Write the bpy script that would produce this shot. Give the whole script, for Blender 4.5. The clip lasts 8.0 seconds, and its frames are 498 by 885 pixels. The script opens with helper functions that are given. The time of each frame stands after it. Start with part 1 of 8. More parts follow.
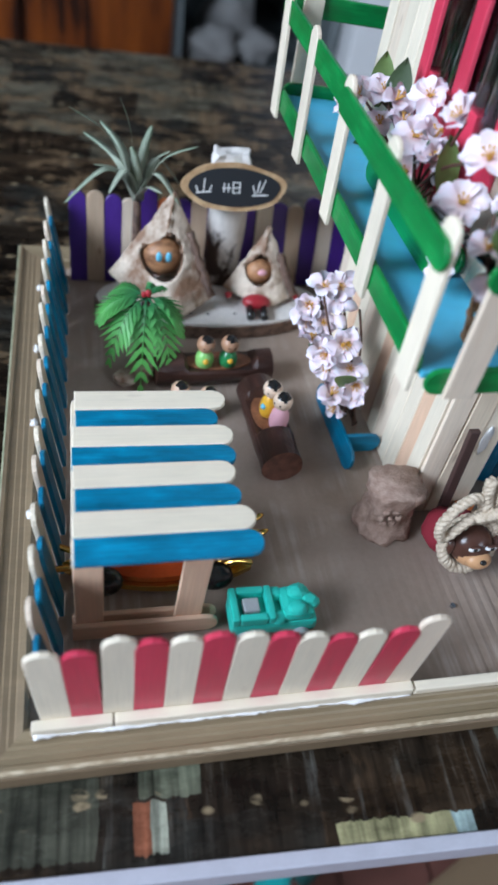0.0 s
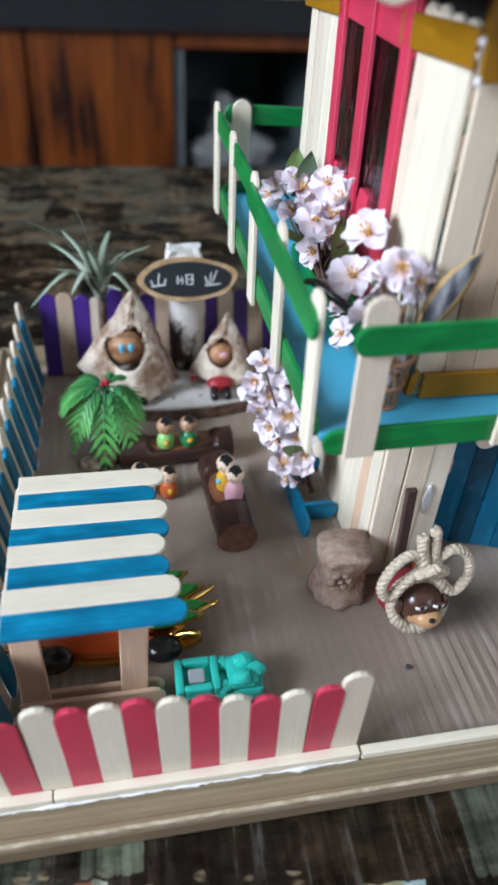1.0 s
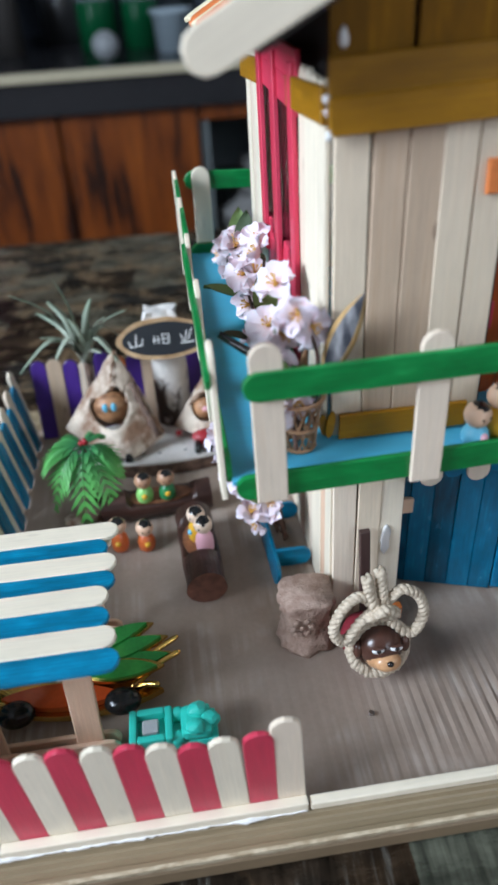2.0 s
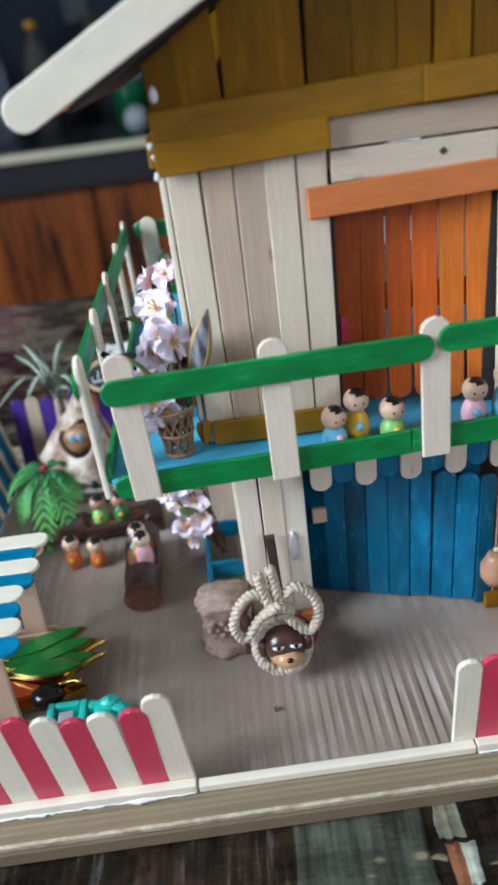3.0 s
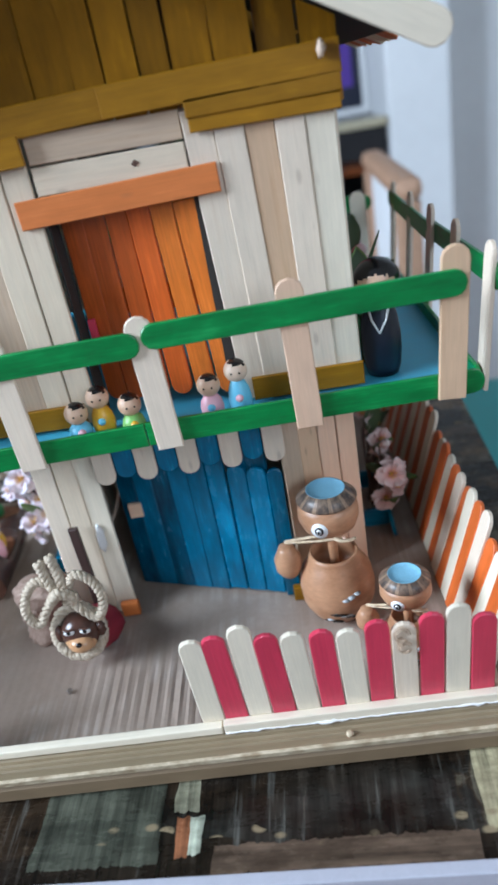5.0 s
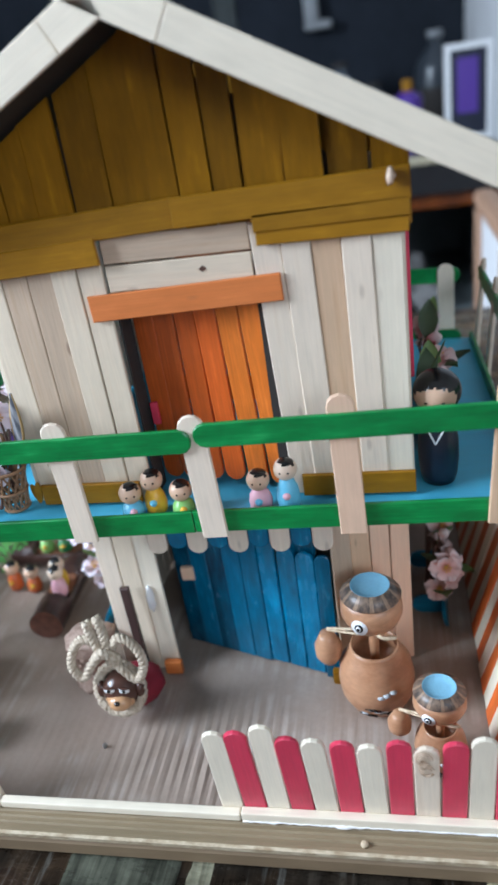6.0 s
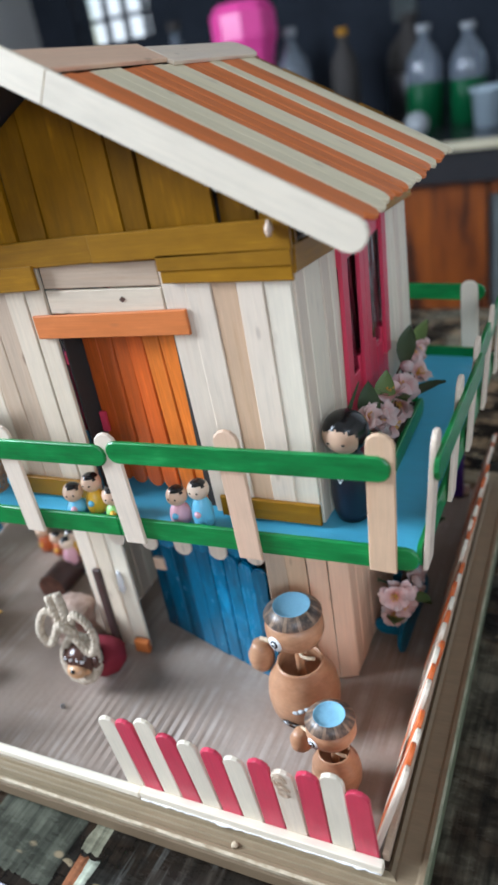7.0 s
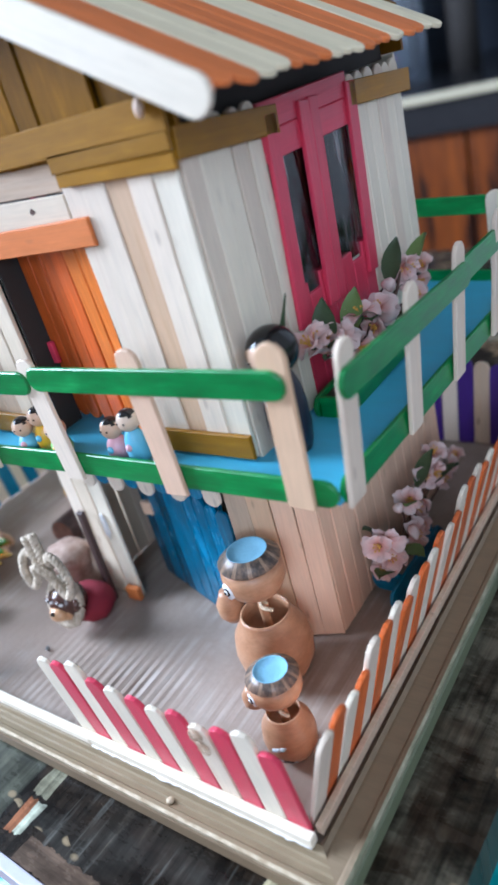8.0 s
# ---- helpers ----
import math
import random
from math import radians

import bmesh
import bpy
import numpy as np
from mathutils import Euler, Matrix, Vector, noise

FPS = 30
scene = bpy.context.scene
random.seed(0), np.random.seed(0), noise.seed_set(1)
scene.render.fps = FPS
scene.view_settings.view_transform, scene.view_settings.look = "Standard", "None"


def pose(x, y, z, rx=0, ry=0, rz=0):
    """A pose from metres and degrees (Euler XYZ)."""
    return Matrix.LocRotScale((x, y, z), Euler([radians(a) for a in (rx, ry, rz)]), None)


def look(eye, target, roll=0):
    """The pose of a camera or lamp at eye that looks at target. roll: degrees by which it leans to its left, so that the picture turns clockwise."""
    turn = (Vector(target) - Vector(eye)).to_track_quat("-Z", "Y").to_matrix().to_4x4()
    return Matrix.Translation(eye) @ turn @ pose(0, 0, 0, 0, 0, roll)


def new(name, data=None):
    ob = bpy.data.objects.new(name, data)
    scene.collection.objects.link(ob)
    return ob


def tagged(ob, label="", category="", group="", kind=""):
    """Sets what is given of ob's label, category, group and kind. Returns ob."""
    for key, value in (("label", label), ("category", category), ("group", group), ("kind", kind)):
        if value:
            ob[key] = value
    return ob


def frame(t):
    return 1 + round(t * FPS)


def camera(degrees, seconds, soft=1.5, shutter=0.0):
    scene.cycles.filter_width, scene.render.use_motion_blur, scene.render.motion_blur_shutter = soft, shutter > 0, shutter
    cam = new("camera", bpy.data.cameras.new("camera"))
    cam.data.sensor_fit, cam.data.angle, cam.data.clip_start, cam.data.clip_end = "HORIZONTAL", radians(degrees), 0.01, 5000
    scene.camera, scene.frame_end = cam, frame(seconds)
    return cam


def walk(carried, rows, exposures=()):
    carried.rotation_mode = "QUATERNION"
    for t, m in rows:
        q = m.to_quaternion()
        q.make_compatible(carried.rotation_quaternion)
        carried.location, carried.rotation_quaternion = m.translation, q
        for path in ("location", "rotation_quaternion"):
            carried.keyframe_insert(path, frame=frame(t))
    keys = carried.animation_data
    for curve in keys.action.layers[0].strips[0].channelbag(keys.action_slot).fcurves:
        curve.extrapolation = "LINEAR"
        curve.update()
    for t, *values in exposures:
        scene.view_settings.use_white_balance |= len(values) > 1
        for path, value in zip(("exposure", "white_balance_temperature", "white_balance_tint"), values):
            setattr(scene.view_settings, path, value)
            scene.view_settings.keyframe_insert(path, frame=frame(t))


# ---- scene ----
cam = camera(38.10, 8.0, soft=3.0)
cam.data.dof.use_dof, cam.data.dof.focus_distance, cam.data.dof.aperture_fstop = True, 0.30, 11.5
PATH = [
    (0, (-0.11622, -0.10700, 0.25222), (-0.04983, 0.09524, 0.04081), 11.449),
    (0.5, (-0.09657, -0.11599, 0.25499), (-0.03970, 0.10073, 0.05550), 6.881),
    (1, (-0.07659, -0.12634, 0.26084), (-0.02595, 0.10237, 0.07342), 3.690),
    (1.2, (-0.06628, -0.12944, 0.26610), (-0.02129, 0.10416, 0.08333), 1.639),
    (2.3, (-0.01159, -0.14912, 0.25978), (0.00954, 0.10155, 0.09632), -4.525),
    (2.5, (0.00105, -0.15780, 0.25739), (0.01852, 0.09695, 0.09993), -4.858),
    (3, (0.03464, -0.17996, 0.25819), (0.03755, 0.08028, 0.10897), -7.527),
    (3.5, (0.06644, -0.20414, 0.25603), (0.06102, 0.05551, 0.10587), -8.336),
    (4, (0.09905, -0.21661, 0.25463), (0.08903, 0.04365, 0.10576), -9.363),
    (4.5, (0.12401, -0.21185, 0.24620), (0.11438, 0.05027, 0.10060), -9.472),
    (5, (0.15702, -0.20420, 0.24299), (0.13445, 0.05985, 0.10237), -10.712),
    (5.2, (0.16511, -0.19500, 0.25795), (0.13346, 0.07167, 0.12422), -9.379),
    (6.3, (0.19773, -0.18359, 0.28365), (0.12155, 0.07260, 0.14741), -9.420),
    (6.5, (0.21932, -0.17685, 0.29212), (0.12976, 0.07353, 0.15322), -9.417),
    (7, (0.27855, -0.16193, 0.28964), (0.15330, 0.07282, 0.15106), -9.914),
    (7.5, (0.31510, -0.13115, 0.27455), (0.16333, 0.08540, 0.13287), -11.330),
    (8, (0.33315, -0.11098, 0.24681), (0.16044, 0.09114, 0.10782), -15.774),
]
walk(cam, [(t, look(eye, target, roll)) for t, eye, target, roll in PATH],
     exposures=[(0.0, -0.19, 6050, 12), (1.0, -0.10, 6230, 11.5), (2.5, -0.04, 6180, 10.5), (3.0, 0.02, 6100, 10), (4.0, 0.13, 5880, 8), (4.5, 0.16, 5850, 8), (5.0, 0.20, 5950, 9), (6.5, 0.39, 6080, 10.5), (7.0, 0.54, 6180, 11.5), (7.5, 0.62, 5980, 13), (8.0, 0.78, 5700, 13)])

# ---- world and lights ----
world = bpy.data.worlds.new("sky")
scene.world = world
world.use_nodes = True
sky = world.node_tree.nodes.new("ShaderNodeTexSky")
sky.sky_type, sky.sun_disc, sky.sun_elevation, sky.sun_rotation = "NISHITA", False, radians(40), radians(250)
world.node_tree.links.new(sky.outputs[0], world.node_tree.nodes["Background"].inputs[0])
world.node_tree.nodes["Background"].inputs[1].default_value = 0.12


def area_lamp(name, place, target, size_x, size_y, watts, colour):
    lamp = bpy.data.lights.new(name, "AREA")
    lamp.shape, lamp.size, lamp.size_y, lamp.energy, lamp.color = "RECTANGLE", size_x, size_y, watts, colour
    ob = new(name, lamp)
    ob.matrix_world = look(place, target)
    return ob


area_lamp("daylight_left", (-1.56, -0.44, 0.98), (0.08, 0.03, 0.12), 0.85, 0.75, 66, (0.77, 0.885, 1.0))
# added fill lamp that brightens the front and right faces
area_lamp("fill_front", (1.30, -1.86, 1.00), (0.30, 0.0, 0.15), 1.0, 0.8, 15, (0.80, 0.90, 1.0))

# ---- materials ----
def material(name):
    m = bpy.data.materials.new(name)
    m.use_nodes = True
    t = m.node_tree
    return m, t, t.nodes["Principled BSDF"]


def link(t, a, b):
    t.links.new(a, b)


def math_node(t, op, a, b):
    n = t.nodes.new("ShaderNodeMath")
    n.operation = op
    for i, v in enumerate((a, b)):
        if isinstance(v, (int, float)):
            n.inputs[i].default_value = v
        else:
            link(t, v, n.inputs[i])
    return n.outputs[0]


def vector_node(t, op, a, b):
    n = t.nodes.new("ShaderNodeVectorMath")
    n.operation = op
    for i, v in enumerate((a, b)):
        slot = n.inputs[3] if op == "SCALE" and i else n.inputs[i]
        if isinstance(v, (int, float, tuple)):
            slot.default_value = v
        else:
            link(t, v, slot)
    return n.outputs[0]


def noise_node(t, vec, scale, detail=3.0, rough=0.55):
    n = t.nodes.new("ShaderNodeTexNoise")
    n.inputs["Scale"].default_value, n.inputs["Detail"].default_value, n.inputs["Roughness"].default_value = scale, detail, rough
    link(t, vec, n.inputs["Vector"])
    return n.outputs[0]


def ramp_node(t, fac, stops):
    n = t.nodes.new("ShaderNodeValToRGB")
    el = n.color_ramp.elements
    while len(el) < len(stops):
        el.new(0.5)
    for e, (p, c) in zip(el, stops):
        e.position, e.color = p, (*c, 1)
    link(t, fac, n.inputs[0])
    return n.outputs[0]


def mix_node(t, fac, a, b):
    n = t.nodes.new("ShaderNodeMix")
    n.data_type = "RGBA"
    for slot, v in ((n.inputs[0], fac), (n.inputs[6], a), (n.inputs[7], b)):
        if isinstance(v, tuple):
            slot.default_value = (*v, 1)
        elif isinstance(v, (int, float)):
            slot.default_value = v
        else:
            link(t, v, slot)
    return n.outputs[2]


def bump_node(t, b, height, strength, distance):
    n = t.nodes.new("ShaderNodeBump")
    n.inputs["Strength"].default_value, n.inputs["Distance"].default_value = strength, distance
    link(t, height, n.inputs["Height"])
    link(t, n.outputs[0], b.inputs["Normal"])


def object_coords(t, scale, shift=True):
    co = t.nodes.new("ShaderNodeTexCoord").outputs["Object"]
    info = t.nodes.new("ShaderNodeObjectInfo").outputs["Random"]
    v = vector_node(t, "MULTIPLY", co, scale)
    if shift:
        n = t.nodes.new("ShaderNodeCombineXYZ")
        for i, k in enumerate((31.0, 57.0, 17.0)):
            link(t, math_node(t, "MULTIPLY", info, k), n.inputs[i])
        v = vector_node(t, "ADD", v, n.outputs[0])
    return v, info


def stick_paint(name, rgb, grain=0.18, blotch=0.16, vary=0.1, rough=0.5, thin=0.0, under=(0.62, 0.48, 0.33), knots=0.0):
    """Craft-stick wood, bare or brushed with paint: grain along local x, brush blotches, and paint worn thin where thin > 0."""
    m, t, b = material(name)
    fine, info = object_coords(t, (45, 1100, 500))
    g = noise_node(t, fine, 1.0, 4.0, 0.6)
    broad, _ = object_coords(t, (60, 160, 160))
    w = noise_node(t, broad, 1.0, 3.0, 0.6)
    k = math_node(t, "ADD", math_node(t, "MULTIPLY", math_node(t, "SUBTRACT", g, 0.5), grain * 2),
                  math_node(t, "MULTIPLY", math_node(t, "SUBTRACT", w, 0.5), blotch * 2))
    k = math_node(t, "ADD", k, math_node(t, "MULTIPLY", math_node(t, "SUBTRACT", info, 0.5), vary * 2))
    k = math_node(t, "ADD", k, 1.0)
    base = rgb
    if thin:
        worn = ramp_node(t, math_node(t, "ADD", math_node(t, "MULTIPLY", g, 0.5), math_node(t, "MULTIPLY", w, 0.5)), [(0.56, (0, 0, 0)), (0.75, (thin, thin, thin))])
        base = mix_node(t, worn, rgb, under)
    else:
        n = t.nodes.new("ShaderNodeRGB")
        n.outputs[0].default_value = (*rgb, 1)
        base = n.outputs[0]
    if knots:
        spots, _ = object_coords(t, (34, 95, 60))
        cell = t.nodes.new("ShaderNodeTexVoronoi")
        cell.inputs["Scale"].default_value = 1.0
        link(t, spots, cell.inputs["Vector"])
        dark = ramp_node(t, math_node(t, "ADD", cell.outputs["Distance"], math_node(t, "MULTIPLY", g, 0.08)), [(0.09, (knots, knots, knots)), (0.16, (0, 0, 0))])
        base = mix_node(t, dark, base, (0.16, 0.09, 0.055))
        streak, _ = object_coords(t, (14, 420, 200))
        s2 = noise_node(t, streak, 1.0, 3.0, 0.6)
        k = math_node(t, "ADD", k, math_node(t, "MULTIPLY", math_node(t, "SUBTRACT", s2, 0.5), knots * 0.5))
        stain = math_node(t, "MULTIPLY", ramp_node(t, s2, [(0.50, (0, 0, 0)), (0.72, (knots, knots, knots))]), ramp_node(t, w, [(0.42, (0.15, 0.15, 0.15)), (0.60, (0.9, 0.9, 0.9))]))
        base = mix_node(t, stain, base, vector_node(t, "MULTIPLY", base, (0.66, 0.54, 0.42)))
    link(t, vector_node(t, "SCALE", base, k), b.inputs["Base Color"])
    link(t, math_node(t, "ADD", rough - 0.1, math_node(t, "MULTIPLY", w, 0.2)), b.inputs["Roughness"])
    bump_node(t, b, math_node(t, "ADD", g, math_node(t, "MULTIPLY", w, 0.6)), 0.35, 0.0003)
    return m


def plain(name, rgb, rough=0.5, metal=0.0, scale=120.0, vary=0.12, bump=0.15, coat=0.0):
    """A moulded, painted or fired surface with slight mottling at two scales."""
    m, t, b = material(name)
    v, info = object_coords(t, (1, 1, 1))
    a = noise_node(t, v, scale, 3.0)
    c = noise_node(t, v, scale * 7, 2.0)
    k = math_node(t, "ADD", math_node(t, "MULTIPLY", math_node(t, "SUBTRACT", a, 0.5), vary * 2), math_node(t, "MULTIPLY", math_node(t, "SUBTRACT", c, 0.5), vary))
    k = math_node(t, "ADD", k, 1.0)
    link(t, vector_node(t, "SCALE", rgb, k), b.inputs["Base Color"])
    link(t, math_node(t, "ADD", rough - 0.06, math_node(t, "MULTIPLY", a, 0.12)), b.inputs["Roughness"])
    b.inputs["Metallic"].default_value = metal
    b.inputs["Coat Weight"].default_value = coat
    if bump:
        bump_node(t, b, math_node(t, "ADD", a, math_node(t, "MULTIPLY", c, 0.4)), bump, 0.0006)
    return m


def two_tone(name, a, b_rgb, scale, lo, hi, stretch=(1, 1, 1), rough=0.7, bump=0.4, depth=0.001, detail=5.0):
    """Bark, clay, soil: noise between two colours with relief."""
    m, t, b = material(name)
    v, info = object_coords(t, stretch)
    n = noise_node(t, v, scale, detail, 0.62)
    f = noise_node(t, v, scale * 6, 3.0)
    c = ramp_node(t, n, [(lo, a), (hi, b_rgb)])
    k = math_node(t, "ADD", math_node(t, "MULTIPLY", math_node(t, "SUBTRACT", f, 0.5), 0.35), 1.0)
    link(t, vector_node(t, "SCALE", c, k), b.inputs["Base Color"])
    b.inputs["Roughness"].default_value = rough
    bump_node(t, b, math_node(t, "ADD", n, math_node(t, "MULTIPLY", f, 0.35)), bump, depth)
    return m


M_WHITE = stick_paint("whitewashed_stick", (0.78, 0.685, 0.54), 0.12, 0.11, 0.06, 0.55, 0, (0, 0, 0), 0.12)
M_CREAMWOOD = stick_paint("cream_stick_wood", (0.71, 0.585, 0.44), 0.13, 0.14, 0.08, 0.6, 0, (0, 0, 0), 0.38)
M_PEACH = stick_paint("peach_stick_wood", (0.63, 0.42, 0.265), 0.16, 0.14, 0.08, 0.6, 0, (0, 0, 0), 0.45)
M_PALE = stick_paint("pale_stick_wood", (0.74, 0.615, 0.485), 0.13, 0.12, 0.08, 0.6, 0, (0, 0, 0), 0.3)
M_TAN = stick_paint("tan_stick_wood", (0.53, 0.39, 0.275), 0.20, 0.16, 0.12, 0.6, 0, (0, 0, 0), 0.6)
M_PINKWOOD = stick_paint("pinkish_stick_wood", (0.74, 0.495, 0.34), 0.14, 0.12, 0.08, 0.6, 0, (0, 0, 0), 0.3)
M_BROWNWOOD = stick_paint("brown_stick_wood", (0.42, 0.25, 0.16), 0.14, 0.12, 0.08, 0.55)
M_BLUE = stick_paint("blue_paint", (0.002, 0.165, 0.300), 0.45, 0.80, 0.14, 0.32, 0.5, (0.01, 0.30, 0.48))
# door blues: paint differs, and recess shade and light are mixed into both colours
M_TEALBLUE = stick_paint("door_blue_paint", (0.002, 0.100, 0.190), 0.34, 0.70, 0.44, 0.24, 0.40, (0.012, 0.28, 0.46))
M_DOORBLUE = stick_paint("lit_door_blue_paint", (0.002, 0.150, 0.290), 0.40, 0.75, 0.20, 0.26, 0.45, (0.012, 0.33, 0.52))
M_GREEN = stick_paint("green_paint", (0.004, 0.20, 0.043), 0.30, 0.62, 0.08, 0.33, 0.35, (0.06, 0.42, 0.13))
M_RED = stick_paint("raspberry_paint", (0.60, 0.04, 0.085), 0.16, 0.18, 0.08, 0.42, 0.08, (0.70, 0.14, 0.17))
# the door's orange made darker and redder for its shaded left boards
M_ORANGESHADE = stick_paint("shaded_orange_stain", (0.50, 0.090, 0.012), 0.38, 0.34, 0.26, 0.38, 0.25, (0.62, 0.19, 0.04), 0.5)
M_LINTEL = stick_paint("pale_orange_paint", (0.66, 0.19, 0.045), 0.14, 0.20, 0.05, 0.5, 0.2, (0.72, 0.30, 0.11), 0.2)
M_ORANGE = stick_paint("orange_stain", (0.66, 0.165, 0.020), 0.38, 0.34, 0.22, 0.38, 0.25, (0.74, 0.30, 0.07), 0.4)
M_ROOFWHITE = stick_paint("cream_roof_stick", (0.78, 0.685, 0.475), 0.12, 0.10, 0.06, 0.6, 0, (0, 0, 0), 0.3)
M_FENCEORANGE = stick_paint("fence_orange_paint", (0.62, 0.125, 0.022), 0.20, 0.40, 0.14, 0.45, 0.2, (0.72, 0.28, 0.08))
M_ROOFORANGE = stick_paint("roof_orange_paint", (0.70, 0.19, 0.047), 0.18, 0.20, 0.10, 0.55, 0.12, (0.75, 0.36, 0.18))
M_YELLOW = stick_paint("mustard_paint", (0.305, 0.138, 0.003), 0.22, 0.30, 0.16, 0.48, 0.25, (0.50, 0.26, 0.010))
M_YELLOW.node_tree.nodes["Principled BSDF"].inputs["Specular IOR Level"].default_value = 0.3
# mustard again, darkened and dulled to hold the roof overhang's shade
M_GABLE = stick_paint("shaded_mustard_paint", (0.205, 0.089, 0.002), 0.26, 0.36, 0.26, 0.5, 0.35, (0.42, 0.20, 0.004))
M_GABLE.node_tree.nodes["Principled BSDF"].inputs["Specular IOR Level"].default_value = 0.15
M_PURPLE = stick_paint("purple_paint", (0.055, 0.016, 0.20), 0.14, 0.20, 0.14, 0.42, 0.06, (0.16, 0.09, 0.34))
M_DECK = stick_paint("turquoise_paint", (0.085, 0.46, 0.68), 0.05, 0.12, 0.0, 0.45)
M_DARKSTICK = stick_paint("dark_brown_strip", (0.055, 0.028, 0.024), 0.2, 0.2, 0.0, 0.5)
M_KNOT = plain("dark_wood_knot", (0.085, 0.035, 0.020), 0.6, 0, 900, 0.4, 0.3)
M_GLUE = plain("hot_glue", (0.78, 0.76, 0.74), 0.25, 0, 200, 0.06, 0.2)
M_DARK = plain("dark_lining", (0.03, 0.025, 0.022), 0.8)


def glass_material():
    """Thin clear film: see-through, with a soft sheen that grows at a slant."""
    m, t, b = material("window_film")
    clear = t.nodes.new("ShaderNodeBsdfTransparent")
    clear.inputs[0].default_value = (0.86, 0.86, 0.88, 1)
    gloss = t.nodes.new("ShaderNodeBsdfGlossy")
    gloss.inputs["Roughness"].default_value = 0.08
    co = t.nodes.new("ShaderNodeTexCoord").outputs["Object"]
    bump = t.nodes.new("ShaderNodeBump")
    bump.inputs["Strength"].default_value, bump.inputs["Distance"].default_value = 0.6, 0.002
    link(t, noise_node(t, vector_node(t, "MULTIPLY", co, (40, 160, 22)), 1.0, 2.0), bump.inputs["Height"])
    link(t, bump.outputs[0], gloss.inputs["Normal"])
    fres = t.nodes.new("ShaderNodeFresnel")
    fres.inputs["IOR"].default_value = 1.5
    mix = t.nodes.new("ShaderNodeMixShader")
    link(t, fres.outputs[0], mix.inputs[0])
    link(t, clear.outputs[0], mix.inputs[1])
    link(t, gloss.outputs[0], mix.inputs[2])
    link(t, mix.outputs[0], t.nodes["Material Output"].inputs[0])
    return m


M_GLASS = glass_material()


def cardboard_material():
    """Worn corrugated card: pinkish brown, paler and ribbed where the top paper has sunk."""
    m, t, b = material("corrugated_card")
    co = t.nodes.new("ShaderNodeTexCoord").outputs["Object"]
    big = noise_node(t, vector_node(t, "MULTIPLY", co, (14, 9, 9)), 1.0, 4.0, 0.6)
    flute = noise_node(t, vector_node(t, "MULTIPLY", co, (260, 11, 9)), 1.0, 2.0, 0.5)
    worn = noise_node(t, vector_node(t, "MULTIPLY", co, (18, 26, 9)), 1.0, 3.0, 0.6)
    dust = noise_node(t, co, 420.0, 4.0, 0.7)
    c = ramp_node(t, big, [(0.30, (0.255, 0.186, 0.142)), (0.55, (0.345, 0.262, 0.208)), (0.75, (0.43, 0.345, 0.285))])
    rib = math_node(t, "MULTIPLY", ramp_node(t, flute, [(0.44, (0, 0, 0)), (0.62, (1, 1, 1))]), ramp_node(t, worn, [(0.46, (0.0, 0.0, 0.0)), (0.66, (0.55, 0.55, 0.55))]))
    c = mix_node(t, rib, c, (0.58, 0.50, 0.44))
    k = math_node(t, "ADD", math_node(t, "MULTIPLY", math_node(t, "SUBTRACT", flute, 0.5), 0.08), math_node(t, "MULTIPLY", math_node(t, "SUBTRACT", dust, 0.5), 0.30))
    link(t, vector_node(t, "SCALE", c, math_node(t, "ADD", k, 1.0)), b.inputs["Base Color"])
    b.inputs["Roughness"].default_value = 0.62
    bump_node(t, b, math_node(t, "ADD", flute, math_node(t, "MULTIPLY", dust, 0.5)), 0.22, 0.0006)
    return m


M_CARD = cardboard_material()


PRINTS = [(-0.231, -0.182, 0.008, 0.060, (0.058, 0.060, 0.044), 0), (-0.176, -0.171, 0.010, 0.026, (0.19, 0.075, 0.035), 0), (-0.171, -0.166, 0.011, 0.026, (0.33, 0.35, 0.27), 0),
          (-0.177, -0.168, 0.028, 0.060, (0.20, 0.19, 0.13), 0), (-0.161, -0.066, 0.003, 0.014, (0.085, 0.058, 0.040), 1),
          (-0.062, -0.020, 0.014, 0.060, (0.30, 0.26, 0.16), 0), (-0.420, -0.380, 0.006, 0.060, (0.050, 0.050, 0.036), 0), (-0.368, -0.363, 0.006, 0.022, (0.18, 0.065, 0.035), 0),
          (-0.363, -0.357, 0.006, 0.022, (0.26, 0.27, 0.21), 0), (-0.366, -0.345, 0.023, 0.060, (0.085, 0.090, 0.062), 0), (-0.300, -0.258, 0.001, 0.010, (0.24, 0.225, 0.12), 0),
          (-0.258, -0.250, 0.001, 0.010, (0.20, 0.26, 0.25), 0)]


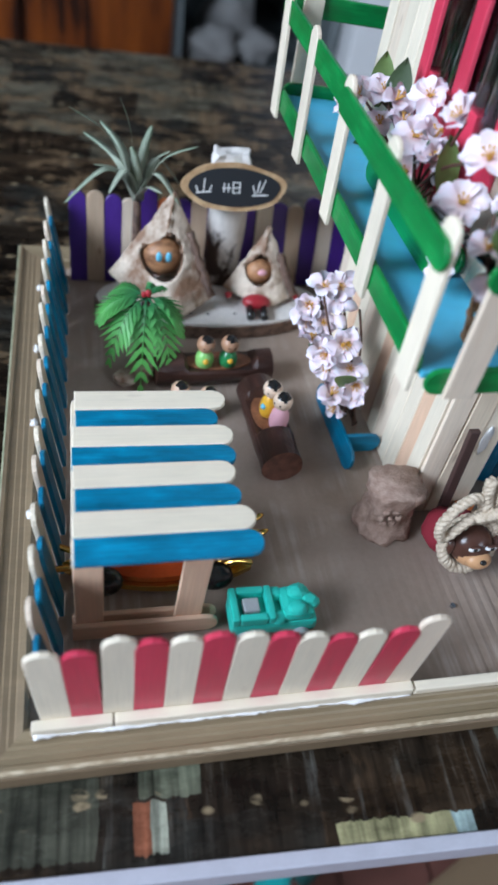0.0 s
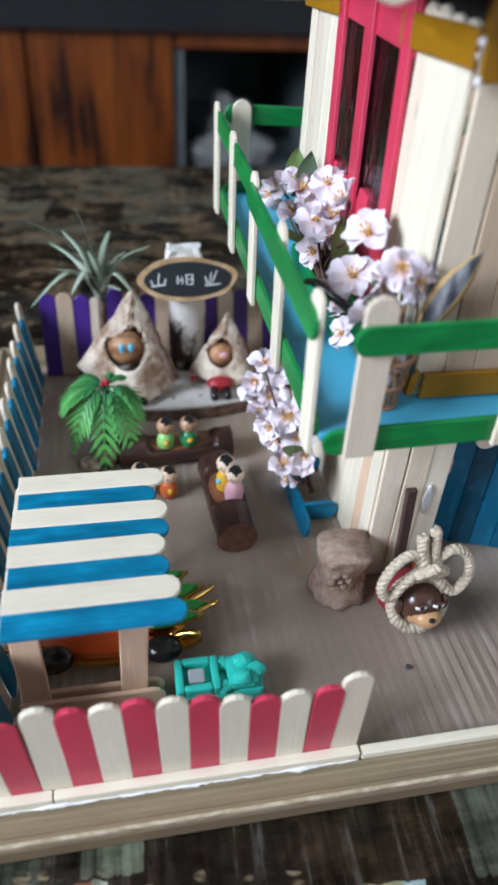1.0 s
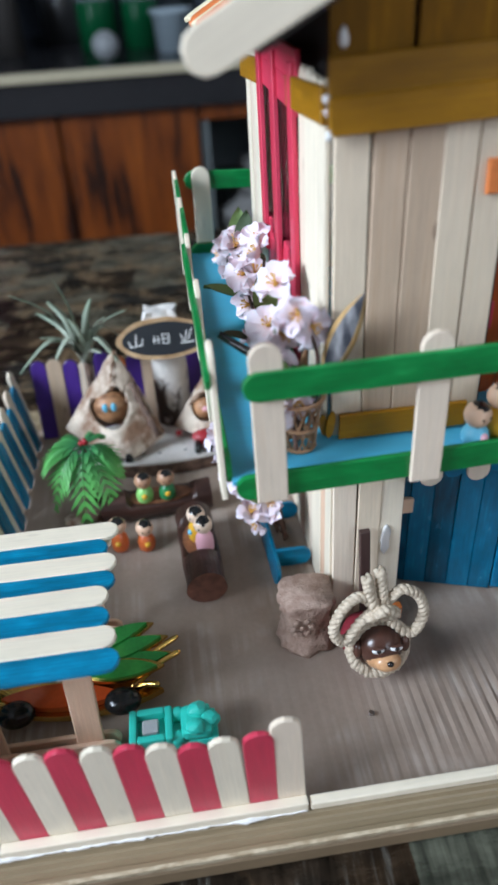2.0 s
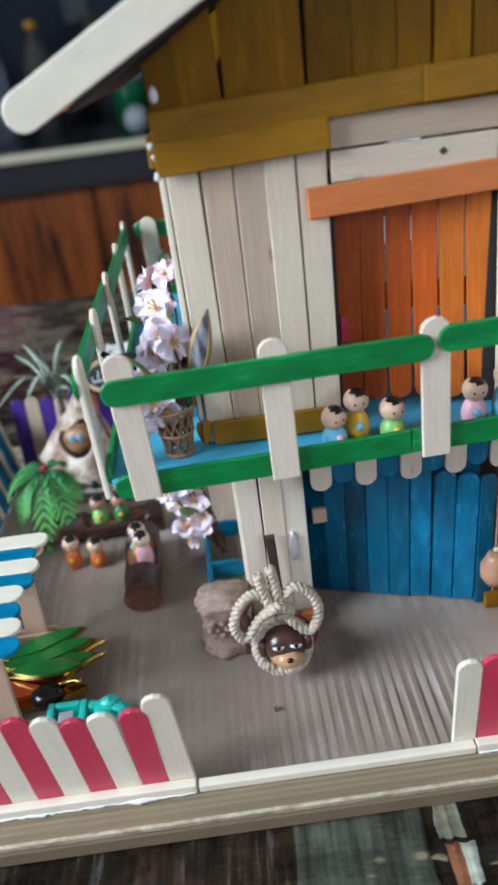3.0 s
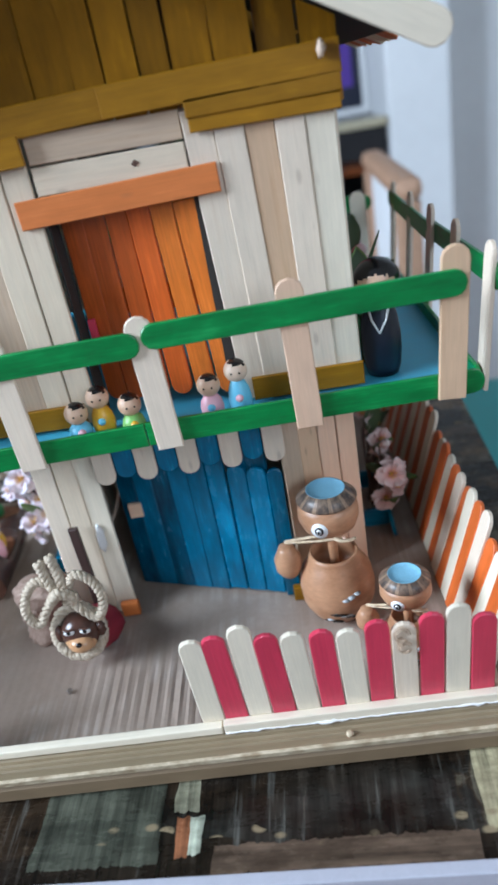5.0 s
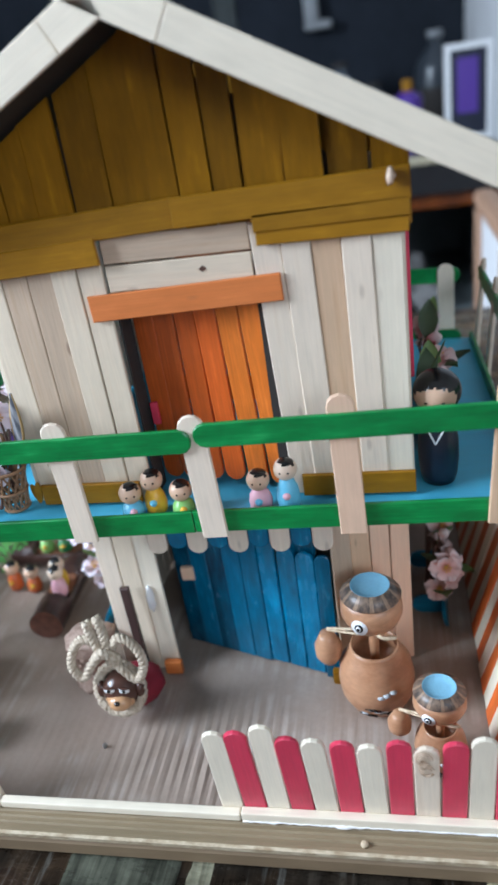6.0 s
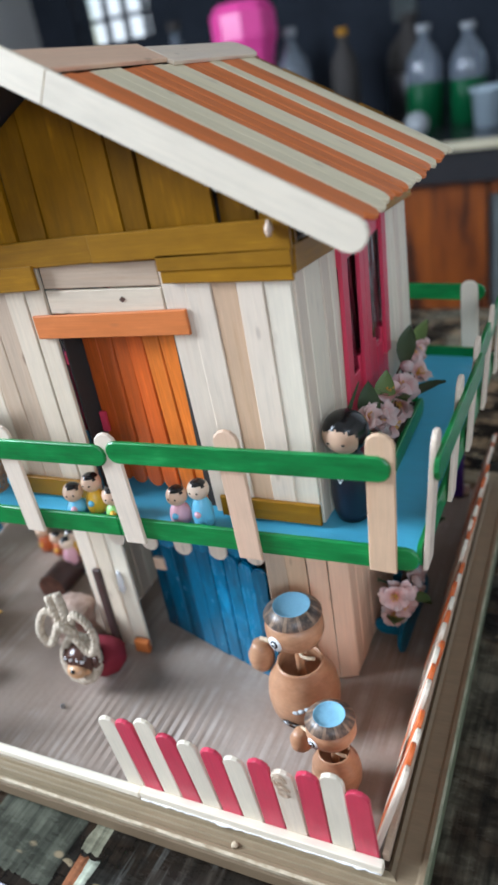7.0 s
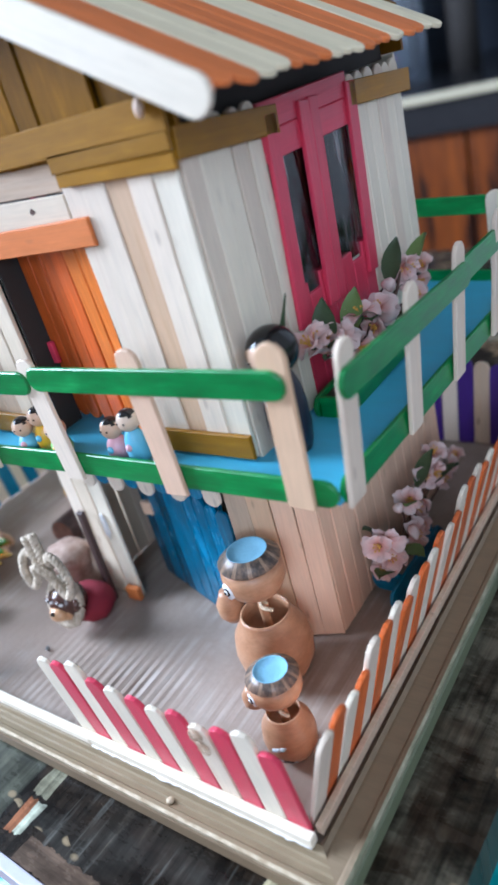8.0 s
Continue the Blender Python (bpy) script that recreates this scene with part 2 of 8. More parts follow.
def print_material():
    """A glossy sheet printed with old logs and boards: near black, with streaks, a few pale patches and specks."""
    m, t, b = material("board_print")
    co = t.nodes.new("ShaderNodeTexCoord").outputs["Object"]
    warp = noise_node(t, vector_node(t, "MULTIPLY", co, (9, 9, 1)), 1.0, 3.0)
    sx = t.nodes.new("ShaderNodeSeparateXYZ")
    link(t, co, sx.inputs[0])
    yy = math_node(t, "ADD", math_node(t, "MULTIPLY", sx.outputs[1], 21.0), math_node(t, "MULTIPLY", warp, 1.3))
    row = math_node(t, "FLOOR", yy, 0)
    inrow = math_node(t, "FRACT", yy, 0)
    cell = t.nodes.new("ShaderNodeTexVoronoi")
    cell.voronoi_dimensions = "1D"
    cell.feature = "SMOOTH_F1"
    cell.inputs["Smoothness"].default_value = 0.25
    cell.inputs["Scale"].default_value = 1.0
    fray = noise_node(t, vector_node(t, "MULTIPLY", co, (60, 24, 1)), 1.0, 4.0)
    xx = math_node(t, "ADD", math_node(t, "MULTIPLY", sx.outputs[0], 15.0), math_node(t, "MULTIPLY", row, 37.7))
    link(t, math_node(t, "ADD", xx, math_node(t, "MULTIPLY", fray, 0.9)), cell.inputs["W"])
    sep = t.nodes.new("ShaderNodeSeparateColor")
    link(t, cell.outputs["Color"], sep.inputs[0])
    patch = noise_node(t, vector_node(t, "MULTIPLY", co, (13, 24, 1)), 1.0, 4.0, 0.6)
    mixed = math_node(t, "ADD", math_node(t, "MULTIPLY", sep.outputs[0], 0.62), math_node(t, "MULTIPLY", patch, 0.50))
    tone = ramp_node(t, mixed, [(0.28, (0.003, 0.003, 0.003)), (0.42, (0.007, 0.006, 0.005)), (0.50, (0.042, 0.025, 0.014)), (0.57, (0.010, 0.009, 0.008)), (0.64, (0.024, 0.030, 0.029)), (0.71, (0.050, 0.036, 0.023)), (0.79, (0.17, 0.155, 0.11))])
    along = noise_node(t, vector_node(t, "MULTIPLY", co, (11, 210, 1)), 1.0, 5.0, 0.65)
    across = noise_node(t, vector_node(t, "MULTIPLY", co, (240, 14, 1)), 1.0, 5.0, 0.65)
    back = ramp_node(t, sx.outputs[1], [(0.15, (0, 0, 0)), (0.32, (1, 1, 1))])
    pick = ramp_node(t, math_node(t, "ADD", sep.outputs[1], math_node(t, "MULTIPLY", back, 0.6)), [(0.66, (0, 0, 0)), (0.69, (1, 1, 1))])
    st = mix_node(t, pick, across, along)
    blot = noise_node(t, vector_node(t, "MULTIPLY", co, (24, 52, 1)), 1.0, 6.0, 0.7)
    k = math_node(t, "MULTIPLY", ramp_node(t, st, [(0.32, (0.22, 0.22, 0.22)), (0.70, (1.6, 1.6, 1.6))]), ramp_node(t, blot, [(0.34, (0.25, 0.25, 0.25)), (0.66, (2.2, 2.2, 2.2))]))
    k = math_node(t, "MULTIPLY", k, ramp_node(t, sx.outputs[1], [(0.15, (0.55, 0.55, 0.55)), (0.40, (0.60, 0.60, 0.60))]))
    col = mix_node(t, 0.32, vector_node(t, "SCALE", tone, k), vector_node(t, "SCALE", (0.056, 0.037, 0.022), k))
    dash = math_node(t, "MULTIPLY", ramp_node(t, mix_node(t, pick, across, fray), [(0.60, (0, 0, 0)), (0.70, (0.4, 0.4, 0.4))]), ramp_node(t, patch, [(0.50, (0, 0, 0)), (0.60, (1, 1, 1))]))
    col = mix_node(t, dash, col, (0.19, 0.165, 0.125))
    ends = noise_node(t, vector_node(t, "MULTIPLY", co, (26, 46, 1)), 1.0, 4.0, 0.65)
    pale = math_node(t, "MULTIPLY", ramp_node(t, ends, [(0.50, (0, 0, 0)), (0.58, (0.85, 0.85, 0.85))]), back)
    pale = math_node(t, "MULTIPLY", pale, ramp_node(t, across, [(0.36, (0.2, 0.2, 0.2)), (0.58, (1, 1, 1))]))
    col = mix_node(t, pale, col, (0.19, 0.125, 0.070))
    scratch = math_node(t, "MULTIPLY", ramp_node(t, across, [(0.56, (0, 0, 0)), (0.68, (0.5, 0.5, 0.5))]), ramp_node(t, fray, [(0.46, (0, 0, 0)), (0.58, (1, 1, 1))]))
    front = ramp_node(t, sx.outputs[1], [(0.055, (1, 1, 1)), (0.09, (0, 0, 0))])
    col = mix_node(t, math_node(t, "MULTIPLY", scratch, front), col, (0.15, 0.155, 0.14))
    # a few larger printed blocks along the front of the sheet
    nx = math_node(t, "ADD", sx.outputs[0], math_node(t, "MULTIPLY", math_node(t, "SUBTRACT", fray, 0.5), 0.007))
    ny = math_node(t, "ADD", sx.outputs[1], math_node(t, "MULTIPLY", math_node(t, "SUBTRACT", across, 0.5), 0.006))
    for x0, x1, y0, y1, rgb, way in PRINTS:
        inside = math_node(t, "MULTIPLY", math_node(t, "LESS_THAN", math_node(t, "ABSOLUTE", math_node(t, "SUBTRACT", nx, (x0 + x1) / 2), 0), (x1 - x0) / 2),
                           math_node(t, "LESS_THAN", math_node(t, "ABSOLUTE", math_node(t, "SUBTRACT", ny, (y0 + y1) / 2), 0), (y1 - y0) / 2))
        fine = math_node(t, "MULTIPLY", ramp_node(t, along if way else across, [(0.30, (0.25, 0.25, 0.25)), (0.70, (1.7, 1.7, 1.7))]), ramp_node(t, blot, [(0.34, (0.45, 0.45, 0.45)), (0.64, (1.5, 1.5, 1.5))]))
        col = mix_node(t, inside, col, vector_node(t, "SCALE", rgb, fine))
    grit = t.nodes.new("ShaderNodeTexVoronoi")
    grit.inputs["Scale"].default_value = 1.0
    link(t, vector_node(t, "MULTIPLY", co, (120, 190, 1)), grit.inputs["Vector"])
    gs = t.nodes.new("ShaderNodeSeparateColor")
    link(t, grit.outputs["Color"], gs.inputs[0])
    speck = math_node(t, "MULTIPLY", ramp_node(t, grit.outputs["Distance"], [(0.28, (1, 1, 1)), (0.42, (0, 0, 0))]), math_node(t, "GREATER_THAN", gs.outputs[0], 0.45))
    seam = math_node(t, "MULTIPLY", math_node(t, "LESS_THAN", inrow, 0.16), speck)
    seam = math_node(t, "MULTIPLY", seam, ramp_node(t, blot, [(0.42, (0, 0, 0)), (0.52, (0.9, 0.9, 0.9))]))
    col = mix_node(t, seam, col, (0.26, 0.20, 0.12))
    link(t, col, b.inputs["Base Color"])
    link(t, math_node(t, "ADD", 0.16, math_node(t, "MULTIPLY", blot, 0.22)), b.inputs["Roughness"])
    b.inputs["Specular IOR Level"].default_value = 0.20
    return m


M_PRINT = print_material()


def cabinet_wood():
    m, t, b = material("varnished_orange_wood")
    co = t.nodes.new("ShaderNodeTexCoord").outputs["Object"]
    a = noise_node(t, vector_node(t, "MULTIPLY", co, (22, 8, 2.6)), 1.0, 5.0, 0.65)
    f = noise_node(t, vector_node(t, "MULTIPLY", co, (140, 60, 5)), 1.0, 4.0, 0.6)
    c = ramp_node(t, a, [(0.40, (0.018, 0.006, 0.003)), (0.46, (0.13, 0.030, 0.005)), (0.66, (0.25, 0.064, 0.008))])
    k = math_node(t, "ADD", math_node(t, "MULTIPLY", f, 0.5), 0.75)
    link(t, vector_node(t, "SCALE", c, k), b.inputs["Base Color"])
    b.inputs["Roughness"].default_value = 0.3
    return m


M_CABINET = cabinet_wood()
M_FRAME = stick_paint("olive_moulding", (0.245, 0.185, 0.110), 0.16, 0.14, 0.0, 0.45, 0.25, (0.34, 0.28, 0.175))
M_FRAMEDARK = stick_paint("moulding_side", (0.19, 0.13, 0.075), 0.14, 0.18, 0.0, 0.5)
M_FRAMEGREEN = stick_paint("moulding_green_edge", (0.145, 0.165, 0.095), 0.16, 0.2, 0.0, 0.5)
M_CREAM = two_tone("chipped_cream_edge", (0.30, 0.215, 0.125), (0.56, 0.46, 0.32), 260, 0.36, 0.62, (0.5, 1, 1))
M_BARK = two_tone("dark_bark", (0.026, 0.011, 0.008), (0.075, 0.033, 0.024), 130, 0.35, 0.7, (0.35, 1, 1), 0.35, 0.6, 0.0015)
M_LOGEND = two_tone("log_end_grain", (0.09, 0.034, 0.022), (0.20, 0.08, 0.05), 160, 0.35, 0.7, (1, 1, 1), 0.5, 0.2, 0.0005)
M_CUTWOOD = two_tone("cut_log_face", (0.15, 0.055, 0.026), (0.32, 0.135, 0.065), 180, 0.35, 0.7, (1, 1, 1), 0.5, 0.2, 0.0005)
M_BIRCH = two_tone("birch_bark", (0.25, 0.14, 0.085), (0.68, 0.57, 0.46), 64, 0.39, 0.57, (1, 1, 0.6), 0.75, 0.8, 0.0016)
M_POST = two_tone("dark_birch_log", (0.045, 0.028, 0.022), (0.60, 0.56, 0.52), 46, 0.46, 0.52, (1, 1, 0.6), 0.75, 0.6, 0.0015)
M_BIRCHDARK = two_tone("bark_ridge", (0.05, 0.028, 0.02), (0.20, 0.12, 0.085), 220, 0.35, 0.65)
M_SLAB = two_tone("whitened_slab", (0.40, 0.34, 0.30), (0.74, 0.70, 0.66), 60, 0.24, 0.42, (1, 1, 1), 0.7, 0.25, 0.0008)
M_SLICE = two_tone("slice_rim_wood", (0.36, 0.21, 0.10), (0.60, 0.40, 0.22), 120, 0.35, 0.65)
M_CLAY = two_tone("brown_clay", (0.34, 0.215, 0.165), (0.52, 0.37, 0.295), 210, 0.35, 0.65, (1, 1, 1), 0.85, 0.8, 0.002)
M_BLACKBOARD = plain("blackboard_paint", (0.012, 0.014, 0.018), 0.6)
M_CHALK = plain("white_marker", (0.75, 0.74, 0.72), 0.7)
M_SKIN = plain("doll_head_wood", (0.66, 0.43, 0.29), 0.38, 0, 160, 0.06, 0.05)
M_SKINBROWN = plain("doll_head_brown", (0.40, 0.22, 0.13), 0.38, 0, 160, 0.08, 0.05)
M_SKINPALE = plain("doll_head_pale", (0.74, 0.56, 0.42), 0.38, 0, 160, 0.06, 0.05)
M_HAIR = plain("black_enamel", (0.012, 0.011, 0.011), 0.22, 0, 160, 0.1, 0.0)
M_D_BLUE = plain("sky_blue_enamel", (0.16, 0.52, 0.72), 0.35, 0, 160, 0.06, 0.0)
M_D_YELLOW = plain("yellow_enamel", (0.72, 0.40, 0.03), 0.35, 0, 160, 0.06, 0.0)
M_D_GREEN = plain("green_enamel", (0.24, 0.52, 0.14), 0.35, 0, 160, 0.06, 0.0)
M_D_DEEPGREEN = plain("deep_green_enamel", (0.02, 0.19, 0.06), 0.3, 0, 160, 0.1, 0.0)
M_D_PINK = plain("pink_enamel", (0.78, 0.42, 0.48), 0.35, 0, 160, 0.06, 0.0)
M_D_ORANGE = plain("orange_enamel", (0.55, 0.12, 0.03), 0.35, 0, 160, 0.06, 0.0)
M_D_RED = plain("red_enamel", (0.36, 0.02, 0.03), 0.4, 0, 160, 0.1, 0.05)
M_D_NAVY = plain("navy_enamel", (0.012, 0.016, 0.032), 0.35, 0, 160, 0.1, 0.0)
M_WHITE_ENAMEL = plain("white_enamel", (0.80, 0.80, 0.80), 0.35, 0, 160, 0.03, 0.0)
M_GOLD = plain("gold_metal", (0.72, 0.45, 0.12), 0.22, 1.0, 300, 0.1, 0.2)
M_ENAMEL_GREEN = plain("glossy_leaf_enamel", (0.02, 0.17, 0.03), 0.15, 0, 90, 0.5, 0.1, 0.5)
M_ENAMEL_RED = plain("glossy_red_enamel", (0.50, 0.07, 0.015), 0.15, 0, 90, 0.3, 0.1, 0.5)
M_TURQ = plain("turquoise_plastic", (0.045, 0.62, 0.51), 0.32, 0, 120, 0.05, 0.05)
M_GREYPLASTIC = plain("grey_plastic", (0.40, 0.42, 0.43), 0.4)
M_TERRA = two_tone("turned_tan_wood", (0.36, 0.17, 0.085), (0.52, 0.28, 0.155), 70, 0.32, 0.66, (1, 1, 2.2), 0.40, 0.08, 0.0003)
M_HATBLUE = plain("pale_blue_wool", (0.22, 0.46, 0.60), 0.85, 0, 900, 0.12, 0.6)
M_HATDARK = two_tone("striped_hat_brim", (0.06, 0.045, 0.038), (0.24, 0.16, 0.11), 320, 0.40, 0.66, (1, 1, 0.3), 0.4, 0.1, 0.0003)
M_HATLIGHT = two_tone("pale_brim_patch", (0.20, 0.13, 0.085), (0.40, 0.27, 0.18), 320, 0.35, 0.7, (1, 1, 0.3), 0.4, 0.1, 0.0003)
M_TENTFACE = two_tone("brown_doll_face", (0.16, 0.065, 0.03), (0.46, 0.23, 0.11), 130, 0.38, 0.58, (0.4, 1, 1.4), 0.5, 0.1, 0.0003)
M_BARKEDGE = two_tone("brown_bark_edge", (0.16, 0.085, 0.05), (0.36, 0.22, 0.14), 200, 0.35, 0.65)
M_ROPE = two_tone("cotton_rope", (0.32, 0.24, 0.165), (0.62, 0.52, 0.40), 400, 0.3, 0.6, (1, 1, 1), 0.9, 0.4, 0.0006)
M_TWINE = two_tone("raffia_twine", (0.50, 0.36, 0.22), (0.74, 0.60, 0.42), 500, 0.3, 0.6, (1, 1, 1), 0.85, 0.4, 0.0004)
M_BEAR = plain("brown_glaze", (0.075, 0.032, 0.022), 0.25, 0, 200, 0.3, 0.05)
M_MUZZLE = plain("tan_glaze", (0.55, 0.30, 0.15), 0.3, 0, 200, 0.1, 0.05)
M_LEAF = plain("cloth_leaf", (0.13, 0.21, 0.06), 0.6, 0, 90, 0.25, 0.2)
M_LEAFDARK = plain("dark_cloth_leaf", (0.045, 0.075, 0.03), 0.6, 0, 90, 0.25, 0.2)
M_STEM = plain("brown_stem", (0.10, 0.05, 0.035), 0.6)
M_SOIL = two_tone("dark_soil", (0.02, 0.014, 0.01), (0.07, 0.05, 0.035), 300, 0.35, 0.65)
M_WICKER = plain("wicker", (0.30, 0.16, 0.08), 0.55, 0, 300, 0.3, 0.2)


def petal_material(name, stops):
    m, t, b = material(name)
    v, info = object_coords(t, (1, 1, 1))
    co = t.nodes.new("ShaderNodeTexCoord").outputs["Object"]
    n = t.nodes.new("ShaderNodeVectorMath")
    n.operation = "LENGTH"
    link(t, co, n.inputs[0])
    far = ramp_node(t, math_node(t, "MULTIPLY", n.outputs["Value"], 95.0), stops)
    k = math_node(t, "ADD", 0.93, math_node(t, "MULTIPLY", info, 0.12))
    link(t, vector_node(t, "SCALE", far, k), b.inputs["Base Color"])
    b.inputs["Roughness"].default_value = 0.7
    b.inputs["Subsurface Weight"].default_value = 0.15
    b.inputs["Subsurface Radius"].default_value = (0.002, 0.001, 0.001)
    return m


M_PETAL = petal_material("pale_silk_petal", [(0.08, (0.74, 0.46, 0.46)), (0.26, (0.80, 0.66, 0.69)), (0.60, (0.78, 0.68, 0.75)), (0.85, (0.79, 0.73, 0.80))])
# salmon petals, darkened as well for the shade on the house's right side
M_PETALPINK = petal_material("shaded_salmon_petal", [(0.08, (0.56, 0.20, 0.14)), (0.30, (0.66, 0.37, 0.33)), (0.62, (0.66, 0.48, 0.45)), (0.85, (0.67, 0.53, 0.50))])
M_STAMEN = plain("yellow_stamen", (0.66, 0.36, 0.06), 0.6)


def leaf_gradient(name, near, far, k):
    m, t, b = material(name)
    co = t.nodes.new("ShaderNodeTexCoord").outputs["Object"]
    n = t.nodes.new("ShaderNodeVectorMath")
    n.operation = "LENGTH"
    link(t, co, n.inputs[0])
    c = ramp_node(t, math_node(t, "MULTIPLY", n.outputs["Value"], k), [(0.1, near), (0.9, far)])
    f = noise_node(t, co, 500.0, 3.0)
    link(t, vector_node(t, "SCALE", c, math_node(t, "ADD", 0.8, math_node(t, "MULTIPLY", f, 0.4))), b.inputs["Base Color"])
    b.inputs["Roughness"].default_value = 0.5
    return m


M_PALM = leaf_gradient("palm_plastic", (0.008, 0.11, 0.04), (0.13, 0.46, 0.10), 32)
M_AIRPLANT = leaf_gradient("air_plant_leaf", (0.44, 0.45, 0.37), (0.27, 0.35, 0.25), 24)
M_FEATHERRIM = plain("tan_feather_rim", (0.50, 0.31, 0.12), 0.6)
M_FEATHER = two_tone("striped_feather", (0.035, 0.037, 0.048), (0.36, 0.35, 0.36), 90, 0.42, 0.66, (2, 1, 0.4))
# room
M_WALLPAINT = plain("wall_paint", (0.80, 0.81, 0.82), 0.8, 0, 6, 0.08, 0.2)
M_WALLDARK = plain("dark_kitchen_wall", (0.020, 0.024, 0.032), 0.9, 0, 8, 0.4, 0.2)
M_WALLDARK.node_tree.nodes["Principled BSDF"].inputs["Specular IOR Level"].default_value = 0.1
M_WALLDULL = plain("dull_wall_paint", (0.46, 0.45, 0.43), 0.8, 0, 6, 0.08, 0.2)
M_CEIL = plain("ceiling_paint", (0.55, 0.54, 0.52), 0.85, 0, 6, 0.05, 0.2)
M_ROOMFLOOR = plain("red_brown_floor_board", (0.16, 0.06, 0.045), 0.45, 0, 20, 0.35, 0.1)
M_GRANITE = plain("black_granite", (0.018, 0.018, 0.020), 0.22, 0, 260, 0.6, 0.0)
M_EDGE = plain("pale_edge_strip", (0.44, 0.39, 0.27), 0.45)
M_TABLEEDGE = plain("white_table_edge", (0.46, 0.46, 0.52), 0.4)
M_TEAL = plain("teal_moulded_plastic", (0.015, 0.33, 0.33), 0.35, 0, 30, 0.08, 0.05)
M_PINKPLASTIC = plain("pink_plastic", (0.78, 0.07, 0.32), 0.3)
M_PURPLEPLASTIC = plain("purple_plastic", (0.085, 0.035, 0.27), 0.35)
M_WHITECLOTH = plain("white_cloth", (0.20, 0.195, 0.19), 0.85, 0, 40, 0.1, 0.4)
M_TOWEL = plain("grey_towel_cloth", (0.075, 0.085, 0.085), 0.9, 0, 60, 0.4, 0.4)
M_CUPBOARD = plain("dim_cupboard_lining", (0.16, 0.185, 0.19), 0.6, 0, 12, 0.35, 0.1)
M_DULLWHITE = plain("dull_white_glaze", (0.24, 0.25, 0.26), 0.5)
M_LIQUID = plain("green_liquid", (0.004, 0.075, 0.026), 0.2)
M_TUB = plain("pale_blue_plastic", (0.30, 0.36, 0.40), 0.4)
M_BOTTLE = plain("cloudy_dark_plastic", (0.036, 0.044, 0.055), 0.30)
M_CLEAR = plain("cloudy_clear_plastic", (0.52, 0.60, 0.70), 0.14)
M_CLEAR.node_tree.nodes["Principled BSDF"].inputs["Transmission Weight"].default_value = 0.84
M_STEEL = plain("steel", (0.45, 0.45, 0.46), 0.3, 1.0)


def daylight_material():
    m, t, b = material("daylight_outside")
    b.inputs["Base Color"].default_value = (0, 0, 0, 1)
    b.inputs["Emission Color"].default_value = (0.82, 0.92, 1.0, 1)
    b.inputs["Emission Strength"].default_value = 0.85
    return m


M_DAY = daylight_material()


# ---- building helpers ----
WORLD = {}
MESHES = {}
RNG = random.Random(7)


def thing(name, place, label, category, group="", kind="", yaw=0.0):
    ob = new(name)
    ob.empty_display_size = 0.01
    WORLD[ob] = pose(*place, 0, 0, yaw)
    ob.matrix_basis = WORLD[ob]
    return tagged(ob, label, category, group, kind)


def attach(ob, parent, m):
    WORLD[ob] = m
    if parent is None:
        ob.matrix_basis = m
    else:
        ob.parent = parent
        ob.matrix_basis = WORLD[parent].inverted() @ m
    return ob


def to_mesh(name, bm, mats, smooth=False):
    bmesh.ops.recalc_face_normals(bm, faces=bm.faces)
    me = bpy.data.meshes.new(name)
    bm.to_mesh(me)
    bm.free()
    for m in mats if isinstance(mats, (list, tuple)) else (mats,):
        me.materials.append(m)
    if smooth:
        for p in me.polygons:
            p.use_smooth = True
    return me


def part(name, bm, mats, parent, label="", m=None, smooth=False):
    """One mesh object under a thing or a part; bm holds world places, or local ones with the pose m."""
    if isinstance(bm, bmesh.types.BMesh):
        if m is None:
            o = WORLD[parent].translation if parent is not None else Vector()
            bmesh.ops.translate(bm, vec=-o, verts=bm.verts)
            m = Matrix.Translation(o)
        bm = to_mesh(name, bm, mats, smooth)
    ob = new(name, bm)
    attach(ob, parent, m)
    return tagged(ob, label)


def single(name, bm, mats, label, category, group="", kind="", smooth=False, place=None):
    """A thing that is one mesh."""
    o = Vector(place) if place else Vector()
    bmesh.ops.translate(bm, vec=-o, verts=bm.verts)
    ob = new(name, to_mesh(name, bm, mats, smooth))
    attach(ob, None, Matrix.Translation(o))
    return tagged(ob, label, category, group, kind)


def outline(length, width, r0, r1, n=7):
    """The flat outline of a craft stick along x, with rounded or cut ends."""
    h, pts = width / 2, []
    if r1:
        pts += [(length - h * 0.92 + h * 0.92 * math.cos(a), h * math.sin(a)) for a in np.linspace(-math.pi / 2, math.pi / 2, n)]
    else:
        pts += [(length, -h), (length, h)]
    if r0:
        pts += [(h * 0.92 - h * 0.92 * math.cos(a), h * math.sin(a)) for a in np.linspace(math.pi / 2, -math.pi / 2, n)]
    else:
        pts += [(0, h), (0, -h)]
    return pts


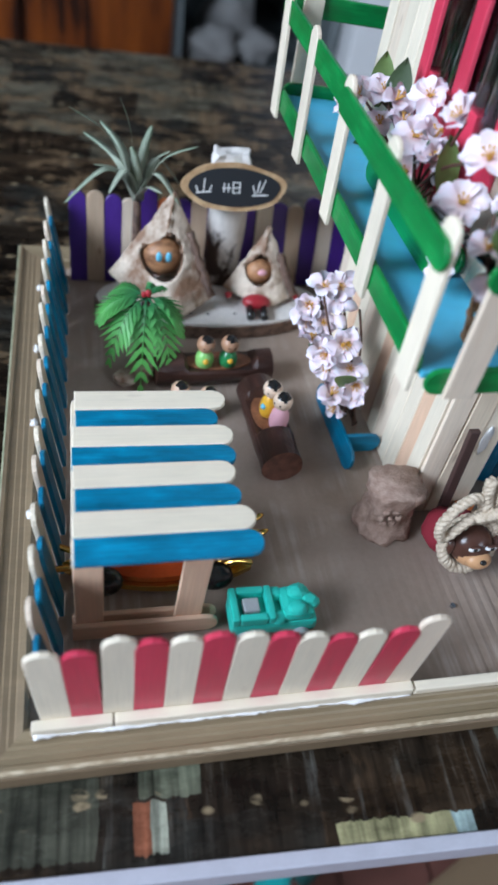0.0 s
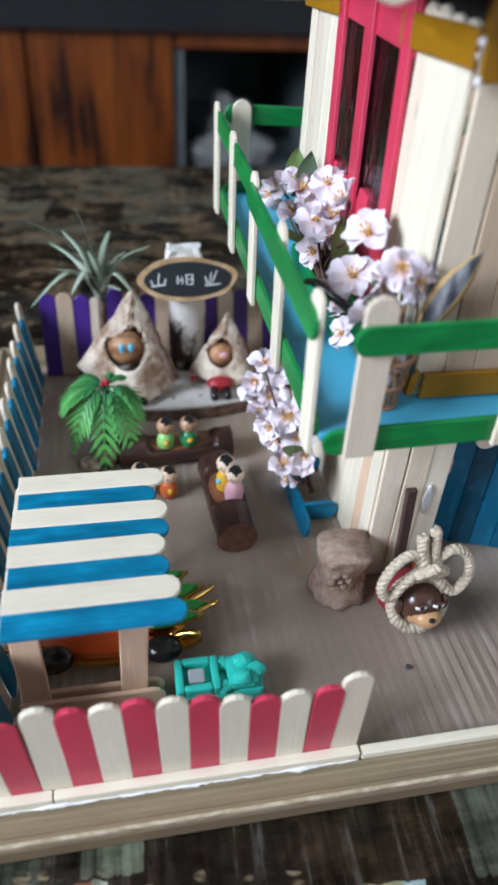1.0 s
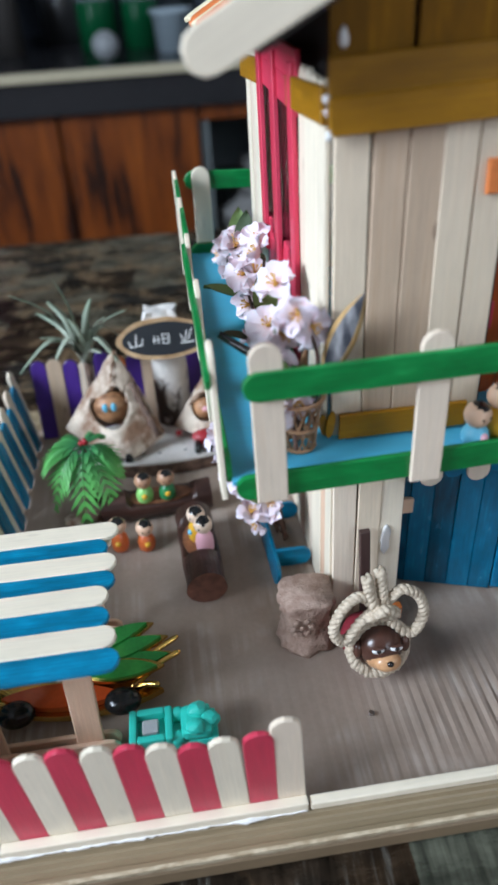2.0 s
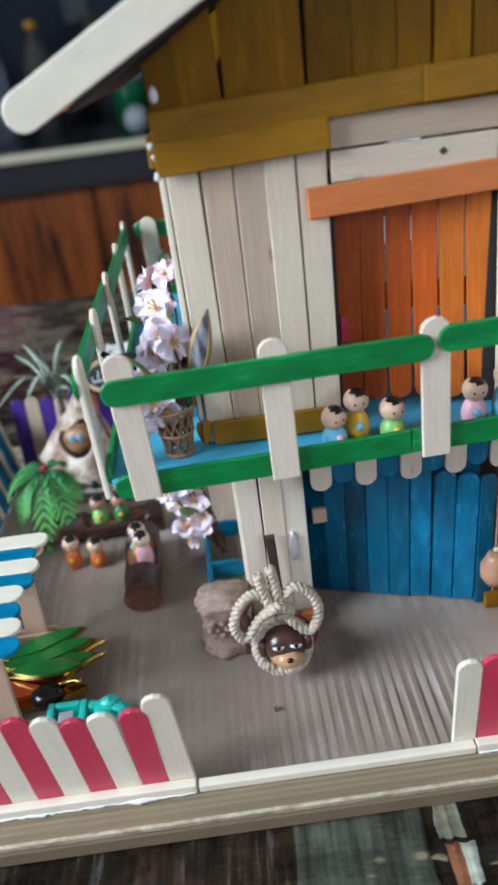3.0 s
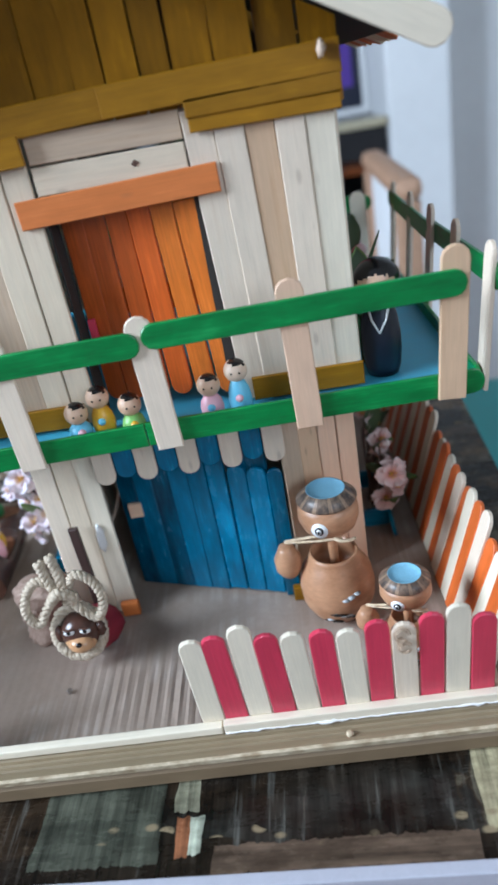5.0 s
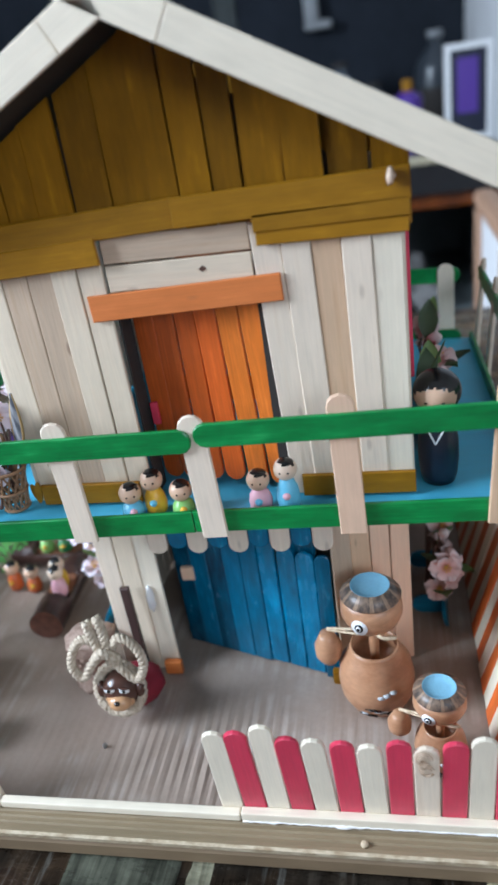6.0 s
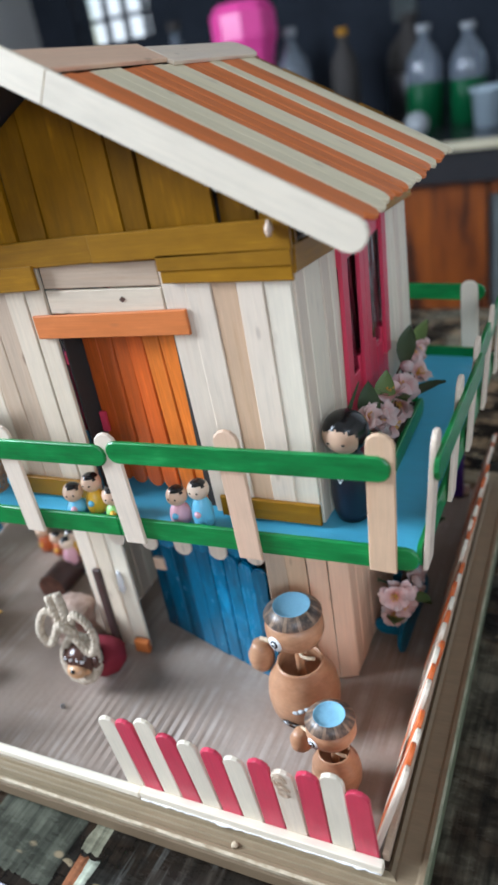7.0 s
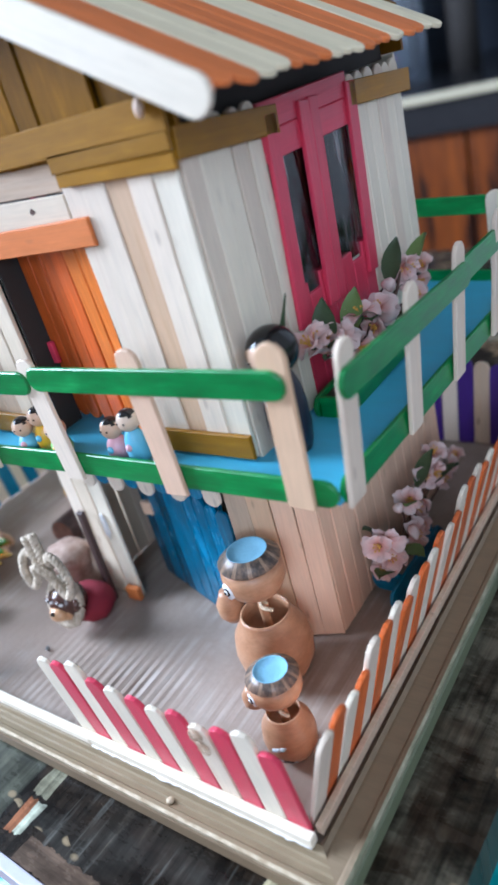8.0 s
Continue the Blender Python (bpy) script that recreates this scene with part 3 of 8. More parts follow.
def stick_mesh(length, width, thick, r0, r1, mat):
    key = (round(length, 4), round(width, 4), thick, r0, r1, mat.name)
    if key not in MESHES:
        pts, c, e = outline(length, width, r0, r1), thick / 2, 0.00035
        mid = (length / 2, 0.0)
        n, verts, faces = len(pts), [], []
        for z, inset in ((-c, e), (-c + e, 0), (c - e, 0), (c, e)):
            for x, y in pts:
                d = math.hypot(x - mid[0], y) or 1.0
                sx = max(-1, min(1, (x - mid[0]) / max(length / 2, 1e-6)))
                verts.append((x - inset * (1 if sx > 0.9 else -1 if sx < -0.9 else 0), y - inset * (1 if y > 0 else -1), z))
        for k in range(3):
            for i in range(n):
                j = (i + 1) % n
                faces.append((k * n + i, k * n + j, (k + 1) * n + j, (k + 1) * n + i))
        faces += [tuple(range(n))[::-1], tuple(range(3 * n, 4 * n))]
        me = bpy.data.meshes.new("stick")
        me.from_pydata(verts, [], faces)
        me.materials.append(mat)
        MESHES[key] = me
    return MESHES[key]


def stick(parent, p0, p1, normal, mat, name="stick", r0=False, r1=True, width=0.0098, thick=0.002, label=""):
    """A craft stick whose flat side faces normal, from p0 to p1."""
    p0, p1 = Vector(p0), Vector(p1)
    x = (p1 - p0).normalized()
    z = Vector(normal)
    z = (z - x * z.dot(x)).normalized()
    y = z.cross(x)
    m = Matrix((x, y, z)).transposed().to_4x4()
    m.translation = p0
    ob = new(name, stick_mesh((p1 - p0).length, width, thick, r0, r1, mat))
    attach(ob, parent, m)
    return tagged(ob, label)


def box(bm, lo, hi, mat=0, bevel=0.0):
    lo, hi = Vector(lo), Vector(hi)
    r = bmesh.ops.create_cube(bm, size=1.0, matrix=Matrix.Translation((lo + hi) / 2) @ Matrix.Diagonal((*(hi - lo), 1)))
    fs = {f for v in r["verts"] for f in v.link_faces}
    if bevel:
        es = {e for f in fs for e in f.edges}
        out = bmesh.ops.bevel(bm, geom=list(es), offset=bevel, segments=2, affect="EDGES", profile=0.6)
        fs = {f for f in fs if f.is_valid} | set(out["faces"])
    for f in fs:
        f.material_index = mat
    return bm


def new_box(lo, hi, bevel=0.0):
    return box(bmesh.new(), lo, hi, 0, bevel)


def lathe(bm, prof, seg=24, at=(0, 0, 0), mats=None, squash=(1, 1)):
    """Turns (radius, height) pairs round z. mats: a material for each band."""
    rings = []
    for r, z in prof:
        if r < 1e-6:
            rings.append([bm.verts.new((at[0], at[1], at[2] + z))])
        else:
            rings.append([bm.verts.new((at[0] + r * squash[0] * math.cos(2 * math.pi * i / seg), at[1] + r * squash[1] * math.sin(2 * math.pi * i / seg), at[2] + z)) for i in range(seg)])
    made = []
    for k, (a, b) in enumerate(zip(rings, rings[1:])):
        for i in range(seg):
            j = (i + 1) % seg
            vs = [a[i % len(a)], a[j % len(a)], b[j % len(b)], b[i % len(b)]]
            vs = list(dict.fromkeys(vs))
            if len(vs) > 2:
                f = bm.faces.new(vs)
                f.material_index = mats[k] if mats else 0
                made.append(f)
    return made


def tube(bm, pts, radius, seg=8, mat=0, closed=False):
    pts = [Vector(p) for p in pts]
    n = len(pts)
    rad = radius if isinstance(radius, (list, tuple)) else [radius] * n
    rings, side = [], None
    for i, p in enumerate(pts):
        d = (pts[(i + 1) % n] - pts[i - 1]) if closed else (pts[min(i + 1, n - 1)] - pts[max(i - 1, 0)])
        d.normalize()
        if side is None:
            side = d.orthogonal().normalized()
        side = (side - d * side.dot(d)).normalized()
        up = d.cross(side)
        rings.append([bm.verts.new(p + (side * math.cos(2 * math.pi * k / seg) + up * math.sin(2 * math.pi * k / seg)) * rad[i]) for k in range(seg)])
    pairs = list(zip(rings, rings[1:])) + ([(rings[-1], rings[0])] if closed else [])
    for a, b in pairs:
        for k in range(seg):
            bm.faces.new((a[k], a[(k + 1) % seg], b[(k + 1) % seg], b[k])).material_index = mat
    if not closed:
        bm.faces.new(rings[0]).material_index = mat
        bm.faces.new(rings[-1]).material_index = mat
    return bm


def rope(bm, pts, radius, turns, closed=False, strands=3, mat=0):
    """Twisted strands along a way."""
    pts = [Vector(p) for p in pts]
    n = len(pts)
    for s in range(strands):
        out, side = [], None
        for i, p in enumerate(pts):
            d = (pts[(i + 1) % n] - pts[i - 1]) if closed else (pts[min(i + 1, n - 1)] - pts[max(i - 1, 0)])
            d.normalize()
            side = d.orthogonal().normalized() if side is None else (side - d * side.dot(d)).normalized()
            a = 2 * math.pi * (turns * i / n + s / strands)
            out.append(p + (side * math.cos(a) + d.cross(side) * math.sin(a)) * radius * 0.55)
        tube(bm, out, radius * 0.58, 6, mat, closed)
    return bm


def curve_points(ctrl, n):
    """A smooth way through the given points."""
    c = [Vector(p) for p in ctrl]
    out = []
    for i in range(len(c) - 1):
        p0, p1, p2, p3 = c[max(i - 1, 0)], c[i], c[i + 1], c[min(i + 2, len(c) - 1)]
        for k in range(n):
            u = k / n
            out.append(0.5 * ((2 * p1) + (p2 - p0) * u + (2 * p0 - 5 * p1 + 4 * p2 - p3) * u * u + (3 * p1 - p0 - 3 * p2 + p3) * u ** 3))
    return out + [c[-1]]


def blob(bm, at, size, mat=0, sub=2, rough=0.0, seed=0):
    r = bmesh.ops.create_icosphere(bm, subdivisions=sub, radius=1.0)
    for v in r["verts"]:
        k = 1 + rough * noise.noise(v.co * 1.7 + Vector((seed, seed * 2.3, 0)))
        v.co = Vector(at) + Vector((v.co.x * size[0], v.co.y * size[1], v.co.z * size[2])) * k
    for f in {f for v in r["verts"] for f in v.link_faces}:
        f.material_index = mat
    return r["verts"]


def sheet_polygon(bm, pts, vec, mat=0):
    """A flat polygon drawn out along vec into a solid."""
    a = [bm.verts.new(p) for p in pts]
    b = [bm.verts.new(Vector(p) + Vector(vec)) for p in pts]
    fs = [bm.faces.new(a), bm.faces.new(b[::-1])]
    fs += [bm.faces.new((a[i], a[(i + 1) % len(a)], b[(i + 1) % len(a)], b[i])) for i in range(len(a))]
    for f in fs:
        f.material_index = mat
    return bm


# ---- the room ----
FLOOR_Z, TABLE_Z = -0.757, -0.007
ROOM = (-1.6, 1.9, -1.9, 2.30, 1.95)


def build_room():
    x0, x1, y0, y1, z1 = ROOM
    single("floor", new_box((x0 - 0.1, y0 - 0.1, FLOOR_Z - 0.05), (x1 + 0.1, y1 + 0.1, FLOOR_Z)), M_ROOMFLOOR, "red-brown boarded room floor", "floor", kind="structure")
    floor = bpy.data.objects["floor"]
    for i in range(16):
        x = -0.9 + i * 0.12
        part("plank", new_box((x + 0.002, -1.3, FLOOR_Z + 0.0005), (x + 0.118, 0.5, FLOOR_Z + 0.006), 0.001), M_ROOMFLOOR, floor)
    single("ceiling", new_box((x0 - 0.1, y0 - 0.1, z1), (x1 + 0.1, y1 + 0.1, z1 + 0.08)), M_CEIL, "plain off-white ceiling", "ceiling", kind="structure")
    # west wall with the large window that lights the place
    wy0, wy1, wz0, wz1 = -0.92, 0.04, 0.55, 1.41
    bm = bmesh.new()
    box(bm, (x0 - 0.1, y0, FLOOR_Z), (x0, wy0, z1))
    box(bm, (x0 - 0.1, wy1, FLOOR_Z), (x0, y1, z1))
    box(bm, (x0 - 0.1, wy0, FLOOR_Z), (x0, wy1, wz0))
    box(bm, (x0 - 0.1, wy0, wz1), (x0, wy1, z1))
    single("wall_west", bm, M_WALLDULL, "painted wall with a wide window opening", "wall", kind="structure")
    bm = bmesh.new()
    for lo, hi in (((wy0, wz0), (wy0 + 0.04, wz1)), ((wy1 - 0.04, wz0), (wy1, wz1)), ((wy0 + 0.04, wz0), (wy1 - 0.04, wz0 + 0.04)), ((wy0 + 0.04, wz1 - 0.04), (wy1 - 0.04, wz1))):
        box(bm, (x0 - 0.09, *lo), (x0 - 0.05, *hi), 0, 0.003)
    single("window_1", bm, M_WHITE_ENAMEL, "white window frame in the side wall", "window", kind="structure")
    # unseen south wall with a smaller opening, made for the added fill lamp
    bm = bmesh.new()
    box(bm, (x0, y0 - 0.1, FLOOR_Z), (0.72, y0, z1))
    box(bm, (1.84, y0 - 0.1, FLOOR_Z), (x1, y0, z1))
    box(bm, (0.72, y0 - 0.1, FLOOR_Z), (1.84, y0, 0.55))
    box(bm, (0.72, y0 - 0.1, 1.45), (1.84, y0, z1))
    single("wall_south", bm, M_WALLDULL, "unseen painted wall with an opening added for the fill lamp", "wall", kind="structure")
    single("wall_east", new_box((x1, y0, FLOOR_Z), (x1 + 0.1, y1, z1)), M_WALLDULL, "plain pale grey wall", "wall", kind="structure")
    # north wall behind the kitchen counter, with a small barred window
    bm = bmesh.new()
    wx0, wx1, wz0, wz1 = -1.44, -1.13, 0.42, 0.86
    box(bm, (x0 - 0.1, y1, FLOOR_Z), (wx0, y1 + 0.1, z1))
    box(bm, (wx1, y1, FLOOR_Z), (x1 + 0.1, y1 + 0.1, z1))
    box(bm, (wx0, y1, FLOOR_Z), (wx1, y1 + 0.1, wz0))
    box(bm, (wx0, y1, wz1), (wx1, y1 + 0.1, z1))
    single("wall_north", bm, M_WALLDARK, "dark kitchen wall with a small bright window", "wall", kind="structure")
    bm = bmesh.new()
    for i in range(4):
        x = wx0 + (wx1 - wx0) * (i + 0.5) / 4
        box(bm, (x - 0.008, y1 + 0.03, wz0), (x + 0.008, y1 + 0.05, wz1), 0, 0.002)
    for i in range(3):
        z = wz0 + (wz1 - wz0) * (i + 0.5) / 3
        box(bm, (wx0, y1 + 0.028, z - 0.006), (wx1, y1 + 0.052, z + 0.006), 0, 0.002)
    single("window_2", bm, M_WALLDARK, "dark grid of bars in a small bright window", "window", kind="structure")
    single("backdrop", new_box((wx0 - 0.1, y1 + 0.3, wz0 - 0.1), (wx1 + 0.1, y1 + 0.31, wz1 + 0.1)), M_DAY, "bright daylight beyond the kitchen window", "backdrop", kind="structure")
    # pale pier at the end of the cupboards
    bm = bmesh.new()
    box(bm, (0.425, 1.41, FLOOR_Z), (0.553, y1, z1), 0, 0.006)
    box(bm, (0.553, 1.52, FLOOR_Z), (x1, y1, z1), 0, 0.006)
    single("wall_pier", bm, M_WALLPAINT, "pale grey wall stepping forward beside the cupboards", "wall", kind="structure")


build_room()


COUNTER_Z = 0.078


def kitchen_cabinet(x0, x1, open_front=False):
    y, back, top = 1.45, 2.16, 0.0
    t = thing("kitchen_cabinet", ((x0 + x1) / 2, y, FLOOR_Z), "orange varnished wooden kitchen cupboard with an open dark shelf" if open_front else "orange varnished wooden kitchen cupboard with streaky grain", "cabinet", "kitchen cupboards")
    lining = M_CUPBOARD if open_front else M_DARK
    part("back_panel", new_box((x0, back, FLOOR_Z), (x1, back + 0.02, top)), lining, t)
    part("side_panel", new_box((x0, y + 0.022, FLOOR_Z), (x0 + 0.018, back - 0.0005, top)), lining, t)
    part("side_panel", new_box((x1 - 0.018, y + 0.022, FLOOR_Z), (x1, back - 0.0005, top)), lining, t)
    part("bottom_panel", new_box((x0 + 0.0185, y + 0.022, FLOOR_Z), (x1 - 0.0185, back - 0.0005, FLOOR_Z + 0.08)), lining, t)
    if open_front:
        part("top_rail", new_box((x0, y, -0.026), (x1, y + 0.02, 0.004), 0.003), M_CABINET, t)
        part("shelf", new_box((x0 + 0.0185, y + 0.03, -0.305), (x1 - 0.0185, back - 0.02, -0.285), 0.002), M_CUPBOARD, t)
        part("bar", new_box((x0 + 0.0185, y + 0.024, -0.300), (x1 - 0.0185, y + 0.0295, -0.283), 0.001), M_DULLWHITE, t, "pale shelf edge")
    else:
        w = (x1 - x0) / 2
        for i in range(2):
            part("door", new_box((x0 + i * w + 0.003, y, FLOOR_Z + 0.1), (x0 + (i + 1) * w - 0.003, y + 0.02, 0.002), 0.004), M_CABINET, t)


kitchen_cabinet(-1.58, -1.062)
kitchen_cabinet(-1.060, -0.495)
kitchen_cabinet(-0.493, 0.073)
kitchen_cabinet(0.075, 0.418, True)
counter = thing("countertop", (-0.5, 1.8, 0.005), "black granite kitchen worktop with a pale front edge", "countertop")
part("slab", new_box((-1.59, 1.42, 0.006), (0.422, 2.29, COUNTER_Z - 0.0005), 0.003), M_GRANITE, counter)
part("edge_strip", new_box((-1.59, 1.405, 0.070), (0.422, 1.4195, 0.087), 0.002), M_EDGE, counter)


def bottle(x, y, h, r, mats, label, fill=0.45):
    t = thing("bottle", (x, y, COUNTER_Z), label, "bottle", "bottles on the worktop")
    bm = bmesh.new()
    lathe(bm, [(0, 0), (r, 0), (r, h * fill)], 20, (x, y, COUNTER_Z))
    part("liquid" if mats[0] is M_LIQUID else "lower_body", bm, mats[0], t, smooth=True)
    bm = bmesh.new()
    lathe(bm, [(r, h * fill + 0.0005), (r, h * 0.62), (r * 0.85, h * 0.72), (r * 0.32, h * 0.86), (r * 0.3, h * 0.93), (0, h * 0.93)], 20, (x, y, COUNTER_Z))
    part("shoulder", bm, mats[1], t, smooth=True)
    bm = bmesh.new()
    lathe(bm, [(r * 0.38, h * 0.932), (r * 0.4, h), (0, h)], 16, (x, y, COUNTER_Z))
    part("cap", bm, mats[2], t)


bottle(-0.455, 1.80, 0.270, 0.047, (M_CLEAR, M_CLEAR, M_DULLWHITE), "clear plastic bottle with a pale cap on the worktop")
bottle(-0.120, 1.80, 0.225, 0.044, (M_LIQUID, M_CLEAR, M_DULLWHITE), "clear bottle half full of green liquid on the worktop")
bottle(-0.020, 1.82, 0.215, 0.044, (M_LIQUID, M_CLEAR, M_DULLWHITE), "clear bottle half full of green liquid on the worktop")
bottle(-0.830, 1.90, 0.34, 0.050, (M_LIQUID, M_CLEAR, M_DARK), "green bottle on the worktop")
bottle(-0.335, 1.86, 0.25, 0.036, (M_DARK, M_DARK, M_YELLOW), "dark bottle with a yellow cap on the worktop")
for x, y, h, r, mats, lab in ((0.160, 1.93, 0.14, 0.045, (M_DARK, M_BOTTLE, M_DARK), "dark jar on the worktop"), (-0.640, 2.05, 0.28, 0.065, (M_DARK, M_DARK, M_STEEL), "dark jar on the worktop"),
                              (-0.735, 2.00, 0.22, 0.060, (M_DARK, M_STEEL, M_DARK), "dark storage jar with a steel shoulder on the worktop"), (-0.215, 2.08, 0.26, 0.060, (M_STEEL, M_DARK, M_DARK), "steel flask on the worktop"),
                              (0.070, 2.08, 0.20, 0.052, (M_BOTTLE, M_CLEAR, M_DARK), "dim glass bottle on the worktop"), (0.320, 1.98, 0.24, 0.052, (M_DARK, M_BOTTLE, M_DULLWHITE), "dark bottle with a white cap on the worktop"),
                              (-1.030, 1.98, 0.28, 0.065, (M_BOTTLE, M_DARK, M_STEEL), "dim glass jar on the worktop"), (-1.300, 2.02, 0.23, 0.065, (M_STEEL, M_STEEL, M_DARK), "steel canister on the worktop")):
    bottle(x, y, h, r, mats, lab)
bm = bmesh.new()
lathe(bm, [(0, 0), (0.056, 0), (0.064, 0.19), (0.076, 0.240), (0.084, 0.262), (0.083, 0.318), (0.068, 0.338), (0.060, 0.343), (0, 0.344)], 10, (-0.552, 1.75, COUNTER_Z))
single("plastic_jug", bm, M_PINKPLASTIC, "tall faceted bright pink plastic jug on the worktop", "jug", place=(-0.552, 1.75, COUNTER_Z))
purple = thing("bottle", (0.238, 1.72, COUNTER_Z), "purple plastic bottle with a yellow cap on the worktop", "bottle", "bottles on the worktop")
bm = bmesh.new()
lathe(bm, [(0, 0), (0.030, 0), (0.031, 0.012), (0.016, 0.026), (0.016, 0.038), (0.033, 0.052), (0.034, 0.104), (0.015, 0.118), (0, 0.118)], 20, (0.238, 1.72, COUNTER_Z))
part("body", bm, M_PURPLEPLASTIC, purple, smooth=True)
bm = bmesh.new()
lathe(bm, [(0, 0), (0.012, 0), (0.012, 0.024), (0, 0.025)], 16, (0.238, 1.72, COUNTER_Z + 0.1185))
part("cap", bm, M_YELLOW, purple, "yellow cap")
bm = bmesh.new()
lathe(bm, [(0, 0), (0.036, 0), (0.042, 0.072), (0.048, 0.074), (0.048, 0.082), (0.041, 0.082), (0.034, 0.005), (0, 0.005)], 20, (0.046, 1.70, COUNTER_Z))
single("tub", bm, M_TUB, "pale blue plastic tub on the worktop", "tub", smooth=True, place=(0.046, 1.70, COUNTER_Z))
# things on the dark wall over the worktop
bm = bmesh.new()
rings = []
for k in range(9):
    z = 0.68 - 0.355 * k / 8
    spread = 0.028 + 0.008 * k / 8
    wave = [(-0.270 + spread * (i / 12 - 0.5) * 2, 2.290 - 0.007 * math.sin(i * 1.35 + 0.1 * k) * min(1, k / 3 + 0.2)) for i in range(13)]
    rings.append([bm.verts.new((x, y - 0.003, z)) for x, y in wave] + [bm.verts.new((x, y + 0.003, z)) for x, y in reversed(wave)])
for r0, r1 in zip(rings, rings[1:]):
    for q in range(26):
        bm.faces.new((r0[q], r0[(q + 1) % 26], r1[(q + 1) % 26], r1[q]))
bm.faces.new(rings[0])
bm.faces.new(rings[-1])
single("dish_towel", bm, M_TOWEL, "grey-white folded dish towel hanging on the kitchen wall", "towel", place=(-0.27, 2.29, 0.68))
dispenser = thing("wall_dispenser", (0.0, 2.299, 0.37), "white plastic dispenser fixed on the dark kitchen wall", "dispenser")
part("body", new_box((-0.030, 2.235, 0.395), (0.010, 2.2995, 0.505), 0.008), M_DULLWHITE, dispenser)
part("tray", new_box((-0.030, 2.222, 0.373), (0.046, 2.2995, 0.3945), 0.004), M_DULLWHITE, dispenser)
bm = bmesh.new()
lathe(bm, [(0.0, 0), (0.025, 0.001), (0.028, 0.006), (0, 0.008)], 24)
bmesh.ops.rotate(bm, matrix=Matrix.Rotation(radians(82), 3, "X"), verts=bm.verts)
bmesh.ops.translate(bm, vec=(-0.100, 1.60, COUNTER_Z + 0.0285), verts=bm.verts)
single("plate", bm, M_DULLWHITE, "small white plate propped upright on the worktop", "plate", smooth=True, place=(-0.100, 1.60, COUNTER_Z))
bm = bmesh.new()
lathe(bm, [(0, 0), (0.066, 0), (0.098, 0.08), (0.096, 0.08), (0.064, 0.005), (0, 0.005)], 24, (-0.60, 1.58, COUNTER_Z))
single("bowl", bm, M_STEEL, "steel bowl on the worktop", "bowl", smooth=True, place=(-0.60, 1.58, COUNTER_Z))
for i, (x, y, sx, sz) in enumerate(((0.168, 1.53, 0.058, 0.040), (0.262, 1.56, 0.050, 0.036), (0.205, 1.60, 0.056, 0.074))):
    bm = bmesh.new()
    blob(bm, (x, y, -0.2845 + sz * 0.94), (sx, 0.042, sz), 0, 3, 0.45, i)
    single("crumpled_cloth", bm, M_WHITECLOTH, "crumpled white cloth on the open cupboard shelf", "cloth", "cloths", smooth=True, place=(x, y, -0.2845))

picture = thing("framed_picture", (0.365, 1.66, COUNTER_Z), "dark violet picture in a white frame propped on the worktop", "picture")
px0, px1, pz0, pz1 = 0.318, 0.421, COUNTER_Z + 0.001, COUNTER_Z + 0.200
part("frame", box(box(box(new_box((px0, 1.65, pz0), (px1, 1.67, pz0 + 0.012)), (px0, 1.65, pz1 - 0.012), (px1, 1.67, pz1)), (px0, 1.65, pz0 + 0.0122), (px0 + 0.012, 1.67, pz1 - 0.0122)), (px1 - 0.012, 1.65, pz0 + 0.0122), (px1, 1.67, pz1 - 0.0122)), M_WHITE_ENAMEL, picture, "white frame")
part("image", new_box((px0 + 0.0122, 1.658, pz0 + 0.0123), (px1 - 0.0122, 1.666, pz1 - 0.0123)), M_D_NAVY, picture)
part("violet_block", new_box((px0 + 0.026, 1.6568, pz0 + 0.058), (px0 + 0.072, 1.6578, pz0 + 0.170)), M_PURPLEPLASTIC, picture)

# ---- the table ----
TABLE = Matrix.Translation((0.263, -0.0625, TABLE_Z)) @ Matrix.Rotation(radians(-2.5), 4, "Z")
table = thing("table", (-0.2, 0.3, FLOOR_Z), "dark table covered with a glossy sheet printed with old boards", "table")


def table_part(name, lo, hi, mat, label="", bevel=0.0):
    bm = new_box(lo, hi, bevel)
    part(name, bm, mat, table, label, m=TABLE)


table_part("tabletop", (-1.10, 0.003, -0.024), (0, 0.745, 0), M_PRINT, bevel=0.0)
table_part("edge_trim", (-1.10, -0.0025, -0.0105), (0.003, 0.0025, 0.0012), M_TABLEEDGE, "white edge strip", 0.0006)
table_part("apron", (-1.08, 0.010, -0.052), (-0.02, 0.026, -0.0245), M_DARKSTICK, "dark wooden apron", 0.002)
for lx, ly in ((-1.04, 0.05), (-0.07, 0.05), (-1.04, 0.68), (-0.07, 0.68)):
    table_part("leg", (lx - 0.025, ly - 0.025, FLOOR_Z - TABLE_Z), (lx + 0.025, ly + 0.025, -0.0245), M_FRAMEDARK, bevel=0.003)


def stool(x, y, h, yaw):
    t = thing("stool", (x, y, FLOOR_Z), "teal moulded plastic stool under the table", "stool", "teal stools", yaw=yaw)
    m = WORLD[t]
    part("seat", new_box((-0.14, -0.14, h - 0.025), (0.14, 0.14, h), 0.012), M_TEAL, t, m=m)
    for sx in (-1, 1):
        for sy in (-1, 1):
            bm = bmesh.new()
            tube(bm, [(sx * 0.115, sy * 0.115, h - 0.026), (sx * 0.15, sy * 0.15, 0)], [0.018, 0.014], 10)
            part("leg", bm, M_TEAL, t, m=m, smooth=True)


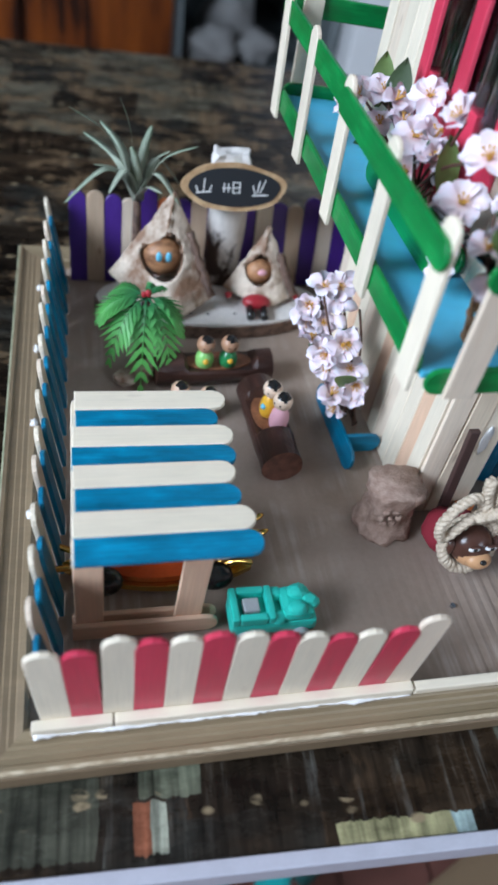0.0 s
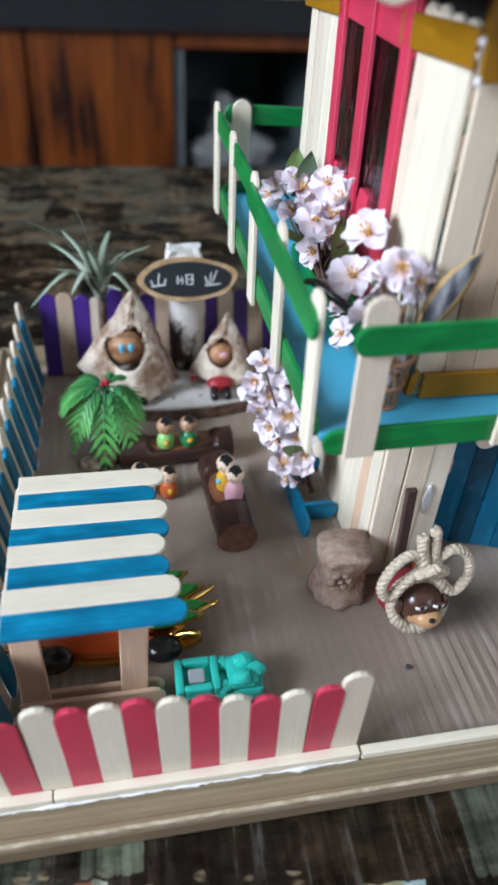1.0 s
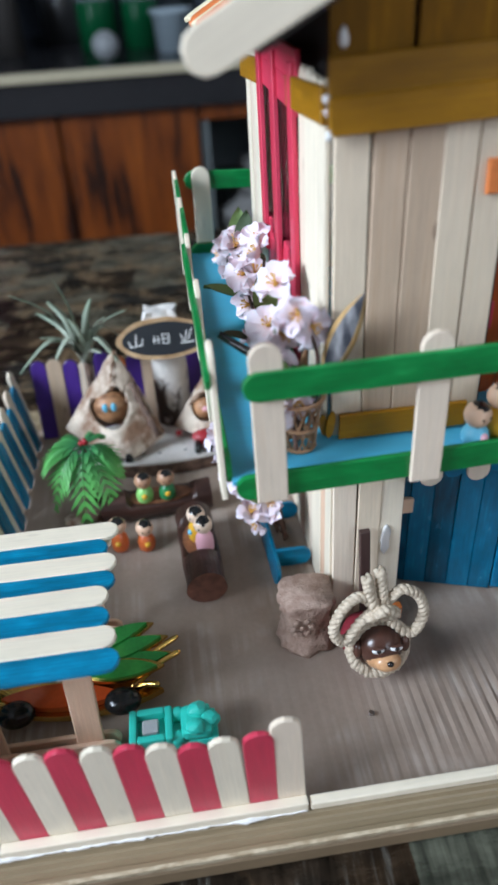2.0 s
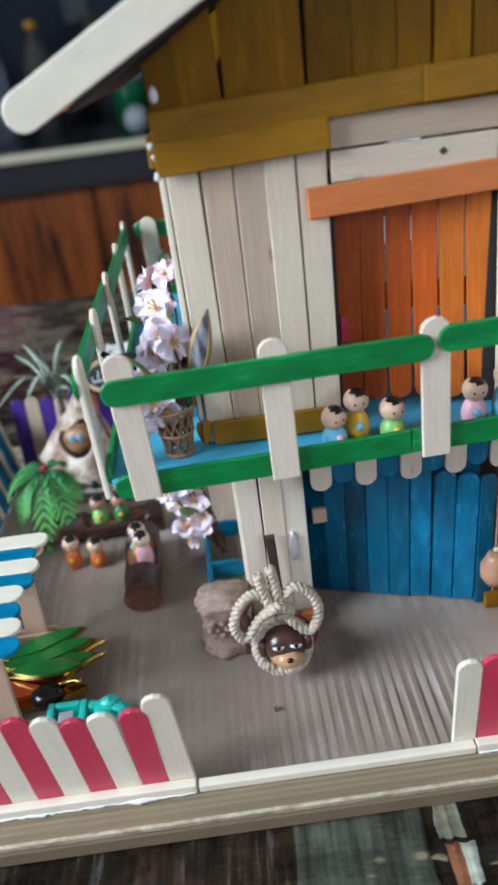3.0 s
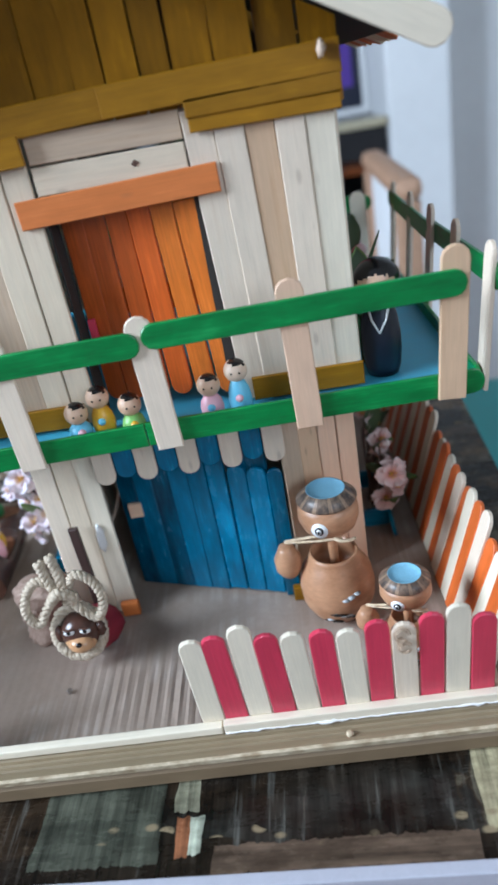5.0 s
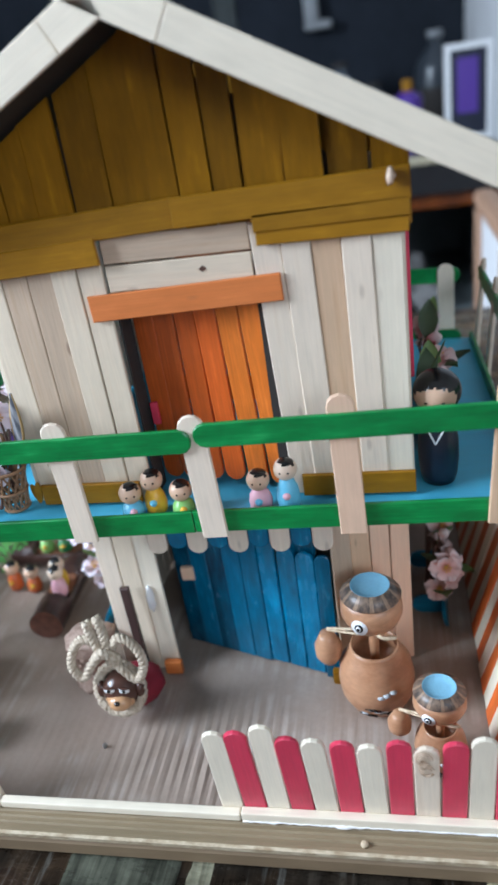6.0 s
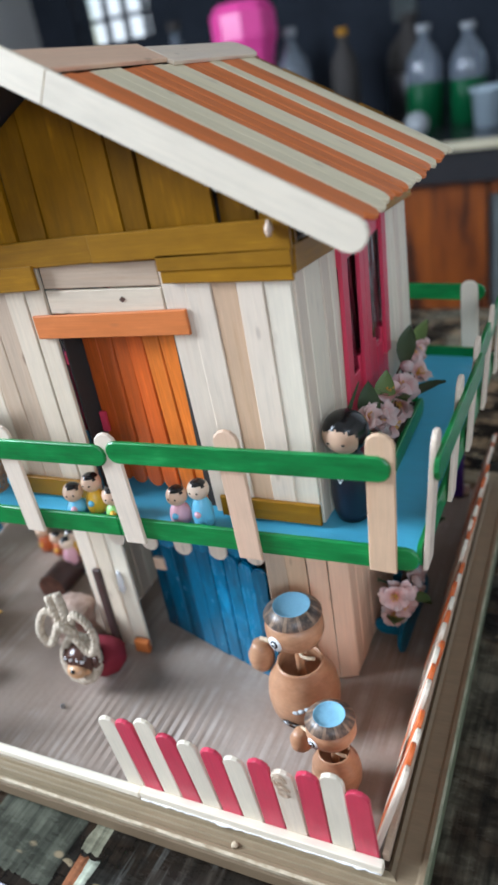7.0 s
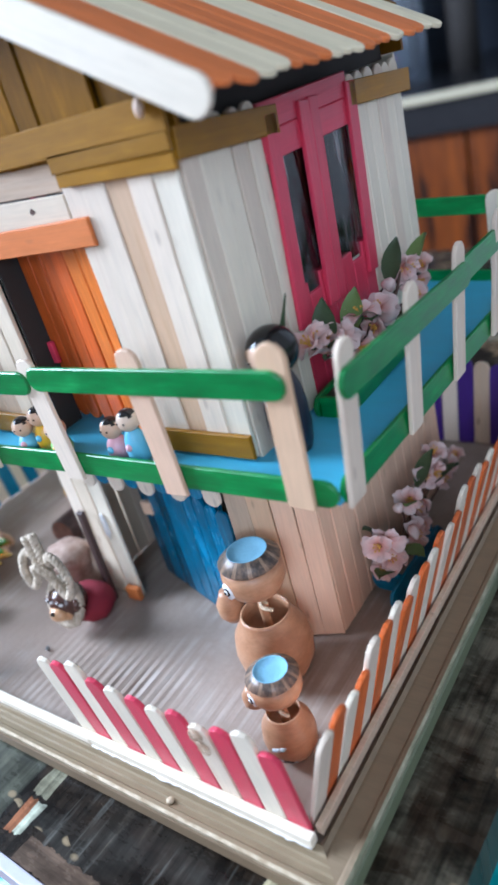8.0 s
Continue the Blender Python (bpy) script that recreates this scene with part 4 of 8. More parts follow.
stool(-0.10, 0.155, 0.40, 8)
stool(0.30, 0.235, 0.44, -6)
chair = thing("chair", (0.512, 0.655, FLOOR_Z), "chair with a teal seat and white backrest with brown top", "chair")
part("seat", new_box((0.33, 0.45, -0.32), (0.75, 0.90, -0.29), 0.01), M_TEAL, chair)
for x in (0.322, 0.73):
    for y in (0.49, 0.875):
        part("leg", new_box((x - 0.015, y - 0.015, FLOOR_Z), (x + 0.015, y + 0.015, -0.3205), 0.003), M_BROWNWOOD, chair)
for y in (0.635, 0.875):
    part("back_post", new_box((0.297, y - 0.014, -0.2895), (0.324, y + 0.014, 0.072), 0.004), M_BROWNWOOD, chair)
part("back_panel", new_box((0.304, 0.650, -0.12), (0.318, 0.860, 0.0715), 0.003), M_WALLPAINT, chair)
part("top_rail", new_box((0.296, 0.615, 0.0725), (0.326, 0.895, 0.096), 0.010), M_BROWNWOOD, chair)


M_BEADGREEN = two_tone("worn_green_bead", (0.19, 0.20, 0.12), (0.38, 0.36, 0.25), 240, 0.40, 0.66, (1, 0.4, 1))
M_FRAMEBROWN = stick_paint("brown_moulding", (0.215, 0.155, 0.092), 0.14, 0.22, 0.0, 0.5)
# ---- the display board and its moulding ----
BX0, BX1, BY0, BY1 = -0.1375, 0.2205, 0.0, 0.286
board = thing("display_board", (0.04, 0.14, TABLE_Z), "brown cardboard display base in an olive wooden picture-frame moulding", "model base")


def card_sheet():
    bm = bmesh.new()
    nx, ny = 240, 60
    vs = []
    for j in range(ny + 1):
        row = []
        for i in range(nx + 1):
            x = BX0 + (BX1 - BX0) * i / nx
            y = BY0 + (BY1 - BY0) * j / ny
            k = max(0.0, -0.12 + 0.8 * noise.noise(Vector((x * 14, y * 12, 3.1)))) + 1.1 * math.exp(-((x - 0.075) / 0.05) ** 2 - ((y - 0.025) / 0.032) ** 2)
            k *= min(1.3, max(0.25, 0.75 + 1.1 * noise.noise(Vector((x * 26, y * 34, 7.7)))))
            z = -0.0004 + 0.00036 * k * math.sin(2 * math.pi * x / 0.0050 + 0.8 * math.sin(y * 24) + 1.2 * noise.noise(Vector((x * 30, y * 6, 0))))
            row.append(bm.verts.new((x, y, z)))
        vs.append(row)
    for j in range(ny):
        for i in range(nx):
            bm.faces.new((vs[j][i], vs[j][i + 1], vs[j + 1][i + 1], vs[j + 1][i]))
    r = bmesh.ops.extrude_face_region(bm, geom=bm.faces[:])
    for v in r["geom"]:
        if isinstance(v, bmesh.types.BMVert):
            v.co.z = TABLE_Z + 0.0005
    return bm


part("floor_sheet", card_sheet(), M_CARD, board, "brown corrugated card with pressed ridges")


def moulding(a, b, out, names, top=None, bead=None, smooth_top=False):
    """One side of the frame from corner a to corner b, with out pointing away from the board; mitred."""
    prof = [(0.0, -0.0066), (0.0, 0.0047), (0.0015, 0.0060), (0.0038, 0.0054), (0.0044, 0.0048), (0.0062, 0.0052), (0.0068, 0.0046), (0.0088, 0.0050), (0.0094, 0.0044), (0.0118, 0.0050), (0.0126, 0.0062), (0.0142, 0.0064)]
    if smooth_top:
        prof = prof[:3] + [(0.0030, 0.0046), (0.0040, 0.0049), (0.0112, 0.0050), (0.0124, 0.0061), (0.0142, 0.0064)]
    outer = [(0.0142, 0.0064), (0.0152, 0.0056), (0.0150, 0.0034), (0.0136, 0.0022)]
    face = [(0.0136, 0.0022), (0.0148, 0.0006), (0.0150, -0.0052), (0.0136, -0.0066)]
    a, b, o = Vector(a), Vector(b), Vector(out)
    d = (b - a).normalized()

    def run(p, close):
        bm = bmesh.new()
        rows = []
        for base, s in ((a, -1), (b, 1)):
            rows.append([bm.verts.new(base + o * u + d * s * u + Vector((0, 0, z))) for u, z in p])
        for i in range(len(p) - 1):
            bm.faces.new((rows[0][i], rows[0][i + 1], rows[1][i + 1], rows[1][i]))
        if close:
            bm.faces.new((rows[0][-1], rows[0][0], rows[1][0], rows[1][-1]))
            bm.faces.new(rows[0][::-1])
            bm.faces.new(rows[1])
        return bm

    side = part("moulding", run(prof + [(0.0135, 0.0022), (0.0135, -0.0066)], True), top or M_FRAME, board, "olive wooden frame moulding with fine grooves")
    part("lip", run(outer, True), bead or M_CREAM, side, "worn green bead" if bead else "chipped cream bead")
    part("outer_face", run(face, True), names, side)


moulding((BX0, BY0 + 0.0, 0), (BX1, BY0 + 0.0, 0), (0, -1, 0), M_FRAMEDARK)
moulding((BX1, BY0, 0), (BX1, BY1, 0), (1, 0, 0), M_FRAMEGREEN, M_FRAMEBROWN, M_BEADGREEN, True)
moulding((BX1, BY1, 0), (BX0, BY1, 0), (0, 1, 0), M_FRAMEDARK)
moulding((BX0, BY1, 0), (BX0, BY0, 0), (-1, 0, 0), M_FRAMEGREEN, M_FRAMEBROWN, M_BEADGREEN)


def glue_blob(parent, at, size, seed):
    bm = bmesh.new()
    blob(bm, at, size, 0, 2, 0.5, seed)
    part("glue", bm, M_GLUE, parent, "blob of clear hot glue", smooth=True)


def glue_bead(parent, a, b, size, seed):
    """A lumpy bead of hot glue along the foot of a strip, thick in places and nearly gone in others."""
    rng = random.Random(seed)
    n = int((b - a) / 0.0016)
    bm = bmesh.new()
    pts = [(a + (b - a) * i / n, -0.0041 + rng.uniform(-0.0002, 0.0002), 0.0066 + rng.uniform(-0.0003, 0.0003)) for i in range(n + 1)]
    tube(bm, pts, [max(0.0003, size * (0.55 + 1.5 * noise.noise(Vector((p[0] * 70, seed, 0)))) + rng.uniform(-0.0002, 0.0002)) for p in pts], 7)
    part("glue", bm, M_GLUE, parent, "lumpy bead of hot glue", smooth=True)


# ---- fences ----
def fence(name_label, group="picket fences"):
    return thing("fence", (0, 0, 0.0), name_label, "fence", group)


front_left = fence("front picket fence of white and raspberry-red craft sticks")
TIPS_A = [(-0.1304, 0.0600), (-0.1201, 0.0590), (-0.1083, 0.0650), (-0.0990, 0.0625), (-0.0887, 0.0623), (-0.0790, 0.0629), (-0.0683, 0.0612), (-0.0583, 0.0597), (-0.0486, 0.0577), (-0.0385, 0.0553), (-0.0286, 0.0560), (-0.0171, 0.0560), (-0.0082, 0.0614)]
for i, (x, z) in enumerate(TIPS_A):
    bx = -0.1280 + i * (0.1280 - 0.0058) / 12
    stick(front_left, (bx, 0.0012, 0.0066), (x, -0.0033, z + 0.0005), (0, -1, -0.12), (M_PALE if i == 12 else M_WHITE) if i % 2 == 0 else M_RED, "picket", width=0.0104)
for a, b in ((-0.1362, -0.1095), (-0.1090, -0.0005)):
    part("base_strip", new_box((a, -0.0040, 0.0062), (b, -0.0002, 0.0108), 0.0006), M_WHITE, front_left, "white stick glued on edge")
glue_bead(front_left, -0.1355, -0.0010, 0.0009, 5)
path_strip = thing("threshold_strip", (0.054, -0.002, 0.006), "white craft stick lying along the open front edge", "trim")
part("strip", new_box((0.0003, -0.0040, 0.0062), (0.1080, -0.0002, 0.0100), 0.0006), M_WHITE, path_strip)

front_right = fence("white and raspberry-red craft-stick picket fence with one peeled picket")
TIPS_B = [(0.1038, 0.0568), (0.1123, 0.0575), (0.1226, 0.0610), (0.1318, 0.0555), (0.1416, 0.0546), (0.1525, 0.0540), (0.1624, 0.0528), (0.1734, 0.0553), (0.1831, 0.0526), (0.1936, 0.0556), (0.2035, 0.0582), (0.2127, 0.0525)]
for i, (x, z) in enumerate(TIPS_B):
    bx = 0.1045 + i * (0.2125 - 0.1045) / 11
    stick(front_right, (bx, 0.0012, 0.0066), (x, -0.0036, z + 0.0005), (0, -1, -0.1), M_PALE if i == 8 else M_WHITE if i % 2 == 0 else M_RED, "picket", width=0.0092)
for k, (dx, z, rx_, rz_) in enumerate(((-0.0003, 0.0480, 0.0030, 0.0034), (0.0006, 0.0410, 0.0026, 0.0028), (-0.0008, 0.0445, 0.0012, 0.0022))):
    bm = bmesh.new()
    for q in range(2):
        tube(bm, [(0.1826 + dx + (rx_ - 0.0009 * q) * math.cos(a), -0.0046 - 0.1 * (z - 0.045) - 0.0002 * q, z + (rz_ - 0.0009 * q) * math.sin(a)) for a in np.linspace(0.4 * k, 5.4 + 0.4 * k, 14)], 0.0003, 5)
    part("peeled_curl", bm, M_TAN, front_right, "curl of peeling paint", smooth=True)
part("base_strip", new_box((0.1085, -0.0040, 0.0062), (0.2195, -0.0002, 0.0108), 0.0006), M_WHITE, front_right, "white stick glued on edge")
glue_bead(front_right, 0.1090, 0.2190, 0.0005, 9)

side_right = fence("side picket fence of orange and pale wood craft sticks")
for i in range(28):
    y = 0.0085 + i * 0.00965
    z = (0.0545, 0.0565, 0.0535, 0.0530, 0.0605, 0.0580, 0.0585, 0.0540, 0.0560, 0.0545)[i % 10]
    stick(side_right, (0.2130 + RNG.uniform(-0.0003, 0.0003), y, 0.0006), (0.2288 + RNG.uniform(-0.0006, 0.0006), y + RNG.uniform(-0.001, 0.001), z), (1, 0, 0), M_FENCEORANGE if i % 2 else (M_PALE if i % 4 == 0 else M_WHITE), "picket")
for a, b in ((0.002, 0.112), (0.1125, 0.222), (0.2225, 0.284)):
    part("base_strip", new_box((0.2178, a, 0.0062), (0.2206, b, 0.0106), 0.0006), M_TAN, side_right)

side_left = fence("side picket fence of blue, white and bare wood craft sticks")
for i in range(28):
    y = 0.010 + i * 0.0097
    z = (0.0445, 0.051, 0.0460, 0.050, 0.0435, 0.0495, 0.0465, 0.0525, 0.045, 0.0485)[i % 10]
    stick(side_left, (-0.1285 + 0.012 * y + (-0.0011 if i % 2 else 0.0011), y, 0.0008), (-0.1338 + 0.004 * y + (-0.0011 if i % 2 else 0.0011), y + RNG.uniform(-0.0012, 0.0012), z), (-1, 0, 0), M_BLUE if i % 2 == 0 else (M_WHITE, M_PALE, M_WHITE)[i % 3], "picket")
for i in range(4):
    glue_blob(side_left, (-0.1395, 0.09 + 0.055 * i, 0.006), (0.0018, 0.0025, 0.0022), i + 40)

back_fence = fence("back picket fence of purple and bare wood craft sticks")
for i in range(33):
    x = -0.1171 + i * 0.00995
    z = 0.0505 + 0.0025 * math.sin(i * 1.9) + (0.002 if i % 2 == 0 else 0)
    stick(back_fence, (x, 0.2730, 0.0005), (x + RNG.uniform(-0.0008, 0.0008), 0.2835, z), (0, -1, 0.2), M_PURPLE if i % 2 == 0 else (M_TAN, M_PALE, M_ROOFORANGE if i == 5 else M_PALE)[(i // 2) % 3], "picket")
part("base_strip", new_box((-0.122, 0.2755, 0.0006), (0.21, 0.278, 0.0085), 0.0005), M_PALE, back_fence)


# ---- the stick house ----
HX0, HX1, HY0, HY1 = 0.0225, 0.1840, 0.0670, 0.2350
LX0, LX1, LY0 = 0.0290, 0.1800, 0.0870
DECK_Z = 0.1188
house = thing("stick_house", (0.103, 0.15, 0.0), "two-storey craft-stick house with mustard gable, striped roof and turquoise balcony", "model house")


def wall_run(a, b, z0, z1, normal, tones, name="wall_board", r1=False, pitch=0.00985, skip=()):
    """Upright sticks side by side from a to b on the ground plan."""
    a, b = Vector((*a, 0)), Vector((*b, 0))
    n = max(1, round((b - a).length / pitch))
    for i in range(n):
        p = a.lerp(b, (i + 0.5) / n)
        if any(lo <= i <= hi for lo, hi in skip):
            continue
        lift = RNG.uniform(-0.0004, 0.0004)
        n3 = Vector(normal)
        p = p + n3 * lift
        top = z1 + RNG.uniform(-0.0006, 0.0006)
        lean = (b - a).normalized() * RNG.uniform(-0.0008, 0.0008)
        stick(house, (p.x, p.y, z0), (p.x + lean.x, p.y + lean.y, top), normal, tones[i % len(tones)], name, False, r1, width=(b - a).length / n - RNG.choice((0.0001, 0.0002, 0.0003, 0.0007)))


# lower storey
wall_run((LX0, LY0), (0.0592, LY0), 0.0005, 0.108, (0, -1, 0), [M_PALE, M_CREAMWOOD, M_WHITE])
wall_run((0.1455, 0.0822), (LX1 + 0.001, 0.0975), 0.0005, 0.108, (0.40, -0.92, 0), [M_TAN, M_PEACH, M_PINKWOOD, M_PINKWOOD])
wall_run((LX0, LY0 + 0.001), (LX0, HY1 - 0.002), 0.0005, 0.108, (-1, 0, 0), [M_WHITE, M_PINKWOOD, M_WHITE, M_WHITE, M_PALE])
wall_run((LX1, 0.0985), (LX1, HY1 - 0.002), 0.0005, 0.108, (1, 0, 0), [M_PINKWOOD])
wall_run((LX0, HY1 - 0.001), (LX1, HY1 - 0.001), 0.0005, 0.108, (0, 1, 0), [M_PALE, M_TAN])
for x0, x1, y in ((0.0520, 0.0612, 0.0835), (0.1412, 0.1500, 0.0785)):
    part("foot", new_box((x0, y - 0.002, 0.0005), (x1, y + 0.0015, 0.0085), 0.0006), M_LINTEL if x0 < 0.1 else M_YELLOW, house, "orange-brown stick end" if x0 < 0.1 else "mustard stick end")
stick(house, (0.1412, 0.0822, 0.0005), (0.1412, 0.0822, 0.0755), (0, -1, 0), M_TEALBLUE, "door_post", False, True, 0.0072)
glue_blob(house, (0.0520, 0.0855, 0.048), (0.0022, 0.0008, 0.0085), 61)

# blue lower door, standing ajar into the house
hinge, free = Vector((0.1375, 0.0832, 0)), Vector((0.0600, 0.1090, 0))
along = (free - hinge).normalized()
out = Vector((along.y, -along.x, 0))
out = out if out.y < 0 else -out
door = part("door", new_box((-0.036, -0.0008, -0.005), (0.036, 0.0008, 0.005), 0.0002), M_TEALBLUE, house, "blue stick door standing ajar", m=Matrix.Translation((hinge + free) / 2 - out * 0.0019 + Vector((0, 0, 0.045))) @ Matrix.Rotation(math.atan2(along.y, along.x), 4, "Z"))
n_boards = 8
for i in range(n_boards):
    p = hinge.lerp(free, (i + 0.5) / n_boards)
    top = (0.0760, 0.0770, 0.0985, 0.0985, 0.1000, 0.1000, 0.1000, 0.1000)[i]
    # right boards get the lit blue, the rest the blue darkened for shade
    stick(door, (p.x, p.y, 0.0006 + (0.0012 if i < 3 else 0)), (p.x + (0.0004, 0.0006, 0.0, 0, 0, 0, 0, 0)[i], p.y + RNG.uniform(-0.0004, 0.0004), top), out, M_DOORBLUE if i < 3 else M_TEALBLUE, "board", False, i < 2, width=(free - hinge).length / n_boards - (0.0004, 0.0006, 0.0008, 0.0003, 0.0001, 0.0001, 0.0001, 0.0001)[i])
    if i < 2:
        p = p - out * 0.0026
        stick(door, (p.x, p.y, 0.0500), (p.x, p.y, 0.0985), out, M_TEALBLUE, "backing_board", False, False, width=(free - hinge).length / n_boards)
latch_at = hinge.lerp(free, 0.90) + out * 0.002
part("latch", new_box((latch_at.x - 0.0034, latch_at.y - 0.0012, 0.0455), (latch_at.x + 0.0034, latch_at.y + 0.0012, 0.0535), 0.0004), M_PINKWOOD, door, "square of bare wood")

# deck, sagging towards its far right corner
def sag(x, y):
    return -0.0105 * min(1.0, max(0.0, (x + 0.015) / 0.242)) * min(1.0, max(0.0, (y - 0.050) / 0.217))


bm = bmesh.new()
box(bm, (-0.0150, 0.0480, DECK_Z - 0.0022), (0.2270, 0.2670, DECK_Z), 0, 0.0004)
for v in bm.verts:
    v.co.z += sag(v.co.x, v.co.y)
part("deck", bm, M_DECK, house, "turquoise painted balcony floor")
for i in range(5):
    part("scallop", stick_mesh(0.0290, 0.0092, 0.002, False, True, M_PALE), None, house, m=Matrix.Translation((0.0660 + i * 0.0194, 0.0775, 0.1110)) @ Matrix.Rotation(radians(90), 4, "Y") @ Matrix.Rotation(radians(90), 4, "X"))
    if i < 4:
        part("scallop", stick_mesh(0.0270, 0.0092, 0.002, False, True, M_TEALBLUE), None, house, m=Matrix.Translation((0.0757 + i * 0.0194, 0.0785, 0.1110)) @ Matrix.Rotation(radians(90), 4, "Y") @ Matrix.Rotation(radians(90), 4, "X"))

# balcony rails
RZ, FZ = 0.1585, 0.1195
for a, b, z0, z1 in ((-0.0105, 0.1035, 0.1565, 0.1582), (0.1045, 0.2212, 0.1602, 0.1622)):
    stick(house, (a, 0.0422, z0), (b, 0.0422, z1), (0, -1, 0), M_GREEN, "handrail", True, True)
for a, b, z0, z1 in ((-0.0140, 0.0965, 0.1162, 0.1194), (0.0970, 0.2280, 0.1196, 0.1216)):
    stick(house, (a, 0.0468, z0), (b, 0.0468, z1), (0, -1, 0), M_GREEN, "fascia", a < 0, b > 0.2)
for x0, x1, z0, z1 in ((-0.0022, -0.0032, 0.1116, 0.1702), (0.0495, 0.0487, 0.1124, 0.1684), (0.1055, 0.1038, 0.1134, 0.1682), (0.1606, 0.1594, 0.1136, 0.1730), (0.2150, 0.2178, 0.1165, 0.1754)):
    stick(house, (x0, 0.0446, z0), (x1, 0.0434, z1), (0, -1, 0), M_PEACH if x0 > 0.2 else M_PINKWOOD if x0 > 0.15 else M_PALE, "baluster", width=0.0102)
for x, s, ys in ((-0.0178, -1, (0.0548, 0.1045, 0.1560, 0.2100, 0.2610)), (0.2292, 1, (0.0565, 0.1065, 0.1540, 0.2040, 0.2560))):
    for y in ys:
        g = sag(x, y)
        stick(house, (x, y - 0.0015, (0.1110 if s < 0 else 0.1150) + g), (x + (-0.0006 if s < 0 else 0.0046), y + 0.0005, (0.1668 if s < 0 else 0.1712) + g), (s, 0, 0), M_WHITE if s < 0 else M_PALE, "baluster", width=0.0100)
    xr, xf, dz = x + (-0.0022 if s < 0 else 0.0056), x - s * 0.0022, 0.0 if s < 0 else 0.0018
    g1, g2, dip = sag(x, 0.1600), sag(x, 0.2690), 0.0 if s < 0 else 0.0020
    stick(house, (xr, 0.0490, 0.1565 + dz), (xr, 0.1600, 0.1580 + dz + g1 - dip), (s, 0, 0), M_GREEN, "handrail", True, True)
    stick(house, (xr - s * 0.0021, 0.1560, 0.1580 + dz + g1 - dip), (xr - s * 0.0021, 0.2690, 0.1585 + dz + g2), (s, 0, 0), M_GREEN, "handrail", True, True)
    stick(house, (xf, 0.0500, FZ), (xf, 0.1600, FZ + g1), (s, 0, 0), M_GREEN, "fascia", True, False)
    stick(house, (xf, 0.1605, FZ + g1), (xf, 0.2660, FZ + g2), (s, 0, 0), M_GREEN, "fascia", False, True)
for x in (-0.0040, 0.2125):
    stick(house, (x, 0.2700, 0.1125 + sag(x, 0.27)), (x, 0.2700, 0.1662 + sag(x, 0.27)), (0, 1, 0), M_WHITE, "baluster", width=0.0100)
for a, b in ((-0.013, 0.1035), (0.1045, 0.2215)):
    stick(house, (a, 0.2722, RZ + sag(a, 0.27)), (b, 0.2722, RZ + sag(b, 0.27)), (0, 1, 0), M_GREEN, "handrail", True, True)
    stick(house, (a, 0.2683, FZ + sag(a, 0.27)), (b, 0.2683, FZ + sag(b, 0.27)), (0, 1, 0), M_GREEN, "fascia", True, True)

# upper storey, front
T_LEFT, T_RIGHT = [M_CREAMWOOD, M_TAN, M_TAN, M_CREAMWOOD, M_CREAMWOOD], [M_PALE, M_PALE, M_PEACH, M_PALE, M_WHITE]
wall_run((HX0, HY0), (0.0750, HY0), DECK_Z + 0.0005, 0.2300, (0, -1, 0), T_LEFT)
# the boards right of the door lean, the first one most
for i, mat in enumerate(T_RIGHT):
    x = 0.1310 + (i + 0.5) * 0.0106
    y = HY0 - (0.0, 0.0007, 0.0002, 0.0009, 0.0004)[i]
    stick(house, (x + 0.0050 * (1 - (i + 0.5) / 5), y, DECK_Z + 0.0005), (x, y, 0.2300), (0, -1, 0), mat, "wall_board", False, False, width=0.0103)
for z, mat in ((0.2152, M_CREAMWOOD), (0.2258, M_TAN)):
    stick(house, (0.0757, HY0, z), (0.1310, HY0, z), (0, -1, 0), mat, "crosspiece", False, False)
bm = bmesh.new()
sheet_polygon(bm, [(0.1112, HY0 - 0.0013, 0.2158), (0.1126, HY0 - 0.0013, 0.2147), (0.1142, HY0 - 0.0013, 0.2159), (0.1127, HY0 - 0.0013, 0.2172)], (0, 0.0006, 0))
part("knot", bm, M_KNOT, house, "dark knot in the wood")
stick(house, (0.0670, 0.0647, 0.2050), (0.1410, 0.0647, 0.2070), (0, -1, 0), M_LINTEL, "lintel", False, False, 0.0100)
for x0, x1 in ((0.0245, 0.0700), (0.1400, 0.1850)):
    stick(house, (x0, 0.0640, DECK_Z + 0.0056), (x1, 0.0640, DECK_Z + 0.0056), (0, -1, 0), M_YELLOW, "skirting", False, False, 0.0096)

# mustard beams
stick(house, (0.0195, 0.0645, 0.2335), (0.1060, 0.0645, 0.2366), (0, -1, 0), M_YELLOW, "beam", False, False, 0.0105)
stick(house, (0.1055, 0.0632, 0.2366), (0.1872, 0.0632, 0.2380), (0, -1, 0), M_YELLOW, "beam", False, False, 0.0105)
stick(house, (0.0195, 0.0632, 0.2245), (0.0752, 0.0632, 0.2265), (0, -1, 0), M_YELLOW, "beam", False, False, 0.0098)
stick(house, (0.1335, 0.0632, 0.2302), (0.1868, 0.0632, 0.2305), (0, -1, 0), M_YELLOW, "beam", False, False, 0.0062)
stick(house, (0.1340, 0.0640, 0.2250), (0.1862, 0.0640, 0.2245), (0, -1, 0), M_YELLOW, "beam", False, False, 0.0052)

# added dark strip: blocks the view through the shaded gap left of the door
part("jamb", new_box((0.0753, HY0 + 0.0015, DECK_Z + 0.001), (0.0761, 0.0800, 0.2090)), M_DARK, house, "added dark strip for the shaded gap beside the door")
